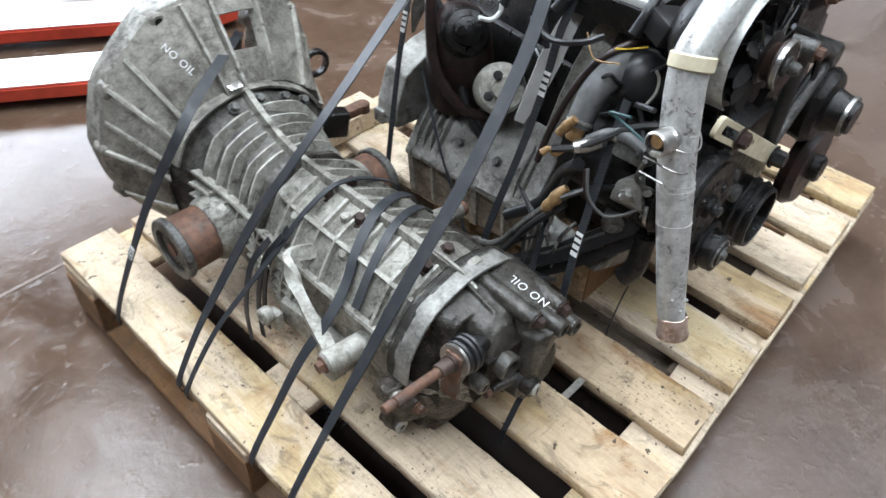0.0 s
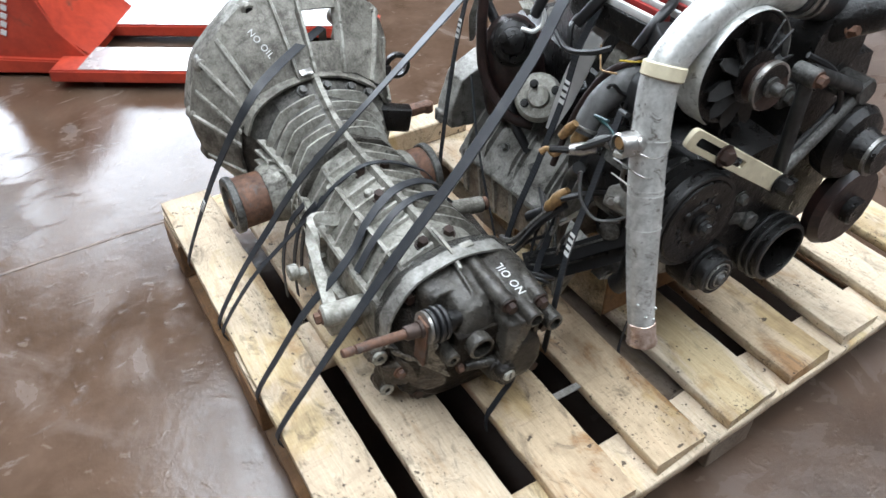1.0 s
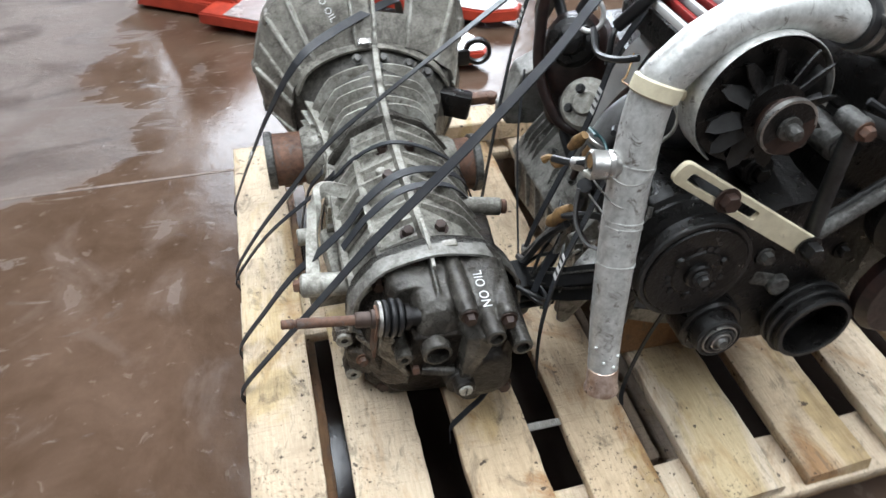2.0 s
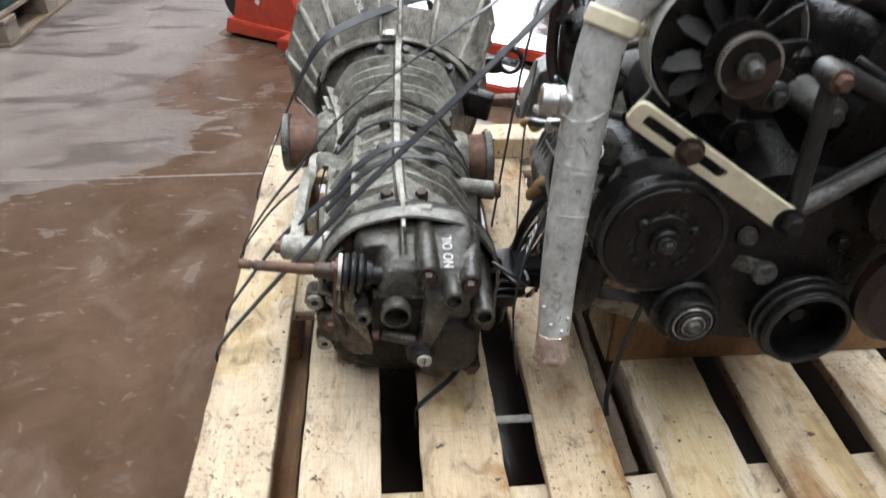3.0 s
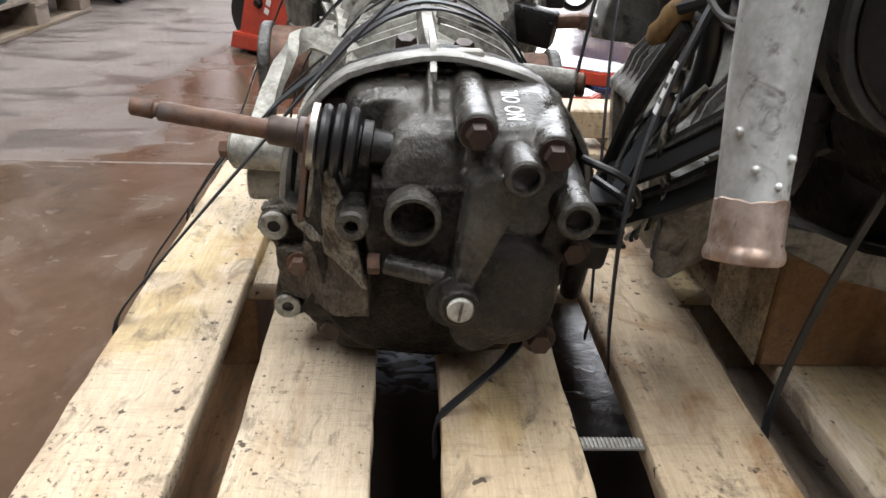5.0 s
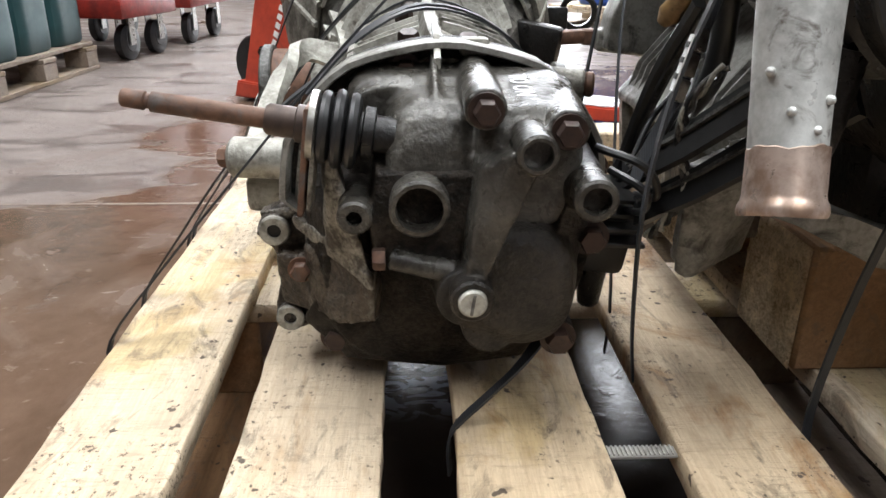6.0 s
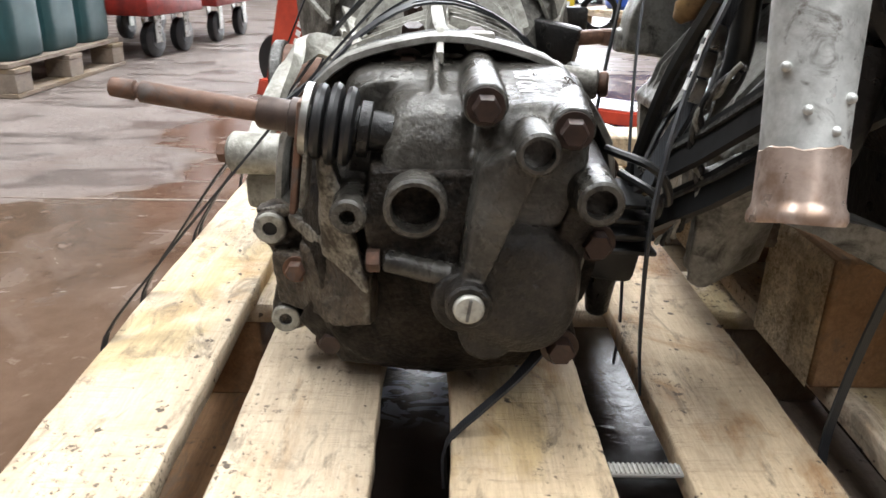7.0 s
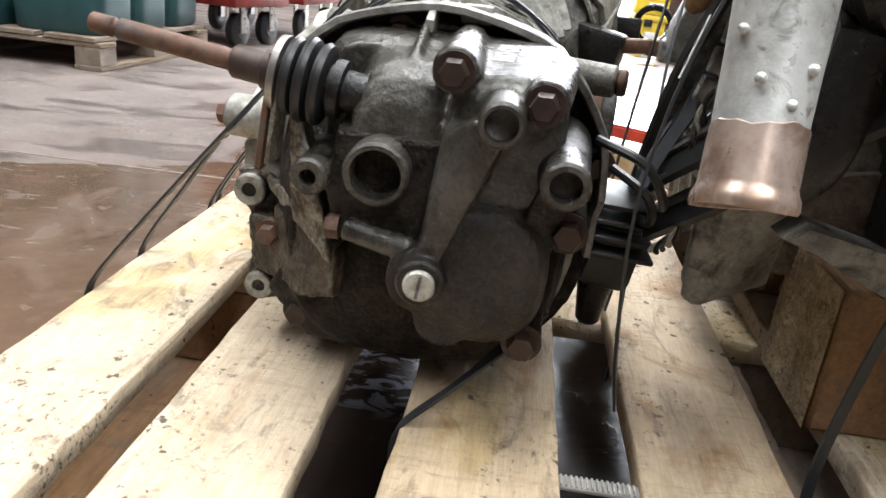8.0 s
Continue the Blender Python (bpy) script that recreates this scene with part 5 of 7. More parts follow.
piece("fan_backing", BLACK_METAL, lambda bm: rod(bm, (ax, 0.125, az), (ax, 0.145, az), 0.0638, seg=56), alt)

# air compressor with its clutch pulley
cx, cz = 0.507, 0.4475
comp = piece("compressor_body", BLACK_METAL, lambda bm: lathe(bm, (cx, 0.131, cz), (cx, 0.3, cz), [(0, 0.058), (0.03, 0.055), (0.034, 0.06), (0.1, 0.06), (0.104, 0.054), (0.165, 0.05), (0.169, 0.03)], 36), label="grimy compressor with a black clutch pulley")
piece("pulley", BLACK_METAL, lambda bm: lathe(bm, (cx, 0.1500, cz), (cx, 0.1080, cz), [(0, 0.062), (0.004, 0.0665), (0.01, 0.058), (0.016, 0.0665), (0.022, 0.058), (0.028, 0.0665), (0.036, 0.0665), (0.042, 0.0635)], 64), comp, "black grooved clutch pulley")
piece("pulley_rim", DARK_METAL, lambda bm: ring(bm, (cx, 0.1068, cz), (cx, 0.1120, cz), 0.065, 0.0598, 64, 0.0012), comp, "worn dark pulley rim")
piece("clutch_plate", BLACK_METAL, lambda bm: lathe(bm, (cx, 0.1120, cz), (cx, 0.1030, cz), [(0, 0.0585), (0.0062, 0.0585), (0.0078, 0.057), (0.0082, 0.038), (0.0072, 0.036), (0.0072, 0.03), (0.009, 0.028)], 64), comp, "oily black clutch plate")
for k in range(3):
    a = radians(20 + 120 * k)
    piece("rivet", BLACK_METAL, lambda bm: lathe(bm, (cx + 0.031 * math.cos(a), 0.1050, cz + 0.031 * math.sin(a)), (cx + 0.031 * math.cos(a), 0.1010, cz + 0.031 * math.sin(a)), [(0, 0.0062), (0.002, 0.006), (0.0035, 0.0045), (0.004, 0.004)], 20), comp)
    for c in (42, 58, 78):
        b = a + radians(c)
        piece("plate_hole", RUBBER, lambda bm: rod(bm, (cx + 0.033 * math.cos(b), 0.1032, cz + 0.033 * math.sin(b)), (cx + 0.033 * math.cos(b), 0.108, cz + 0.033 * math.sin(b)), 0.0032, seg=12), comp)
piece("hub_ring", BLACK_METAL, lambda bm: ring(bm, (cx, 0.0965, cz), (cx, 0.106, cz), 0.0155, 0.0095, 32, 0.002), comp)
piece("hub_bolt", DARK_METAL, lambda bm: (rod(bm, (cx, 0.104, cz), (cx, 0.0945, cz), 0.0092, seg=24, chamfer=0.001), hexbolt(bm, (cx, 0.0945, cz), (0, -1, 0), 0.0068, 0.005)), comp)
for k in range(6):
    a = radians(60 * k + 15)
    piece("bolt", GREY_METAL, lambda bm: hexbolt(bm, (cx + 0.056 * math.cos(a), 0.16, cz + 0.056 * math.sin(a)), (0, -1, 0), 0.005, 0.005), comp)
piece("port_block", GREY_METAL, lambda bm: box(bm, (0.455, 0.19, 0.512), (0.036, 0.045, 0.026), pose(0, 0, 0, 0, 20, 0), 0.005), comp)

# idler and crank pulleys
ix, iz = 0.546, 0.3575
idler = piece("idler_pulley", BLACK_METAL, lambda bm: lathe(bm, (ix, 0.12, iz), (ix, 0.083, iz), [(0, 0.026), (0.006, 0.028), (0.03, 0.028), (0.037, 0.0255)], 40), label="small idler pulley with a worn bearing")
for r0, r1, y, mat in ((0.027, 0.0245, 0.0815, DARK_METAL), (0.021, 0.0192, 0.08, STEEL), (0.0168, 0.0142, 0.078, DARK_METAL), (0.0125, 0.0108, 0.0765, STEEL)):
    piece("bearing_ring", mat, lambda bm: ring(bm, (ix, y, iz), (ix, 0.086, iz), r0, r1, 36, 0.0006), idler)
piece("bearing_cap", GREY_METAL, lambda bm: lathe(bm, (ix, 0.084, iz), (ix, 0.073, iz), [(0, 0.0105), (0.006, 0.0098), (0.007, 0.007), (0.011, 0.0055)], 24), idler)
kx, kz = 0.677, 0.3385
crank = piece("crank_pulley", BLACK_METAL, lambda bm: ring(bm, (kx, 0.086, kz), (kx, 0.134, kz), 0.048, 0.0405, 56, 0.003), label="black bowl-shaped crank pulley")
for y in (0.095, 0.108, 0.121):
    piece("rib", DARK_METAL, lambda bm: ring(bm, (kx, y, kz), (kx, y + 0.0055, kz), 0.0525, 0.045, 56, 0.0018), crank)
piece("web", BLACK_METAL, lambda bm: rod(bm, (kx, 0.122, kz), (kx, 0.15, kz), 0.045, seg=40), crank)
piece("crank_bolt", DARK_METAL, lambda bm: hexbolt(bm, (kx, 0.122, kz), (0, -1, 0), 0.011, 0.01), crank)
piece("lip", DARK_METAL, lambda bm: ring(bm, (kx, 0.0835, kz), (kx, 0.088, kz), 0.0465, 0.041, 56, 0.001), crank, "worn bright pulley lip")
piece("grey_bracket", GREY_METAL, lambda bm: (box(bm, (0.617, 0.125, 0.4), (0.05, 0.014, 0.02), pose(0, 0, 0, 0, 20, 0), 0.004), rod(bm, (0.628, 0.11, 0.394), (0.628, 0.15, 0.394), 0.013, seg=18, chamfer=0.002)))
# pulleys beyond the crank
far_p = piece("water_pump_pulley", BLACK_METAL, lambda bm: lathe(bm, (0.745, 0.105, 0.495), (0.745, 0.04, 0.495), [(0, 0.05), (0.02, 0.053), (0.03, 0.046), (0.034, 0.03), (0.05, 0.026), (0.065, 0.022)], 40), label="dark pump pulley")
piece("pulley_ring", STEEL, lambda bm: ring(bm, (0.745, 0.046, 0.495), (0.745, 0.051, 0.495), 0.028, 0.0235, 32), far_p)
low_p = piece("power_steering_disc", MAROON, lambda bm: lathe(bm, (0.78, 0.095, 0.385), (0.78, 0.07, 0.385), [(0, 0.064), (0.014, 0.066), (0.025, 0.058)], 40), label="dark maroon pulley disc")
piece("disc_hub", BLACK_METAL, lambda bm: rod(bm, (0.78, 0.072, 0.385), (0.78, 0.055, 0.385), 0.02, seg=24, chamfer=0.003), low_p)

# slotted tensioner bar
t0, t1 = Vector((0.454, 0.108, 0.5865)), Vector((0.622, 0.086, 0.474))
mid = (t0 + t1) / 2
length = (t1 - t0).length
tilt = Matrix.Translation(mid) @ ((t1 - t0).to_track_quat("X", "Z").to_matrix().to_4x4())


def stadium(middle, half, r, n=28):
    """Outline of a bar with rounded ends, in the bar's own plane."""
    row = []
    for i in range(n):
        a = 2 * math.pi * (i + 0.5) / n
        c, d = math.cos(a), math.sin(a)
        row.append((middle + math.copysign(half - r, c) + r * math.copysign(abs(c) ** 0.6, c), r * math.copysign(abs(d) ** 0.6, d)))
    return row


def slotted(bm):
    """A flat bar with one long slot."""
    h = length / 2
    outer, inner = stadium(0, h, 0.0128), stadium(0.5 * (0.024 - h), 0.5 * (h - 0.004), 0.0056)
    loops = [[bm.verts.new(tilt @ Vector((u, y, v))) for u, v in row] for row, y in ((outer, -0.0022), ([(u * 0.995, v * 0.94) for u, v in outer], -0.003), (inner, -0.003), (inner, 0.003), (outer, 0.003))]
    n = len(outer)
    for a, b in zip(loops, loops[1:] + loops[:1]):
        for i in range(n):
            bm.faces.new((a[i], a[(i + 1) % n], b[(i + 1) % n], b[i]))


bar = piece("tensioner_bar", IVORY, slotted, label="ivory painted slotted tensioner bar")
piece("clamp_bolt", BOLT_RUST, lambda bm: hexbolt(bm, tilt @ Vector((-0.034, -0.003, 0)), (0, -1, 0.05), 0.0102, 0.009), bar)
piece("end_bolt", BLACK_METAL, lambda bm: hexbolt(bm, tilt @ Vector((length / 2 - 0.008, -0.003, 0)), (0, -1, 0.05), 0.011, 0.014), bar)

# cast triangular alternator bracket
tri_br = piece("alternator_bracket", GREY_METAL, lambda bm: lathe(bm, (0.622, 0.085, 0.618), (0.622, 0.115, 0.618), [(0, 0.0105), (0.003, 0.012), (0.02, 0.012), (0.03, 0.011)], 24), label="grey cast triangular bracket")
for a, b, r0, r1 in (((0.622, 0.098, 0.614), (0.625, 0.098, 0.48), 0.0085, 0.009), ((0.622, 0.098, 0.624), (0.745, 0.1, 0.565), 0.0085, 0.009), ((0.628, 0.098, 0.482), (0.745, 0.1, 0.56), 0.009, 0.009), ((0.63, 0.104, 0.492), (0.742, 0.104, 0.57), 0.004, 0.004)):
    piece("arm", DARK_METAL if r0 != 0.009 else GREY_METAL, lambda bm: hose(bm, [a, [(u + v) / 2 for u, v in zip(a, b)], b], [r0, (r0 + r1) / 2, r1], 10, 3), tri_br)
piece("bolt", RUST, lambda bm: hexbolt(bm, (0.622, 0.086, 0.618), (0, -1, 0), 0.0075, 0.008), tri_br)
piece("corner_boss", GREY_METAL, lambda bm: rod(bm, (0.748, 0.09, 0.563), (0.748, 0.15, 0.563), 0.018, seg=20, chamfer=0.003), tri_br)
piece("pump_casting", BLACK_METAL, lambda bm: loft(bm, [(0.13, 0.72, 0.62, 0.05, 0.04, 0.05, 2.4), (0.18, 0.72, 0.62, 0.06, 0.05, 0.055, 2.4), (0.3, 0.72, 0.6, 0.05, 0.05, 0.05, 2.2)], 24), label="black pump casting")
piece("thermostat_neck", BLACK_METAL, lambda bm: hose(bm, [(0.7, 0.15, 0.64), (0.735, 0.12, 0.66), (0.79, 0.12, 0.65)], [0.024, 0.026, 0.022], 16))
piece("blue_plug", RUST, lambda bm: hexbolt(bm, (0.705, 0.118, 0.645), (0, -1, 0.3), 0.007, 0.01))

# cooling pipe with its bands and rubber hose
PIPE = [(0.3965, 0.063, 0.354), (0.3987, 0.0745, 0.388), (0.4015, 0.088, 0.436), (0.4095, 0.109, 0.505), (0.4195, 0.13, 0.575), (0.434, 0.146, 0.645), (0.457, 0.148, 0.676), (0.483, 0.148, 0.697), (0.521, 0.148, 0.713), (0.573, 0.148, 0.711), (0.634, 0.148, 0.693)]
pipe = piece("coolant_pipe", PIPE_STEEL, lambda bm: hose(bm, PIPE, [0.0158, 0.0164, 0.0178, 0.0198, 0.0207, 0.0209] + [0.0208] * 5, 28, 10), label="dull silver steel pipe bent over the engine")


def pipe_tip(bm):
    """The flared, slightly dented open end."""
    base, turn = Vector((0.3952, 0.0575, 0.342)), 2 * math.pi / 40
    loops = []
    for up, r in ((0.0275, 0.0156), (0.027, 0.0164), (0.0085, 0.0166), (0.0065, 0.017), (0.0045, 0.0181), (0.0015, 0.0184), (0.0, 0.0178), (0.0004, 0.0165), (0.02, 0.0152)):
        row = []
        for i in range(40):
            a = i * turn
            rr = r * (1 + 0.012 * math.sin(3 * a + 1) * (up < 0.01))
            jag = (0.0007 * math.sin(4 * a) + 0.0004 * math.sin(11 * a + 2)) if up > 0.0265 else 0.0006 * math.sin(2 * a)
            row.append(bm.verts.new(base + Vector((rr * math.cos(a) + up * 0.07, rr * math.sin(a) + up * 0.33, up + jag - 0.3 * rr * math.sin(a)))))
        loops.append(row)
    for p, q in zip(loops, loops[1:]):
        for i in range(40):
            bm.faces.new((p[i], p[(i + 1) % 40], q[(i + 1) % 40], q[i]))


piece("pipe_tip", PIPE_END, pipe_tip, pipe, "heat-tinted flared pipe end")
piece("pipe_bore", RUST, lambda bm: rod(bm, (0.3956, 0.0595, 0.3475), (0.3965, 0.063, 0.358), 0.015, seg=32), pipe)
for x, y, z in ((0.4075, 0.0582, 0.391), (0.3905, 0.0548, 0.387), (0.3842, 0.0655, 0.401), (0.402, 0.0538, 0.3795)):
    piece("weld_bead", PIPE_STEEL, lambda bm: bmesh.ops.create_icosphere(bm, subdivisions=2, radius=0.0021, matrix=Matrix.Translation((x, y + 0.0018, z - 0.0004))), pipe)
for k, (p, q) in enumerate(zip(PIPE[1:5], PIPE[2:6])):
    p, q = Vector(p), Vector(q)
    for share in ((), (0.7,), (0.25, 0.33), (0.1,))[k]:
        c = p.lerp(q, share)
        piece("wrinkle", PIPE_STEEL, lambda bm: ring(bm, c, c + (q - p).normalized() * 0.0016, (0.0172, 0.0199, 0.0206, 0.0213)[k], 0.0155, 30), pipe)
d = (Vector(PIPE[6]) - Vector(PIPE[4])).normalized()
c = Vector((0.437, 0.1465, 0.652))
band = piece("plastic_band", IVORY, lambda bm: ring(bm, c - d * 0.008, c + d * 0.008, 0.0238, 0.0196, 36, 0.0015), pipe, "yellowed plastic pipe clip")
piece("band_tail", IVORY, lambda bm: box(bm, c + Vector((0.022, 0.0, -0.006)), (0.018, 0.014, 0.01), pose(0, 0, 0, 0, 35, 0), 0.003), pipe)
rubber = piece("rubber_hose", RUBBER, lambda bm: hose(bm, [(0.62, 0.148, 0.698), (0.652, 0.149, 0.686), (0.7, 0.155, 0.668), (0.75, 0.175, 0.64), (0.78, 0.2, 0.6)], 0.0245, 22, 6), label="black rubber coolant hose")
for x in (0.63, 0.644):
    at = Vector((x, 0.148, 0.6945 - (x - 0.63) * 0.38))
    piece("hose_clip", STEEL, lambda bm: ring(bm, at, at + Vector((0.0056, 0, -0.0022)), 0.0262, 0.0235, 36), rubber)
piece("clip_screw", STEEL, lambda bm: box(bm, (0.64, 0.124, 0.706), (0.016, 0.012, 0.01), None, 0.002), rubber)
sensor = piece("sensor", STEEL, lambda bm: ring(bm, (0.377, 0.1355, 0.5855), (0.395, 0.133, 0.584), 0.014, 0.0115, 32, 0.002), label="bright open clamp housing on the pipe")
piece("sensor_neck", STEEL, lambda bm: lathe(bm, (0.394, 0.133, 0.584), (0.424, 0.13, 0.582), [(0, 0.0135), (0.004, 0.0145), (0.008, 0.0125), (0.016, 0.0125), (0.03, 0.0115)], 28), sensor)
piece("sensor_core", BLACK_PLASTIC, lambda bm: rod(bm, (0.383, 0.1348, 0.585), (0.398, 0.133, 0.584), 0.0113, seg=26), sensor)
piece("sensor_plug", COPPER, lambda bm: lathe(bm, (0.377, 0.1345, 0.59), (0.384, 0.134, 0.589), [(0, 0.007), (0.003, 0.0082), (0.007, 0.0082)], 14), sensor, "ochre plug")
piece("sensor_pin", ALU_LIGHT, lambda bm: box(bm, (0.377, 0.131, 0.577), (0.008, 0.012, 0.006), pose(0, 0, 0, 0, 10, 20), 0.0015), sensor)
for up in (0.012, -0.014, -0.034):
    piece("wire_tie", STEEL, lambda bm: hose(bm, [(0.39, 0.15, 0.572 + up), (0.398, 0.112, 0.566 + up), (0.416, 0.104, 0.566 + up), (0.437, 0.118, 0.571 + up), (0.44, 0.14, 0.575 + up)], 0.001, 6), pipe)

# intake side: red ribbed cover, pale end, black boxes
red = piece("ribbed_cover", BLACK_METAL, lambda bm: span(bm, (0.525, 0.25, 0.60), (0.86, 0.41, 0.638), 0.008), label="red ribbed plenum cover")
for k in range(17):
    x = 0.53 + 0.019 * k
    piece("rib", RED_PLASTIC if k % 2 else WHITE_PAINT, lambda bm: span(bm, (x, 0.255, 0.636), (x + 0.0065, 0.404, 0.647), 0.002), red)
for k, pts in enumerate(([(0.5, 0.25, 0.62), (0.52, 0.245, 0.65), (0.56, 0.26, 0.66), (0.6, 0.3, 0.655)], [(0.5, 0.36, 0.61), (0.53, 0.34, 0.655), (0.56, 0.35, 0.66), (0.62, 0.38, 0.655)], [(0.48, 0.43, 0.6), (0.51, 0.42, 0.65), (0.56, 0.41, 0.66), (0.6, 0.42, 0.63)])):
    piece("hose", RUBBER, lambda bm: hose(bm, pts, 0.0065 + 0.0015 * k, 10, 7), label="black hose")
for dz, dx in ((-0.004, 0.0), (-0.034, 0.012)):
    piece("plastic_channel", BLACK_PLASTIC, lambda bm: ribbon(bm, [(0.4 + dx, 0.3, 0.292 + dz), (0.425 + dx, 0.25, 0.33 + dz), (0.452 + dx, 0.205, 0.372 + dz), (0.475 + dx, 0.17, 0.405 + dz)], 0.024, 0.006, (0.2, 0.4, 0.9), 1), label="glossy black plastic channel")
    # raised edge coloured grey for the highlight along the glossy black
    piece("channel_edge", GREY_METAL, lambda bm: ribbon(bm, [(0.399 + dx, 0.297, 0.301 + dz), (0.424 + dx, 0.247, 0.339 + dz), (0.451 + dx, 0.202, 0.381 + dz)], 0.003, 0.003, (0.2, 0.4, 0.9), 1))
piece("low_tube", GREY_METAL, lambda bm: hose(bm, [(0.452, 0.195, 0.396), (0.48, 0.205, 0.392), (0.56, 0.22, 0.386)], 0.015, 16), label="grey coolant tube")
piece("front_casting", BLACK_METAL, lambda bm: loft(bm, [(0.12, 0.64, 0.42, 0.1, 0.09, 0.12, 2.6), (0.2, 0.64, 0.43, 0.12, 0.1, 0.13, 2.6), (0.3, 0.66, 0.43, 0.14, 0.12, 0.14, 2.8)], 32), label="black timing casting")
piece("upper_casting", BLACK_METAL, lambda bm: span(bm, (0.56, 0.2, 0.48), (0.86, 0.56, 0.6), 0.02))
piece("oil_pan_rail", GREY_METAL, lambda bm: span(bm, (0.56, 0.25, 0.24), (0.86, 0.62, 0.255), 0.004))
piece("sump_rail", ENGINE_ALU, lambda bm: prism(bm, [(0.468, 0.287), (0.512, 0.272), (0.551, 0.249), (0.62, 0.232), (0.72, 0.232), (0.72, 0.256), (0.62, 0.258), (0.56, 0.272), (0.524, 0.286), (0.48, 0.298)], FACE, -0.235, -0.208, 0.003), label="grey machined sump rail")
piece("black_pipe", BLACK_METAL, lambda bm: hose(bm, [(0.445, 0.16, 0.33), (0.452, 0.15, 0.35), (0.46, 0.15, 0.4)], 0.014, 14))
for k, (x, y, z, r) in enumerate(((0.58, 0.15, 0.535, 0.012), (0.6, 0.14, 0.58, 0.01), (0.57, 0.13, 0.50, 0.01), (0.66, 0.14, 0.56, 0.012), (0.69, 0.13, 0.46, 0.011), (0.6, 0.12, 0.44, 0.01), (0.7, 0.12, 0.43, 0.009))):
    piece("stud_boss", GREY_METAL if k % 2 else BLACK_METAL, lambda bm: (rod(bm, (x, y, z), (x, y + 0.08, z), r * 1.5, seg=16, chamfer=0.002), hexbolt(bm, (x, y, z), (0, -1, 0), r * 0.8, 0.008)))

# looms, hoses, connectors
LOOM = [
    ([(0.46, 0.6, 0.56), (0.47, 0.56, 0.5), (0.475, 0.5, 0.4), (0.5, 0.46, 0.35)], 0.008, RUBBER, "black hose"),
    ([(0.40, 0.27, 0.50), (0.42, 0.24, 0.51), (0.45, 0.2, 0.54), (0.47, 0.17, 0.55)], 0.0045, RUBBER, "black wiring"),
    ([(0.415, 0.255, 0.425), (0.44, 0.23, 0.44), (0.45, 0.19, 0.46)], 0.0045, RUBBER, "black wiring"),
    ([(0.42, 0.25, 0.415), (0.41, 0.29, 0.36), (0.405, 0.33, 0.29), (0.41, 0.37, 0.26)], 0.005, RUBBER, "black wiring"),
    ([(0.43, 0.26, 0.42), (0.42, 0.3, 0.36), (0.412, 0.345, 0.29), (0.43, 0.4, 0.25)], 0.005, GREY_METAL, "grey wiring"),
    ([(0.435, 0.25, 0.47), (0.45, 0.28, 0.43), (0.46, 0.31, 0.36), (0.45, 0.36, 0.31)], 0.009, RUBBER, "black hose"),
    ([(0.41, 0.16, 0.60), (0.43, 0.19, 0.585), (0.46, 0.2, 0.56), (0.45, 0.18, 0.53), (0.42, 0.17, 0.53)], 0.003, RUBBER, "black wiring"),
    ([(0.402, 0.18, 0.586), (0.41, 0.21, 0.575), (0.425, 0.2, 0.56), (0.41, 0.16, 0.56)], 0.0018, TEAL, "green wire"),
    ([(0.42, 0.16, 0.53), (0.435, 0.17, 0.49), (0.46, 0.15, 0.47), (0.47, 0.16, 0.5)], 0.003, GREY_METAL, "grey wire"),
    ([(0.49, 0.28, 0.61), (0.475, 0.3, 0.6), (0.47, 0.34, 0.59), (0.48, 0.38, 0.6)], 0.004, RUBBER, "black wiring"),
    ([(0.5, 0.31, 0.6), (0.485, 0.29, 0.585), (0.47, 0.27, 0.59), (0.465, 0.24, 0.6)], 0.0012, COPPER, "ochre wire"),
    ([(0.47, 0.56, 0.6), (0.5, 0.5, 0.62), (0.53, 0.45, 0.62), (0.56, 0.43, 0.63)], 0.007, RUBBER, "black hose"),
    ([(0.5, 0.6, 0.57), (0.53, 0.56, 0.61), (0.57, 0.52, 0.62), (0.6, 0.5, 0.62)], 0.006, RUBBER, "black hose"),
    ([(0.54, 0.58, 0.56), (0.57, 0.55, 0.6), (0.62, 0.54, 0.6), (0.66, 0.55, 0.58)], 0.005, RUBBER, "black hose"),
    ([(0.66, 0.13, 0.62), (0.69, 0.11, 0.6), (0.71, 0.1, 0.56), (0.7, 0.1, 0.52)], 0.004, RUBBER, "black wiring"),
]
for pts, r, mat, label in LOOM:
    piece("hose" if r > 0.0055 else "wire", mat, lambda bm: hose(bm, pts, r, 10 if r > 0.005 else 7, 7), label=label)
plug = piece("connector", COPPER, lambda bm: hose(bm, [(0.392, 0.278, 0.494), (0.398, 0.273, 0.5), (0.404, 0.266, 0.494), (0.411, 0.258, 0.501), (0.418, 0.248, 0.503)], [0.005, 0.0035, 0.0052, 0.0032, 0.0045], 8, 5), label="ochre taped connector")
piece("connector", COPPER, lambda bm: lathe(bm, (0.405, 0.272, 0.4), (0.43, 0.25, 0.445), [(0, 0.004), (0.008, 0.0085), (0.016, 0.0075), (0.024, 0.01), (0.034, 0.0085), (0.045, 0.005)], 9), label="ochre taped connector")
piece("connector", COPPER, lambda bm: lathe(bm, (0.425, 0.28, 0.505), (0.435, 0.262, 0.535), [(0, 0.005), (0.015, 0.0075), (0.03, 0.005)], 12), label="brown connector")
piece("connector", STEEL, lambda bm: lathe(bm, (0.415, 0.25, 0.505), (0.44, 0.225, 0.512), [(0, 0.007), (0.015, 0.009), (0.033, 0.006)], 12), label="silver connector")
rng = random.Random(5)
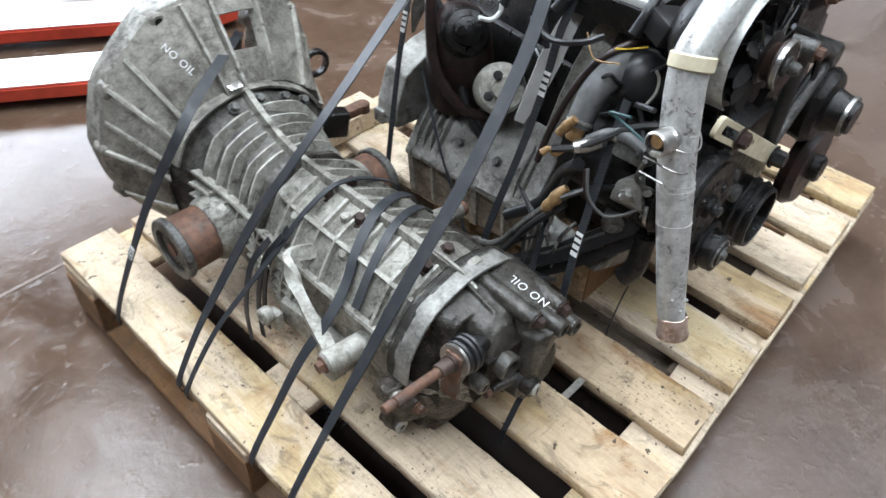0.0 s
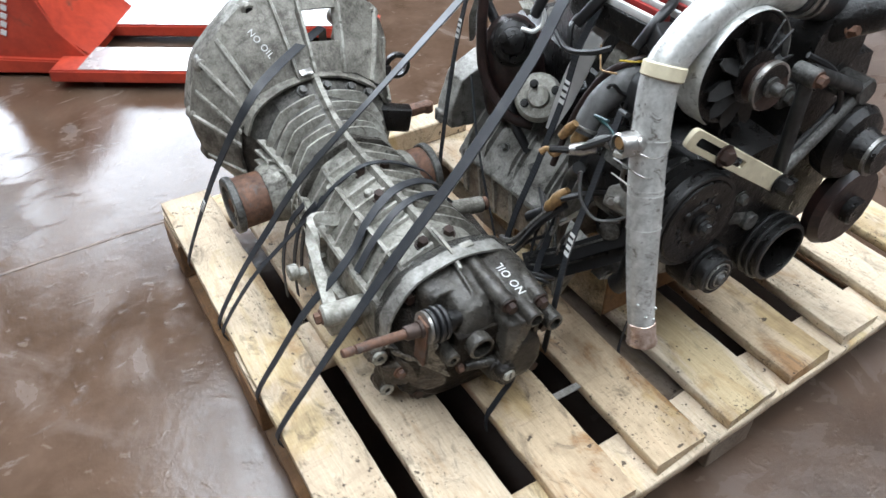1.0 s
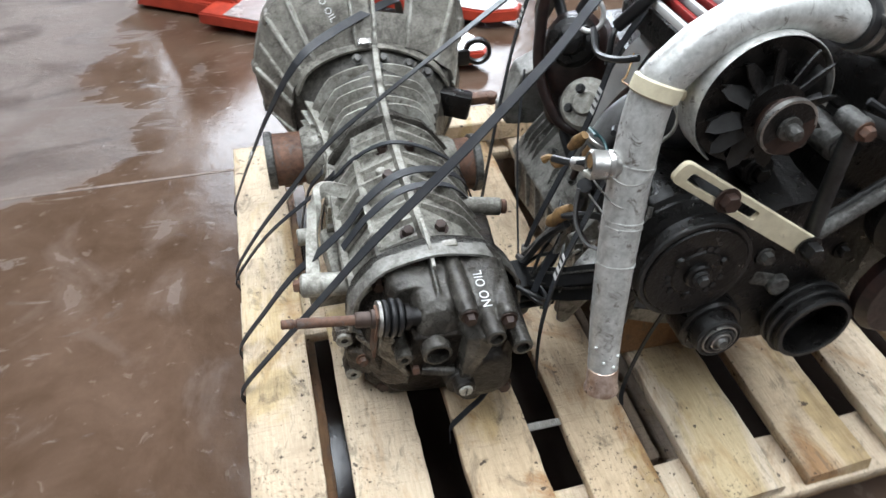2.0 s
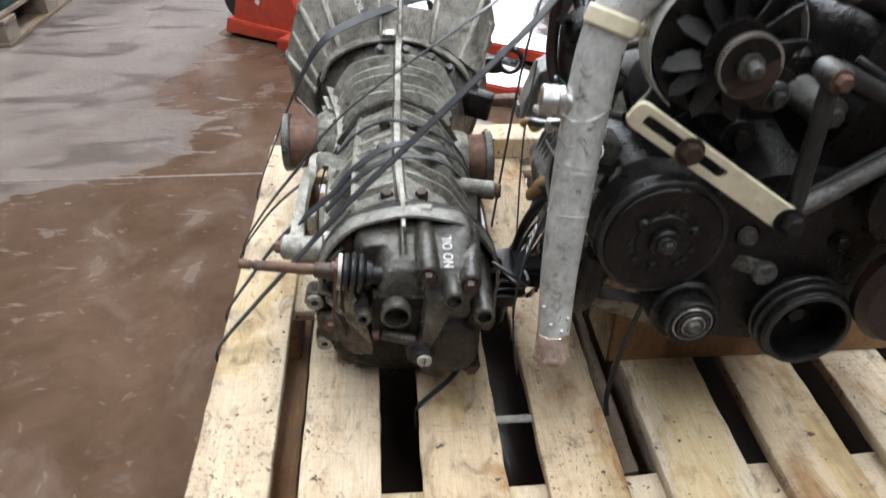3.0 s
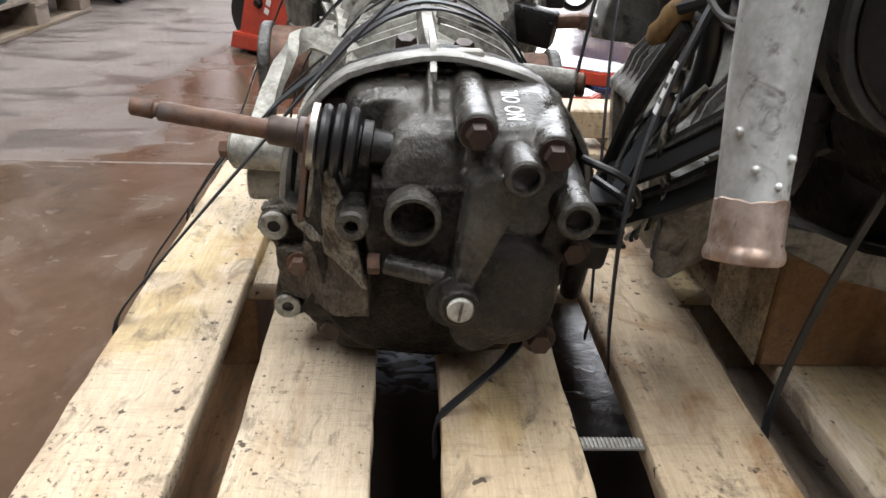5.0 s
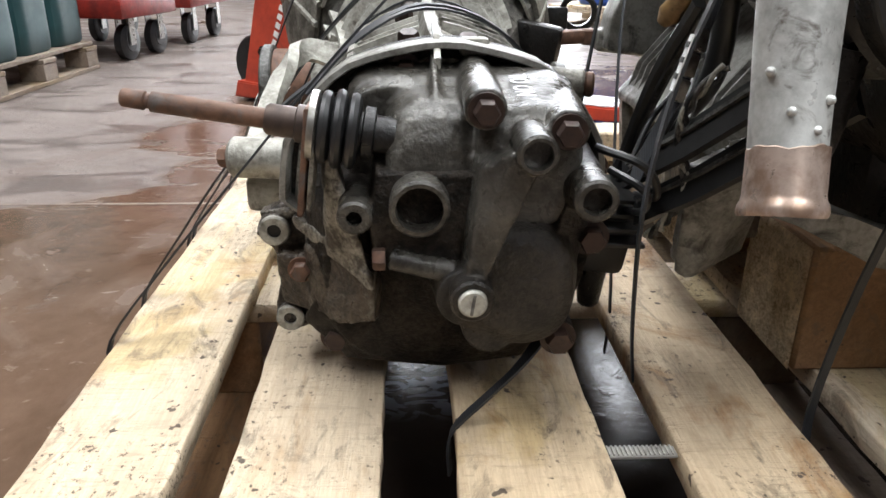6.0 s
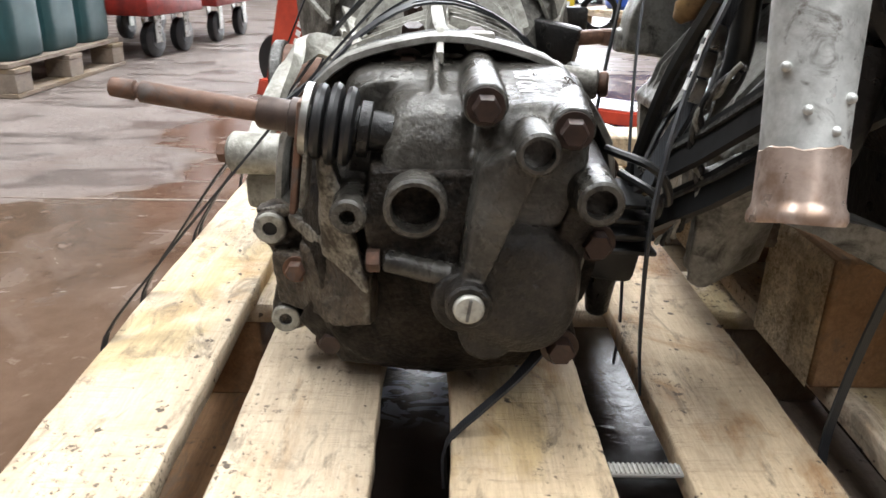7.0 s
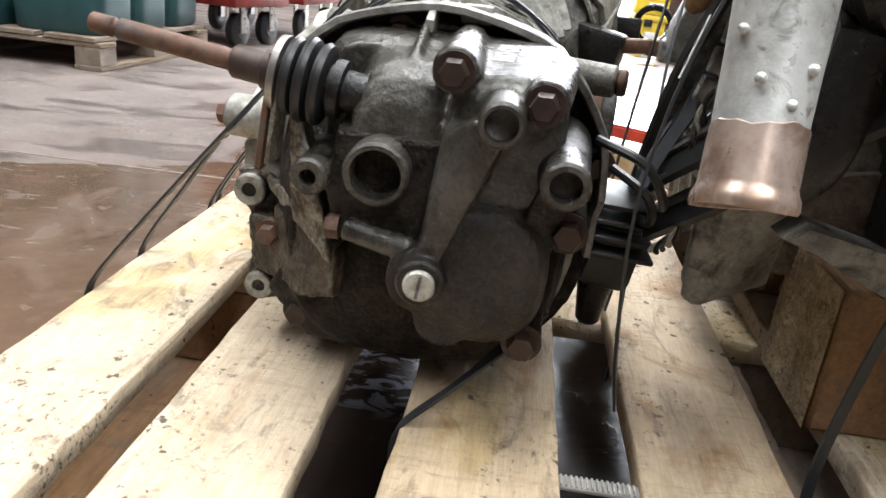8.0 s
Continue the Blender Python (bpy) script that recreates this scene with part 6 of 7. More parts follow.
for k in range(6):
    x, y = rng.uniform(0.46, 0.52), rng.uniform(0.2, 0.42)
    z = rng.uniform(0.40, 0.6)
    p = Vector((x, y, z))
    a = p + Vector((rng.uniform(-0.01, 0.05), rng.uniform(-0.07, 0.07), rng.uniform(-0.06, 0.06)))
    b = a + Vector((rng.uniform(0.0, 0.05), rng.uniform(-0.06, 0.06), rng.uniform(-0.05, 0.05)))
    piece("wire", RUBBER, lambda bm: hose(bm, [p, (p + a) / 2 + Vector((-0.012, 0, 0.012)), a, b], rng.uniform(0.0025, 0.005), 7, 6), label="black wiring")

# timber under the engine
for lo, hi, label in (((0.539, 0.262, TOP), (0.96, 0.36, 0.243), "brown wooden beam under the engine with a fibrous sawn end"), ((0.535, 0.5, TOP), (0.93, 0.59, 0.2), "brown wooden beam under the engine block")):
    beam = thing("wooden_beam", label, "beam")
    bm = B()
    span(bm, (lo[0] + 0.001, lo[1], lo[2]), hi, 0.003, 1)
    part("timber", bm, WOOD_DARK, beam)
    bm = B()
    n, q = 26, random.Random(3)
    grid = [[bm.verts.new((lo[0] - 0.0012 - (q.uniform(0, 0.003) if 0 < i < n and 0 < j < n else 0.0), lo[1] + 0.001 + (hi[1] - lo[1] - 0.002) * i / n, lo[2] + 0.001 + (hi[2] - lo[2] - 0.002) * j / n)) for j in range(n + 1)] for i in range(n + 1)]
    for i in range(n):
        for j in range(n):
            bm.faces.new((grid[i][j], grid[i + 1][j], grid[i + 1][j + 1], grid[i][j + 1]))
    bmesh.ops.solidify(bm, geom=bm.faces[:], thickness=-0.003)
    part("sawn_end", bm, WOOD_END, beam, "pale fibrous end grain", 20)
bm = B()
span(bm, (0.42, 0.86, TOP), (0.66, 0.93, TOP + 0.045), 0.003, 1)
solo("loose_board", bm, WOOD, "loose pale board lying on the pallet", "board")


# pale casting plate low on the flank, and more of the grey engine front below the pulleys
def flank(bm):
    """Cast flank low on the engine: an upright rib plate that widens into the case."""
    hull(bm, [(0.434, 0.272, 0.304), (0.446, 0.25, 0.304), (0.438, 0.29, 0.224), (0.45, 0.27, 0.214), (0.5, 0.32, 0.314), (0.5, 0.3, 0.224), (0.49, 0.25, 0.314)])
    hull(bm, [(0.432, 0.262, 0.299), (0.442, 0.258, 0.299), (0.436, 0.272, 0.219), (0.446, 0.268, 0.214), (0.445, 0.29, 0.299), (0.452, 0.3, 0.219)])
    hull(bm, [(0.45, 0.25, 0.33), (0.5, 0.23, 0.335), (0.45, 0.262, 0.296), (0.51, 0.262, 0.296)])


bm = B()
flank(bm)
cast("flank_casting", bm, ENGINE_ALU, engine, "grey cast plate low on the engine", 0.0022, 4, 0.0008, 0.012)


piece("front_cover", BLACK_METAL, lambda bm: hull(bm, [(0.66, 0.135, 0.31), (0.8, 0.135, 0.33), (0.84, 0.14, 0.45), (0.82, 0.14, 0.58), (0.7, 0.13, 0.6), (0.64, 0.13, 0.5), (0.66, 0.3, 0.28), (0.86, 0.3, 0.3), (0.86, 0.3, 0.6), (0.64, 0.3, 0.6)]), label="black front cover behind the pulleys")

piece("idler_housing", BLACK_METAL, lambda bm: ring(bm, (ix, 0.1, iz), (ix, 0.14, iz), 0.038, 0.029, 40, 0.003), idler, "grimy housing round the idler")

# twisted pair of grey leads hanging down beside the gearbox nose
LEAD = [(0.439, 0.24, 0.376), (0.423, 0.25, 0.351), (0.421, 0.255, 0.328), (0.431, 0.26, 0.299), (0.432, 0.262, 0.282), (0.422, 0.268, 0.259), (0.414, 0.275, 0.249)]
line = bend(LEAD, 10)
for k in range(3):
    turn = [q + Vector((math.cos(i * 0.55 + k * 2.1), 0.6 * math.sin(i * 0.3), math.sin(i * 0.55 + k * 2.1))) * 0.0026 for i, q in enumerate(line)]
    piece("wire", (GREY_METAL, ALU_LIGHT, RUBBER)[k], lambda bm: hose(bm, turn, 0.0019, 7, 1), label="twisted grey lead")
for k in range(4):
    piece("lead", GREY_METAL if k % 2 else RUBBER, lambda bm: hose(bm, [(0.455 + 0.004 * k, 0.35, 0.37 - 0.006 * k), (0.435, 0.31 - 0.01 * k, 0.352 - 0.006 * k), (0.415, 0.3 - 0.012 * k, 0.33 - 0.008 * k), (0.4, 0.29, 0.3 - 0.004 * k)], 0.0022, 7, 7), label="thin wiring")


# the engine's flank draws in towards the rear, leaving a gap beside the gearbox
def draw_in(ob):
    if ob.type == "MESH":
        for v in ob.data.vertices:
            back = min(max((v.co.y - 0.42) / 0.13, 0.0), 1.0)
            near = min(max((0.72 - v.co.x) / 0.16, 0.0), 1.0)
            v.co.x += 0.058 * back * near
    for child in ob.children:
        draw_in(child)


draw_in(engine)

# ---- the engine's flank ----
# stained upright wall in bays, with a plain cast slope above it
bm = B()
hull(bm, [(0.494, 0.335, 0.222), (0.484, 0.595, 0.2), (0.494, 0.335, 0.29), (0.482, 0.595, 0.29), (0.572, 0.335, 0.222), (0.572, 0.615, 0.2), (0.572, 0.335, 0.305), (0.572, 0.615, 0.305)])
wall_side = part("block_wall", bm, STAINED_ALU, engine, "oil-stained wall of the block")
for y, w in ((0.341, 0.009), (0.39, 0.006), (0.446, 0.011), (0.497, 0.006), (0.538, 0.006), (0.581, 0.012)):
    x = 0.494 - (y - 0.335) * 0.042
    piece("upright", ENGINE_ALU, lambda bm: hull(bm, [(x - 0.011, y, 0.294), (x - 0.011, y + w, 0.294), (x - 0.003, y, 0.212), (x - 0.003, y + w, 0.212), (x + 0.02, y - 0.002, 0.294), (x + 0.02, y + w + 0.002, 0.294), (x + 0.02, y - 0.002, 0.206), (x + 0.02, y + w + 0.002, 0.206)]), wall_side)
bm = B()
hull(bm, [(0.482, 0.345, 0.298), (0.47, 0.595, 0.298), (0.48, 0.345, 0.29), (0.469, 0.595, 0.29), (0.562, 0.345, 0.4), (0.562, 0.615, 0.4), (0.592, 0.345, 0.29), (0.592, 0.615, 0.29)])
slope = cast("head_slope", bm, ENGINE_ALU, engine, "plain grey cast slope of the cylinder head", 0.0024, 2, 0.0009, 0.012)
for y in (0.367, 0.379, 0.452, 0.465, 0.532, 0.547, 0.562, 0.577):
    x = 0.481 - (y - 0.345) * 0.045
    piece("web", ENGINE_ALU, lambda bm: hull(bm, [(x + 0.004, y, 0.296), (x + 0.004, y + 0.0028, 0.296), (x + 0.016, y + 0.004, 0.332), (x + 0.016, y + 0.0068, 0.332), (x + 0.056, y + 0.006, 0.38), (x + 0.056, y + 0.0088, 0.38), (x + 0.06, y, 0.34)]), slope)
piece("ledge", ENGINE_ALU, lambda bm: hull(bm, [(0.479, 0.35, 0.303), (0.474, 0.445, 0.303), (0.487, 0.35, 0.312), (0.482, 0.445, 0.312), (0.484, 0.35, 0.296), (0.48, 0.445, 0.296)]), slope, "worn bright edge")
for y in (0.432, 0.505, 0.545):
    piece("bolt", GREY_METAL, lambda bm: hexbolt(bm, (0.51 - (y - 0.415) * 0.04, y, 0.337), (-0.8, 0, 0.6), 0.0065, 0.007), slope)
# end flange towards the gearbox
bm = B()
hull(bm, [(0.456, 0.6, 0.34), (0.6, 0.6, 0.325), (0.458, 0.6, 0.375), (0.478, 0.6, 0.425), (0.53, 0.6, 0.448), (0.6, 0.6, 0.46), (0.456, 0.645, 0.34), (0.6, 0.645, 0.325), (0.458, 0.645, 0.375), (0.478, 0.645, 0.43), (0.53, 0.645, 0.455), (0.6, 0.645, 0.465)])
hull(bm, [(0.452, 0.628, 0.336), (0.6, 0.628, 0.32), (0.452, 0.65, 0.336), (0.6, 0.65, 0.32), (0.453, 0.628, 0.36), (0.453, 0.65, 0.36), (0.6, 0.65, 0.35)])
cast("end_flange", bm, ENGINE_ALU, engine, "heavy grey flange towards the gearbox", 0.0022, 3, 0.001, 0.012)
# maroon drum with a black cap, a pale rag of gasket beside it
drum = piece("filler_drum", MAROON, lambda bm: lathe(bm, (0.556, 0.555, 0.38), (0.53, 0.545, 0.54), [(0, 0.05), (0.06, 0.053), (0.1, 0.05), (0.135, 0.044), (0.155, 0.03), (0.162, 0.012)], 32), label="dark maroon drum")
piece("drum_cap", BLACK_METAL, lambda bm: lathe(bm, (0.53, 0.535, 0.505), (0.498, 0.492, 0.535), [(0, 0.036), (0.02, 0.037), (0.026, 0.032), (0.034, 0.031), (0.04, 0.022), (0.052, 0.02), (0.056, 0.014)], 28), drum, "oily black cap")
for k in range(3):
    a = radians(120 * k + 30)
    piece("cap_lug", BLACK_METAL, lambda bm: rod(bm, (0.512 + 0.024 * math.cos(a), 0.51, 0.523 + 0.024 * math.sin(a)), (0.5 + 0.027 * math.cos(a), 0.49, 0.53 + 0.027 * math.sin(a)), 0.0065, seg=12), drum)
piece("gasket_rag", ALU_LIGHT, lambda bm: hull(bm, [(0.492, 0.59, 0.565), (0.515, 0.6, 0.575), (0.53, 0.585, 0.57), (0.488, 0.6, 0.535), (0.494, 0.605, 0.49), (0.502, 0.607, 0.488), (0.505, 0.602, 0.54)]), drum, "pale torn gasket")
piece("gasket_rag", ALU_LIGHT, lambda bm: hull(bm, [(0.52, 0.505, 0.575), (0.54, 0.5, 0.568), (0.545, 0.515, 0.578), (0.52, 0.515, 0.582), (0.53, 0.505, 0.56)]), drum, "pale torn gasket")
piece("lead_loop", WHITE_PAINT, lambda bm: hose(bm, [(0.507, 0.487, 0.553), (0.522, 0.477, 0.549), (0.535, 0.472, 0.56), (0.536, 0.476, 0.58), (0.524, 0.484, 0.594), (0.51, 0.493, 0.597)], 0.0034, 9, 8), label="pale pink looped lead")
piece("black_lead", MAROON, lambda bm: hose(bm, [(0.49, 0.56, 0.6), (0.483, 0.555, 0.53), (0.482, 0.54, 0.46), (0.5, 0.5, 0.405), (0.53, 0.47, 0.39)], 0.0085, 12, 7), label="dark hanging hose")
# pale round canister with a bolted face
can = piece("pale_canister", ALU_LIGHT, lambda bm: lathe(bm, (0.545, 0.475, 0.43), (0.506, 0.433, 0.468), [(0, 0.036), (0.03, 0.038), (0.05, 0.037), (0.056, 0.032), (0.058, 0.018), (0.066, 0.015)], 30), label="pale mottled round canister")
for k in range(4):
    a = radians(90 * k + 25)
    piece("bolt", DARK_METAL, lambda bm: hexbolt(bm, (0.514 + 0.022 * math.cos(a), 0.438 - 0.012 * math.cos(a), 0.462 + 0.024 * math.sin(a)), (-0.6, -0.65, 0.5), 0.005, 0.005), can)
# smooth pale panels behind the strap
for x, y, w in ((0.52, 0.372, 0.026), (0.535, 0.325, 0.03)):
    piece("pale_shield", WHITE_PAINT if w < 0.03 else ALU_LIGHT, lambda bm: ribbon(bm, [(x - 0.012, y + 0.028, 0.428), (x - 0.006, y + 0.012, 0.48), (x + 0.002, y, 0.53), (x + 0.018, y - 0.008, 0.575), (x + 0.045, y - 0.01, 0.6)], [w * 0.55, w, w * 1.15, w, w * 0.7], 0.006, [(0.55, -0.8, 0.1)] * 5, 6), label="smooth pale heat shield")
# thermostat housing beside the pipe, its hose stub, clip and wires
bm = B()
hull(bm, [(0.436, 0.196, 0.474), (0.45, 0.17, 0.487), (0.442, 0.158, 0.446), (0.462, 0.154, 0.424), (0.47, 0.196, 0.42), (0.434, 0.2, 0.446), (0.475, 0.176, 0.485)])
hull(bm, [(0.43, 0.19, 0.462), (0.434, 0.17, 0.466), (0.432, 0.186, 0.448), (0.445, 0.166, 0.445), (0.455, 0.19, 0.47)])
house = cast("thermostat_housing", bm, ENGINE_ALU, engine, "lumpy grey thermostat housing", 0.0018, 3, 0.0008, 0.01)
for at in ((0.433, 0.184, 0.461), (0.45, 0.161, 0.47), (0.458, 0.156, 0.436)):
    piece("bolt", STEEL, lambda bm: hexbolt(bm, at, (-0.7, -0.7, 0.3), 0.0048, 0.006), house)
piece("hose_stub", GREY_RUBBER, lambda bm: hose(bm, [(0.447, 0.25, 0.5), (0.447, 0.225, 0.521), (0.444, 0.198, 0.53), (0.44, 0.17, 0.526)], [0.007, 0.0075, 0.008, 0.007], 14, 7), house, "grey bent tube")
piece("hose_clip", STEEL, lambda bm: ring(bm, (0.4458, 0.214, 0.5255), (0.4451, 0.208, 0.5275), 0.0092, 0.0075, 24, 0.0008), house)
piece("wire", GREY_RUBBER, lambda bm: hose(bm, [(0.416, 0.226, 0.486), (0.412, 0.215, 0.452), (0.42, 0.195, 0.43), (0.436, 0.175, 0.434), (0.446, 0.158, 0.45)], 0.0022, 7, 8), house, "grey looped wire")
piece("wire", MAROON, lambda bm: hose(bm, [(0.42, 0.232, 0.48), (0.418, 0.222, 0.446), (0.428, 0.2, 0.422), (0.445, 0.172, 0.428)], 0.0018, 7, 8), house, "purple-brown wire")
piece("spring_clip", STEEL, lambda bm: hose(bm, [(0.441, 0.152, 0.457), (0.436, 0.149, 0.446), (0.441, 0.15, 0.433), (0.449, 0.15, 0.425)], 0.0026, 8, 7), house, "bright spring clip")
# grey elbow that runs into a round rubber boot
elbow = piece("elbow_hose", GREY_RUBBER, lambda bm: hose(bm, [(0.453, 0.272, 0.505), (0.463, 0.273, 0.522), (0.48, 0.272, 0.545), (0.505, 0.266, 0.562), (0.535, 0.26, 0.565)], [0.0155, 0.0165, 0.0178, 0.019, 0.02], 24, 8), label="grey rubber elbow hose with a steel clip")
piece("clip", STEEL, lambda bm: ring(bm, (0.4555, 0.2722, 0.509), (0.458, 0.2725, 0.5135), 0.0178, 0.0155, 30, 0.001), elbow)
piece("spigot", COPPER, lambda bm: lathe(bm, (0.445, 0.271, 0.49), (0.454, 0.272, 0.507), [(0, 0.009), (0.006, 0.0115), (0.012, 0.0105), (0.019, 0.012)], 12), elbow, "ochre taped spigot")
piece("boot", RUBBER, lambda bm: lathe(bm, (0.545, 0.262, 0.545), (0.512, 0.214, 0.566), [(0, 0.034), (0.012, 0.0385), (0.022, 0.0385), (0.026, 0.034), (0.032, 0.0345), (0.046, 0.033), (0.055, 0.026), (0.06, 0.012)], 36), elbow, "round black rubber boot")
piece("wire", ALU_LIGHT, lambda bm: hose(bm, [(0.503, 0.212, 0.588), (0.507, 0.208, 0.577), (0.505, 0.207, 0.56), (0.497, 0.212, 0.545)], 0.002, 7, 7), elbow, "pale wire")
piece("vacuum_hose", MAROON, lambda bm: hose(bm, [(0.455, 0.325, 0.425), (0.466, 0.318, 0.475), (0.476, 0.303, 0.53), (0.498, 0.285, 0.575), (0.535, 0.26, 0.595), (0.57, 0.24, 0.6)], 0.0048, 10, 8), label="brown vacuum hose")
piece("relay_box", BLACK_PLASTIC, lambda bm: (box(bm, (0.535, 0.222, 0.628), (0.062, 0.045, 0.03), pose(0, 0, 0, 12, 14, -20), 0.004), box(bm, (0.528, 0.196, 0.62), (0.03, 0.012, 0.018), pose(0, 0, 0, 12, 14, -20), 0.002)), label="black relay box")
piece("wire", YELLOW, lambda bm: hose(bm, [(0.488, 0.262, 0.602), (0.5, 0.25, 0.602), (0.515, 0.235, 0.605)], 0.0012, 7, 6), label="yellow wire")
engine.location = (0.009, 0.012, -0.004)

# ---- tie-down straps ----
STRAP_GROUP = "straps tying the load down"


def strap(label, points, across, width=0.024, tags=(), steps=4):
    """A webbing strap; tags: (share along, length) of the sewn pale labels on it."""
    ob = thing("ratchet_strap", label, "strap", group=STRAP_GROUP)
    width = width * 0.78 if isinstance(width, (int, float)) else [w * (0.72 if w > 0.016 else 0.9) for w in width]
    bm = B()
    ribbon(bm, points, width, 0.0018, across, steps)
    part("webbing", bm, STRAP, ob)
    line = bend(points, 12)
    taper, width = width, (width if isinstance(width, (int, float)) else max(width))
    for share, size, side in tags:
        i = int(share * (len(line) - 2))
        p, q = line[i], line[i + 1]
        d = (q - p).normalized()
        a = Vector(across[0] if isinstance(across, list) else across)
        if isinstance(across, list):
            s = share * (len(across) - 1)
            k = min(int(s), len(across) - 2)
            a = Vector(across[k]).lerp(Vector(across[k + 1]), s - k)
        a = (a - d * a.dot(d)).normalized()
        n = d.cross(a) * side
        m = Matrix((d, a, n)).transposed().to_4x4()
        if not isinstance(taper, (int, float)):
            width = float(np.interp(share * (len(taper) - 1), range(len(taper)), taper))
        bm = B()
        box(bm, p + n * 0.0016, (size, width * 0.94, 0.0008), m)
        tag = part("sewn_label", bm, WHITE_PAINT, ob, "white sewn label with dark bars")
        for j in (-0.32, -0.05, 0.24):
            bm = B()
            box(bm, p + d * size * j + n * 0.0023, (size * 0.1, width * 0.9, 0.0006), m)
            part("label_bar", bm, BLACK_PLASTIC, tag)
    return ob


strap("dark grey webbing strap over the bell housing", [(0.0045, 0.76, 0.115), (0.004, 0.75, 0.1425), (0.03, 0.745, 0.205), (0.085, 0.72, 0.33), (0.143, 0.69, 0.438), (0.20, 0.715, 0.47), (0.31, 0.785, 0.485), (0.335, 0.83, 0.45), (0.36, 0.9, 0.3), (0.40, 0.93, 0.15)],
      [(0, 1, 0), (0, 1, 0), (0, 1, 0), (-0.1, 1, 0.05), (-0.3, 0.7, 0.2), (-0.4, 0.4, 0.3), (-0.4, 0.4, 0.3), (-0.6, 0.1, 0.3), (-1, 0, 0), (-1, 0, 0)], [0.011, 0.011, 0.012, 0.016, 0.02, 0.02, 0.018, 0.015, 0.012, 0.012], ((0.28, 0.02, 1),))
strap("dark grey webbing strap over gearbox and engine", [(0.0045, 0.577, 0.115), (0.003, 0.577, 0.143), (0.05, 0.577, 0.215), (0.105, 0.573, 0.285), (0.168, 0.565, 0.365), (0.25, 0.56, 0.436), (0.438, 0.576, 0.563), (0.56, 0.585, 0.65)],
      [(0, 1, 0), (0, 1, 0), (0, 1, 0), (0, 1, 0), (0.1, 1, -0.1), (0.2, 1, -0.2), (0.1, 1, -0.1), (0, 1, 0)], [0.011, 0.011, 0.012, 0.016, 0.024, 0.026, 0.025, 0.025], ((0.45, 0.03, -1), (0.87, 0.04, -1)))
strap("dark grey webbing strap beside the drive flange", [(0.0045, 0.556, 0.115), (0.003, 0.556, 0.143), (0.06, 0.548, 0.225), (0.125, 0.535, 0.29), case_at(0.525, 150, 0.01), case_at(0.515, 122, 0.009), case_at(0.508, 92, 0.0125), case_at(0.5, 58, 0.012), case_at(0.495, 24, 0.012), (0.385, 0.49, 0.15)],
      [(0, 1, 0)] * 10, 0.01)
for dx, y, dz in ((0.124, 0.552, 0.0), (0.14, 0.545, 0.0), (0.155, 0.552, 0.0)):
    strap("hanging end of a dark webbing strap", [(dx + 0.035, y - 0.02, 0.345), (dx + 0.012, y, 0.3), (dx - 0.006, y + 0.004, 0.23), (dx - 0.01, y + 0.002, 0.16)], [(0, 1, 0)] * 4, 0.012)
strap("dark grey webbing strap across the ribbed case", [(0.0045, 0.403, 0.112), (0.003, 0.403, 0.143), (0.045, 0.4, 0.205), (0.093, 0.397, 0.27), (0.14, 0.392, 0.317), case_at(0.4, 142, 0.011), case_at(0.412, 122, 0.009), case_at(0.43, 92, 0.0125), case_at(0.45, 57, 0.013), case_at(0.465, 22, 0.012), (0.395, 0.48, 0.145)],
      [(0, 1, 0), (0, 1, 0), (0, 1, 0), (0, 1, 0), (0, 1, 0.1), (-0.2, 1, 0), (-0.3, 1, 0), (-0.3, 1, 0), (-0.2, 1, 0.2), (0, 1, 0), (0, 1, 0)], [0.011, 0.011, 0.012, 0.018, 0.02, 0.018, 0.018, 0.016, 0.014, 0.012, 0.012], ((0.3, 0.032, -1),))
strap("second turn of webbing strap across the ribbed case", [case_at(0.37, 150, 0.012), case_at(0.38, 122, 0.009), case_at(0.396, 92, 0.0125), case_at(0.415, 57, 0.013), case_at(0.425, 24, 0.012)],
      [(-0.2, 1, 0)] * 5, 0.015)
strap("long dark grey webbing strap up to the engine", [(0.0045, 0.321, 0.112), (0.003, 0.321, 0.143), (0.06, 0.321, 0.215), (0.13, 0.321, 0.296), (0.2, 0.322, 0.376), (0.314, 0.326, 0.49), (0.42, 0.345, 0.59), (0.5, 0.37, 0.665), (0.6, 0.39, 0.668)],
      [(0, 1, 0)] * 9, [0.011, 0.011, 0.012, 0.016, 0.024, 0.026, 0.025, 0.025, 0.025], ((0.6, 0.038, -1),))
strap("dark webbing strap down the engine's flank", [(0.56, 0.36, 0.66), (0.51, 0.36, 0.585), (0.49, 0.362, 0.50), (0.462, 0.37, 0.4), (0.435, 0.385, 0.29), (0.416, 0.395, 0.15)],
      [(0, 1, 0)] * 6, 0.014, ((0.38, 0.034, -1),))
strap("dark webbing strap down behind the pipe", [(0.47, 0.23, 0.56), (0.44, 0.228, 0.46), (0.408, 0.222, 0.372), (0.395, 0.22, 0.29), (0.402, 0.235, 0.2), (0.412, 0.25, 0.145)],
      [(0.2, 1, 0)] * 6, 0.015, ((0.4, 0.034, -1),))
strap("thin dark strap down to the pallet board", [(0.5, 0.6, 0.62), (0.468, 0.6, 0.5), (0.448, 0.604, 0.36), (0.425, 0.61, 0.143)], [(0, 1, 0)] * 4, 0.012, ((0.3, 0.03, -1),))
strap("thin black cord beside the gearbox nose", [(0.47, 0.56, 0.46), (0.447, 0.5, 0.367), (0.432, 0.42, 0.24), (0.4245, 0.365, 0.14), (0.4225, 0.362, 0.1)], [(0, 1, 0)] * 5, 0.005)
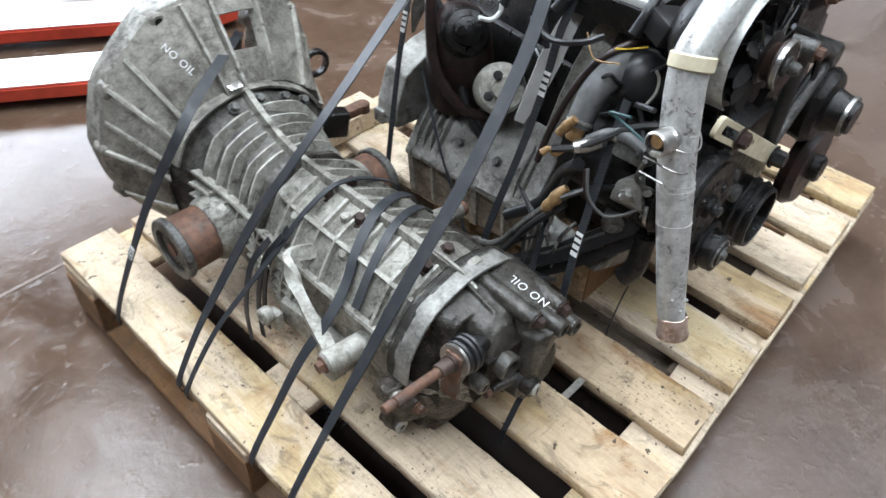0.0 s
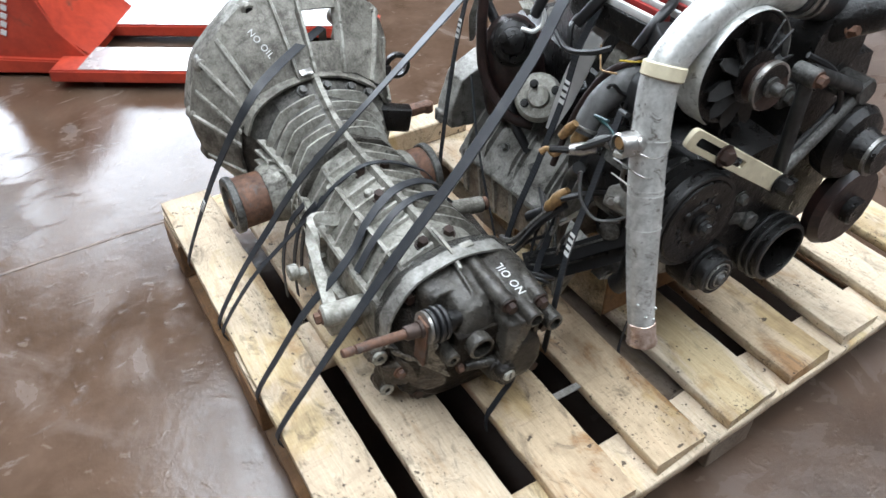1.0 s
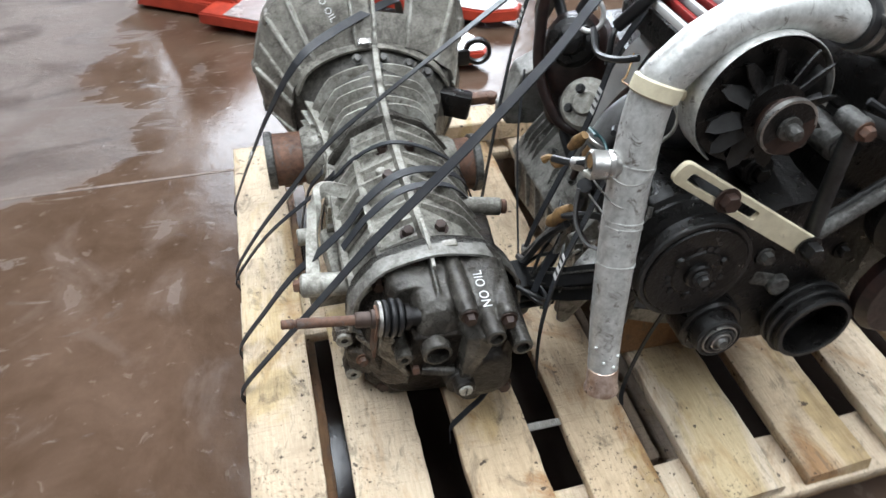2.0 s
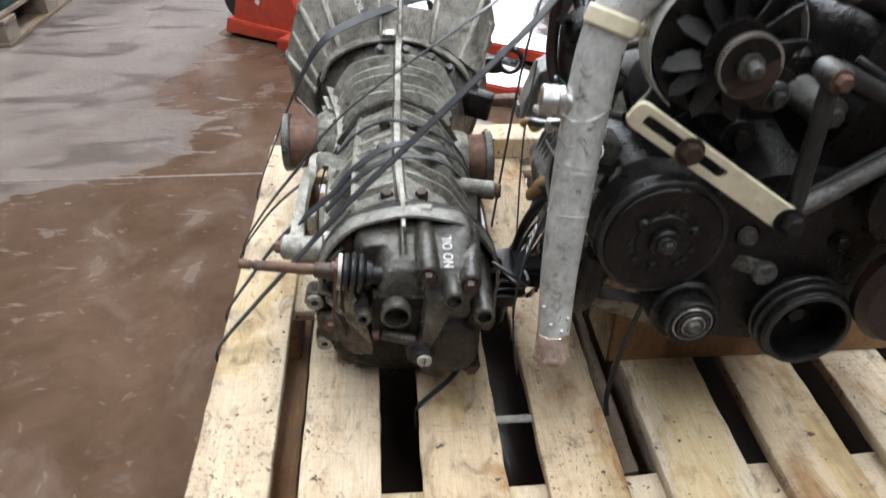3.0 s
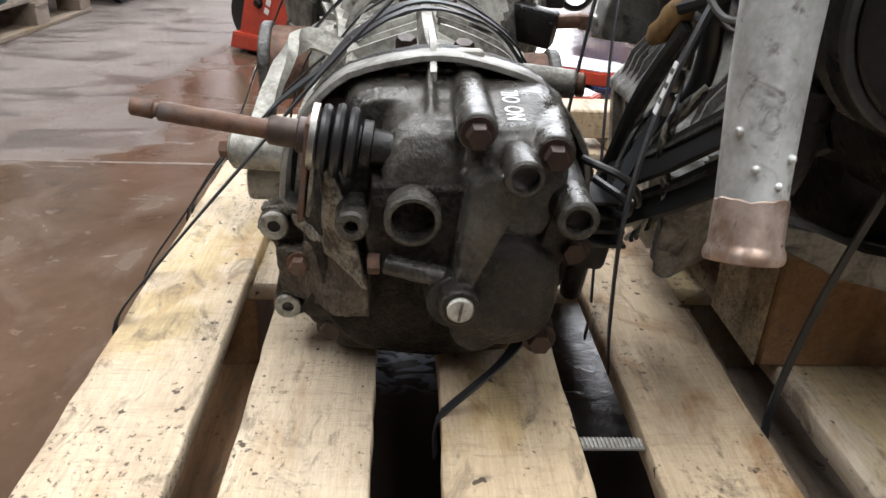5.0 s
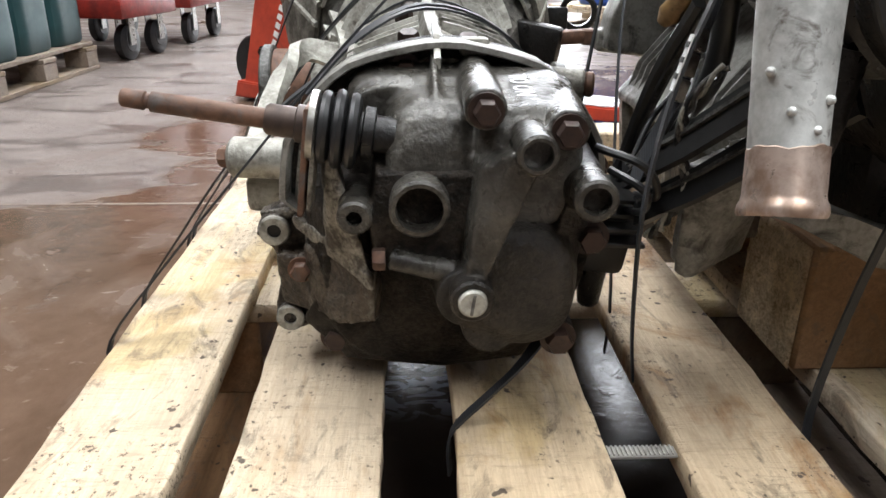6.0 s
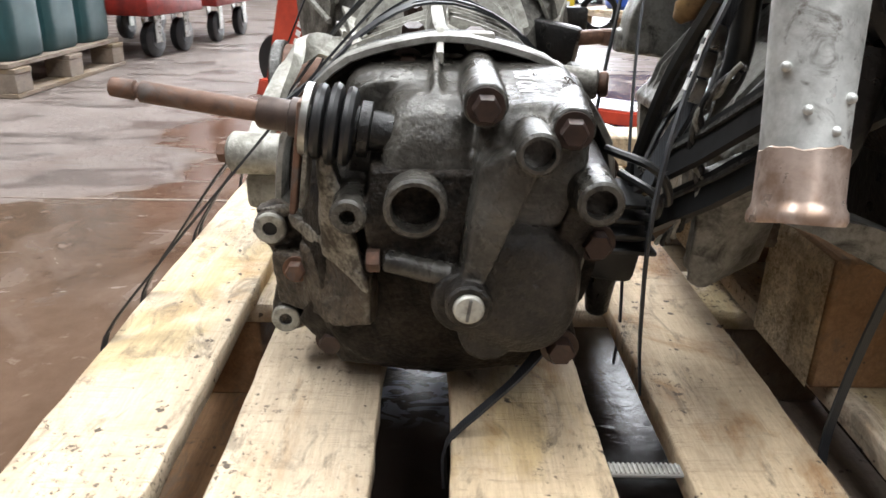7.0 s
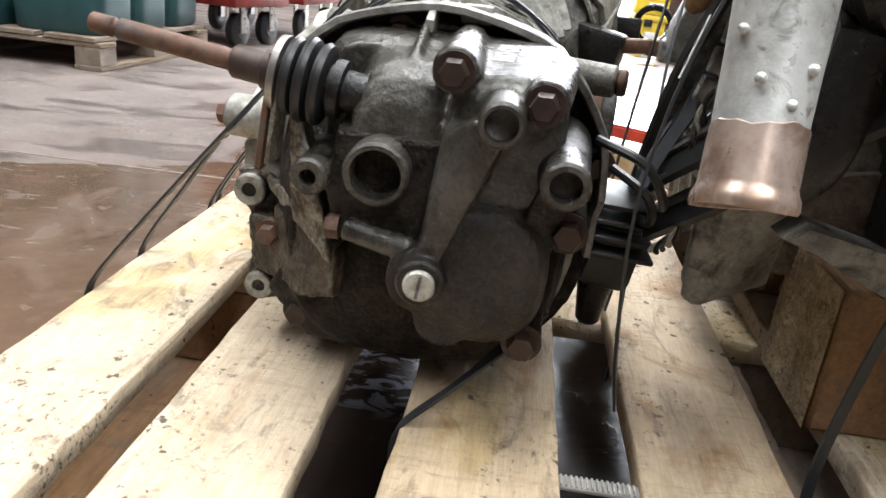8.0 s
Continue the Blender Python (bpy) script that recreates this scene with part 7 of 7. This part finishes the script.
strap("dark webbing strap under the gearbox nose", [(0.356, 0.25, 0.205), (0.322, 0.208, 0.185), (0.299, 0.203, 0.162), (0.279, 0.2, 0.1425), (0.2722, 0.2, 0.128), (0.2732, 0.2, 0.1)], [(0.25, 1, 0.3)] * 6, 0.0105)
strap("black strap from the engine over the board edge", [(0.545, 0.17, 0.37), (0.53, 0.19, 0.25), (0.523, 0.2, 0.15), (0.53, 0.203, 0.1), (0.545, 0.21, 0.06)], [(1, 0.2, 0)] * 5, 0.0085)
strap("dark webbing with a steel buckle by the engine", [(0.47, 0.27, 0.5), (0.452, 0.28, 0.43), (0.433, 0.288, 0.352), (0.415, 0.285, 0.31), (0.405, 0.28, 0.285)], [(0.7, -0.5, 0)] * 5, 0.011)
bm = B()
for k, (x, y, z) in enumerate(((0.4325, 0.284, 0.352), (0.4365, 0.2825, 0.369), (0.4405, 0.281, 0.386))):
    box(bm, (x, y, z), (0.011, 0.005, 0.016), pose(0, 0, 0, 8 - 8 * k, 14, 25), 0.0018)
solo("strap_buckle", bm, STEEL, "bright steel buckle on a dark strap", "buckle")
strip = thing("ribbed_strip", "pale grey ribbed plastic strip wedged between two pallet boards", "strip")
bm = B()
span(bm, (0.3725, 0.168, 0.1335), (0.4205, 0.179, 0.1365), 0.0008, 1)
part("band", bm, WALL_MAT, strip)
for k in range(15):
    bm = B()
    span(bm, (0.3745 + 0.003 * k, 0.1685, 0.1362), (0.3759 + 0.003 * k, 0.1785, 0.1378), 0.0004, 1)
    part("ridge", bm, ALU_LIGHT, strip)

# ---- pallet truck ----
truck = thing("pallet_truck", "red hand pallet truck parked with empty forks on the wet floor", "pallet truck")
TM = Matrix.Translation((-0.125, 1.995, 0)) @ pose(0, 0, 0, 0, 0, -33)
SIDE = TM @ Matrix(((1, 0, 0, 0), (0, 0, -1, 0), (0, 1, 0, 0), (0, 0, 0, 1)))


def tpiece(name, mat, build, parent=None, label=""):
    bm = B()
    build(bm)
    return part(name, bm, mat, parent or truck, label)


tpiece("chassis", RED, lambda bm: prism(bm, [(-0.15, 0.02), (0.15, 0.02), (0.2, 0.06), (0.12, 0.13), (0.06, 0.36), (0.0, 0.42), (-0.06, 0.34)], SIDE, -0.34, 0.02, 0.008), label="scuffed red chassis")
tpiece("skirt", RED, lambda bm: prism(bm, [(-0.165, 0.012), (0.17, 0.012), (0.17, 0.05), (-0.15, 0.06)], SIDE, -0.36, 0.036, 0.004))
tpiece("lettering_band", WHITE_PAINT, lambda bm: [box(bm, TM @ Vector((-0.02 + 0.009 * k, -0.0225, 0.13 + 0.024 * k)), (0.016, 0.002, 0.016), TM.to_3x3().to_4x4() @ pose(0, 0, 0, 0, -64, 0)) for k in range(7)], label="white lettering shown as plain bars")
tpiece("bolt", BLACK_METAL, lambda bm: hexbolt(bm, TM @ Vector((-0.05, -0.0205, 0.15)), TM.to_3x3() @ Vector((0, -1, 0)), 0.012, 0.01))
# whitish colour for the reflected sheen on the red forks' tops
FORK_TOP = surface("fork_top_sheen", (0.55, 0.55, 0.54), (0.35, 0.33, 0.32), (0.3, 0.05, 0.03), (0.18, 0.32), 0.3, 30, 5, 0.1, 0.0005, (0.62, 0.75))
for y0, y1, long in ((-0.11, 0.04, 0.99), (0.19, 0.34, 1.0)):
    fork = tpiece("fork", RED, lambda bm: prism(bm, [(0.12, y0), (long - 0.08, y0), (long, y0 + 0.05), (long, y1 - 0.05), (long - 0.08, y1), (0.12, y1)], TM, 0.024, 0.06, 0.004), label="red fork with a white sheen painted on its top")
    tpiece("fork_top", FORK_TOP, lambda bm: prism(bm, [(0.2, y0 + 0.006), (long - 0.085, y0 + 0.006), (long - 0.01, y0 + 0.055), (long - 0.01, y1 - 0.055), (long - 0.085, y1 - 0.006), (0.2, y1 - 0.006)], TM, 0.058, 0.0625), fork)
    tpiece("roller", BLACK_PLASTIC, lambda bm: rod(bm, TM @ Vector((long - 0.16, y0 + 0.03, 0.022)), TM @ Vector((long - 0.16, y1 - 0.03, 0.022)), 0.022, seg=24), fork)
for y in (0.08, 0.18):
    tpiece("steer_wheel", RUBBER, lambda bm: rod(bm, TM @ Vector((-0.18, y, 0.09)), TM @ Vector((-0.18, y + 0.05, 0.09)), 0.09, seg=32, chamfer=0.006))
tpiece("pump", BLACK_METAL, lambda bm: rod(bm, TM @ Vector((-0.16, 0.155, 0.12)), TM @ Vector((-0.16, 0.155, 0.5)), 0.05, seg=24))
tpiece("tiller", RED, lambda bm: hose(bm, [TM @ Vector(p) for p in ((-0.16, 0.155, 0.45), (-0.26, 0.155, 0.8), (-0.34, 0.155, 1.15))], 0.02, 12))


# ---- drums and trolleys further back ----
def small_pallet(x, y, turn, long, deep, label, mat, tall=0.1275):
    ob = thing("pallet", label, "pallet", (x, y, 0), "pallets under goods in store")
    m = Matrix.Translation((x, y, 0)) @ pose(0, 0, 0, 0, 0, turn)
    r = m.to_3x3().to_4x4()
    for k in range(5):
        bm = B()
        box(bm, m @ Vector((-deep / 2 + deep * (k + 0.5) / 5, 0, 0.118)), (deep / 5 - 0.03, long, 0.018), r, 0.002, 1)
        part("plank", bm, mat, ob)
    for v in (-1, 0, 1):
        bm = B()
        box(bm, m @ Vector((0, v * (long / 2 - 0.045), 0.0985)), (deep, 0.085, 0.018), r, 0.002, 1)
        part("cross_plank", bm, mat, ob)
        for u in (-1, 0, 1):
            bm = B()
            box(bm, m @ Vector((u * (deep / 2 - 0.045), v * (long / 2 - 0.045), 0.054)), (0.085, 0.085, 0.07), r, 0.002, 1)
            part("block", bm, mat, ob)
    for u in (-1, 0, 1):
        bm = B()
        box(bm, m @ Vector((u * (deep / 2 - 0.045), 0, 0.01)), (0.09, long, 0.018), r, 0.002, 1)
        part("runner", bm, mat, ob)
    for p in ob.children:
        for v in p.data.vertices:
            v.co.z *= tall / 0.1275
    return ob


small_pallet(-1.43, 2.34, -3, 0.7, 1.0, "grey wooden pallet under teal drums, darkened for shade", WOOD_GREY, 0.1)


def boxy_drum(x, y, turn, w, d, h, z0):
    ob = thing("plastic_drum", "tall teal plastic drum standing on a pallet", "drum", (x, y, z0), "teal drums on the pallet")
    m = Matrix.Translation((x, y, z0)) @ pose(0, 0, 0, 0, 0, turn)

    bm = B()
    rows = []
    for z, k in ((0.0, 0.93), (0.012, 0.985), (h * 0.12, 1.0), (h * 0.5, 0.985), (h * 0.88, 1.0), (h * 0.96, 0.94), (h, 0.7)):
        row = []
        for i in range(40):
            a = 2 * math.pi * i / 40
            c, s = math.cos(a), math.sin(a)
            q = (abs(c) ** 7 + abs(s) ** 7) ** (-1 / 7)
            row.append(bm.verts.new(m @ Vector((w / 2 * c * q * k, d / 2 * s * q * k, z))))
        rows.append(row)
    for a, b in zip(rows, rows[1:]):
        for i in range(40):
            bm.faces.new((a[i], a[(i + 1) % 40], b[(i + 1) % 40], b[i]))
    bm.faces.new(rows[0][::-1])
    bm.faces.new(rows[-1])
    part("body", bm, TEAL, ob)
    bm = B()
    rod(bm, m @ Vector((0, 0, h - 0.002)), m @ Vector((0, 0, h + 0.03)), 0.05, seg=24, chamfer=0.004)
    part("cap", bm, BLACK_PLASTIC, ob)
    return ob


for dy, x in ((2.105, -1.11), (2.33, -1.105), (2.56, -1.095)):
    boxy_drum(x, dy, -3, 0.3, 0.205, 0.62, 0.1)
    boxy_drum(x - 0.33, dy - 0.02, -3, 0.3, 0.205, 0.62, 0.1)
boxy_drum(-1.79, 2.07, -3, 0.25, 0.205, 0.62, 0.1)


def trolley(x, y, turn, long, label):
    ob = thing("trolley", label, "trolley", (x, y, 0), "red trolleys standing in a row")
    m = Matrix.Translation((x, y, 0)) @ pose(0, 0, 0, 0, 0, turn)
    r = m.to_3x3().to_4x4()
    bm = B()
    box(bm, m @ Vector((0, 0, 0.2)), (0.55, long, 0.07), r, 0.008)
    deck = part("deck", bm, DARK_RED, ob)
    bm = B()
    box(bm, m @ Vector((0, 0, 0.52)), (0.53, long - 0.02, 0.56), r, 0.012)
    part("bin", bm, DARK_RED, ob)
    for u in (-1, 1):
        for v in (-1, 1):
            c = m @ Vector((u * 0.22, v * (long / 2 - 0.1), 0.07))
            out = m.to_3x3() @ Vector((1, 0, 0))
            bm = B()
            lathe(bm, c - out * 0.02, c + out * 0.02, [(0, 0.058), (0.006, 0.069), (0.034, 0.069), (0.04, 0.058)], 32)
            wheel = part("castor_wheel", bm, RUBBER, ob, "black rubber castor")
            bm = B()
            rod(bm, c - out * 0.022, c + out * 0.022, 0.038, seg=24, chamfer=0.003)
            part("hub", bm, BLACK_PLASTIC, wheel)
            bm = B()
            for s in (-1, 1):
                box(bm, c + out * 0.028 * s + Vector((0, 0, 0.045)), (0.004, 0.04, 0.11), r)
            box(bm, c + Vector((0, 0, 0.099)), (0.062, 0.06, 0.006), r)
            part("fork", bm, STEEL, ob)
    return ob


trolley(-1.07, 3.03, -12, 0.42, "red steel trolley on black castors")
trolley(-0.985, 3.62, -6, 0.52, "red steel trolley on black rubber castors")

small_pallet(1.68, 4.46, -40, 1.0, 0.8, "pale pallet carrying blue barrels", WOOD)
for x, y in ((1.46, 4.37), (1.83, 4.22), (1.86, 4.71)):
    ob = thing("barrel", "blue plastic barrel standing on a pallet", "barrel", (x, y, 0.1275), "blue barrels on the pallet")
    bm = B()
    lathe(bm, (x, y, 0.1275), (x, y, 1.0), [(0, 0.19), (0.02, 0.21), (0.25, 0.215), (0.27, 0.225), (0.29, 0.215), (0.57, 0.215), (0.59, 0.225), (0.61, 0.215), (0.84, 0.21), (0.87, 0.19)], 36)
    part("body", bm, BLUE, ob)
    bm = B()
    ring(bm, (x, y, 0.975), (x, y, 1.005), 0.205, 0.19, 36)
    part("rim", bm, BLACK_PLASTIC, ob)
for z, k in ((0.0, 0), (0.205, 1)):
    ob = thing("storage_box", "yellow plastic storage box " + ("stacked on another" if k else "standing on the floor"), "box", (1.17, 5.72, z), "stacked yellow boxes")
    bm = B()
    span(bm, (1.05, 5.62, z), (1.29, 5.82, z + 0.16), 0.012)
    part("body", bm, YELLOW, ob)
    bm = B()
    span(bm, (1.04, 5.61, z + 0.157), (1.30, 5.83, z + 0.2), 0.01)
    part("lid", bm, YELLOW, ob)
    bm = B()
    box(bm, (1.16, 5.612, z + 0.15), (0.06, 0.014, 0.05), None, 0.004)
    part("latch", bm, BLACK_PLASTIC, ob)
    bm = B()
    box(bm, (1.2, 5.618, z + 0.06), (0.1, 0.008, 0.05), None, 0.001)
    part("label_plate", bm, WHITE_PAINT, ob)
for x, y, w2, h in ((1.6, 6.9, 0.3, 0.5), (1.98, 7.0, 0.35, 0.62), (0.8, 7.6, 0.4, 0.55), (0.36, 7.6, 0.36, 0.5)):
    ob = thing("steel_crate", "dark red steel crate standing far back on the floor", "crate", (x, y, 0), "dark crates far back")
    bm = B()
    span(bm, (x - w2 / 2, y - 0.15, 0.03), (x + w2 / 2, y + 0.15, h), 0.01)
    part("body", bm, DULL_RUST, ob)
    for u in (-1, 1):
        bm = B()
        span(bm, (x + u * w2 * 0.36 - 0.03, y - 0.15, 0), (x + u * w2 * 0.36 + 0.03, y + 0.15, 0.032), 0.003)
        part("foot", bm, BLACK_METAL, ob)
    for v in (0.3, 0.62):
        bm = B()
        span(bm, (x - w2 / 2 - 0.006, y - 0.158, h * v), (x + w2 / 2 + 0.006, y - 0.148, h * v + 0.03), 0.002)
        part("band", bm, RED_PLASTIC, ob)
ob = thing("cabinet", "grey steel cabinet standing against the far side", "cabinet", (-0.5, 6.8, 0))
bm = B()
span(bm, (-0.95, 6.6, 0.02), (-0.15, 7.1, 1.5), 0.01)
part("body", bm, ALU_LIGHT, ob)
for x0, x1 in ((-0.94, -0.555), (-0.545, -0.16)):
    bm = B()
    span(bm, (x0, 6.585, 0.06), (x1, 6.6, 1.48), 0.004)
    door = part("door", bm, ALU_LIGHT, ob)
    bm = B()
    span(bm, (x1 - 0.05 if x0 < -0.75 else x0 + 0.03, 6.572, 0.75), (x1 - 0.03 if x0 < -0.75 else x0 + 0.05, 6.585, 0.87), 0.003)
    part("handle", bm, BLACK_PLASTIC, door)
for x in (-0.9, -0.2):
    bm = B()
    span(bm, (x - 0.03, 6.62, 0), (x + 0.03, 7.08, 0.021))
    part("foot", bm, BLACK_METAL, ob)
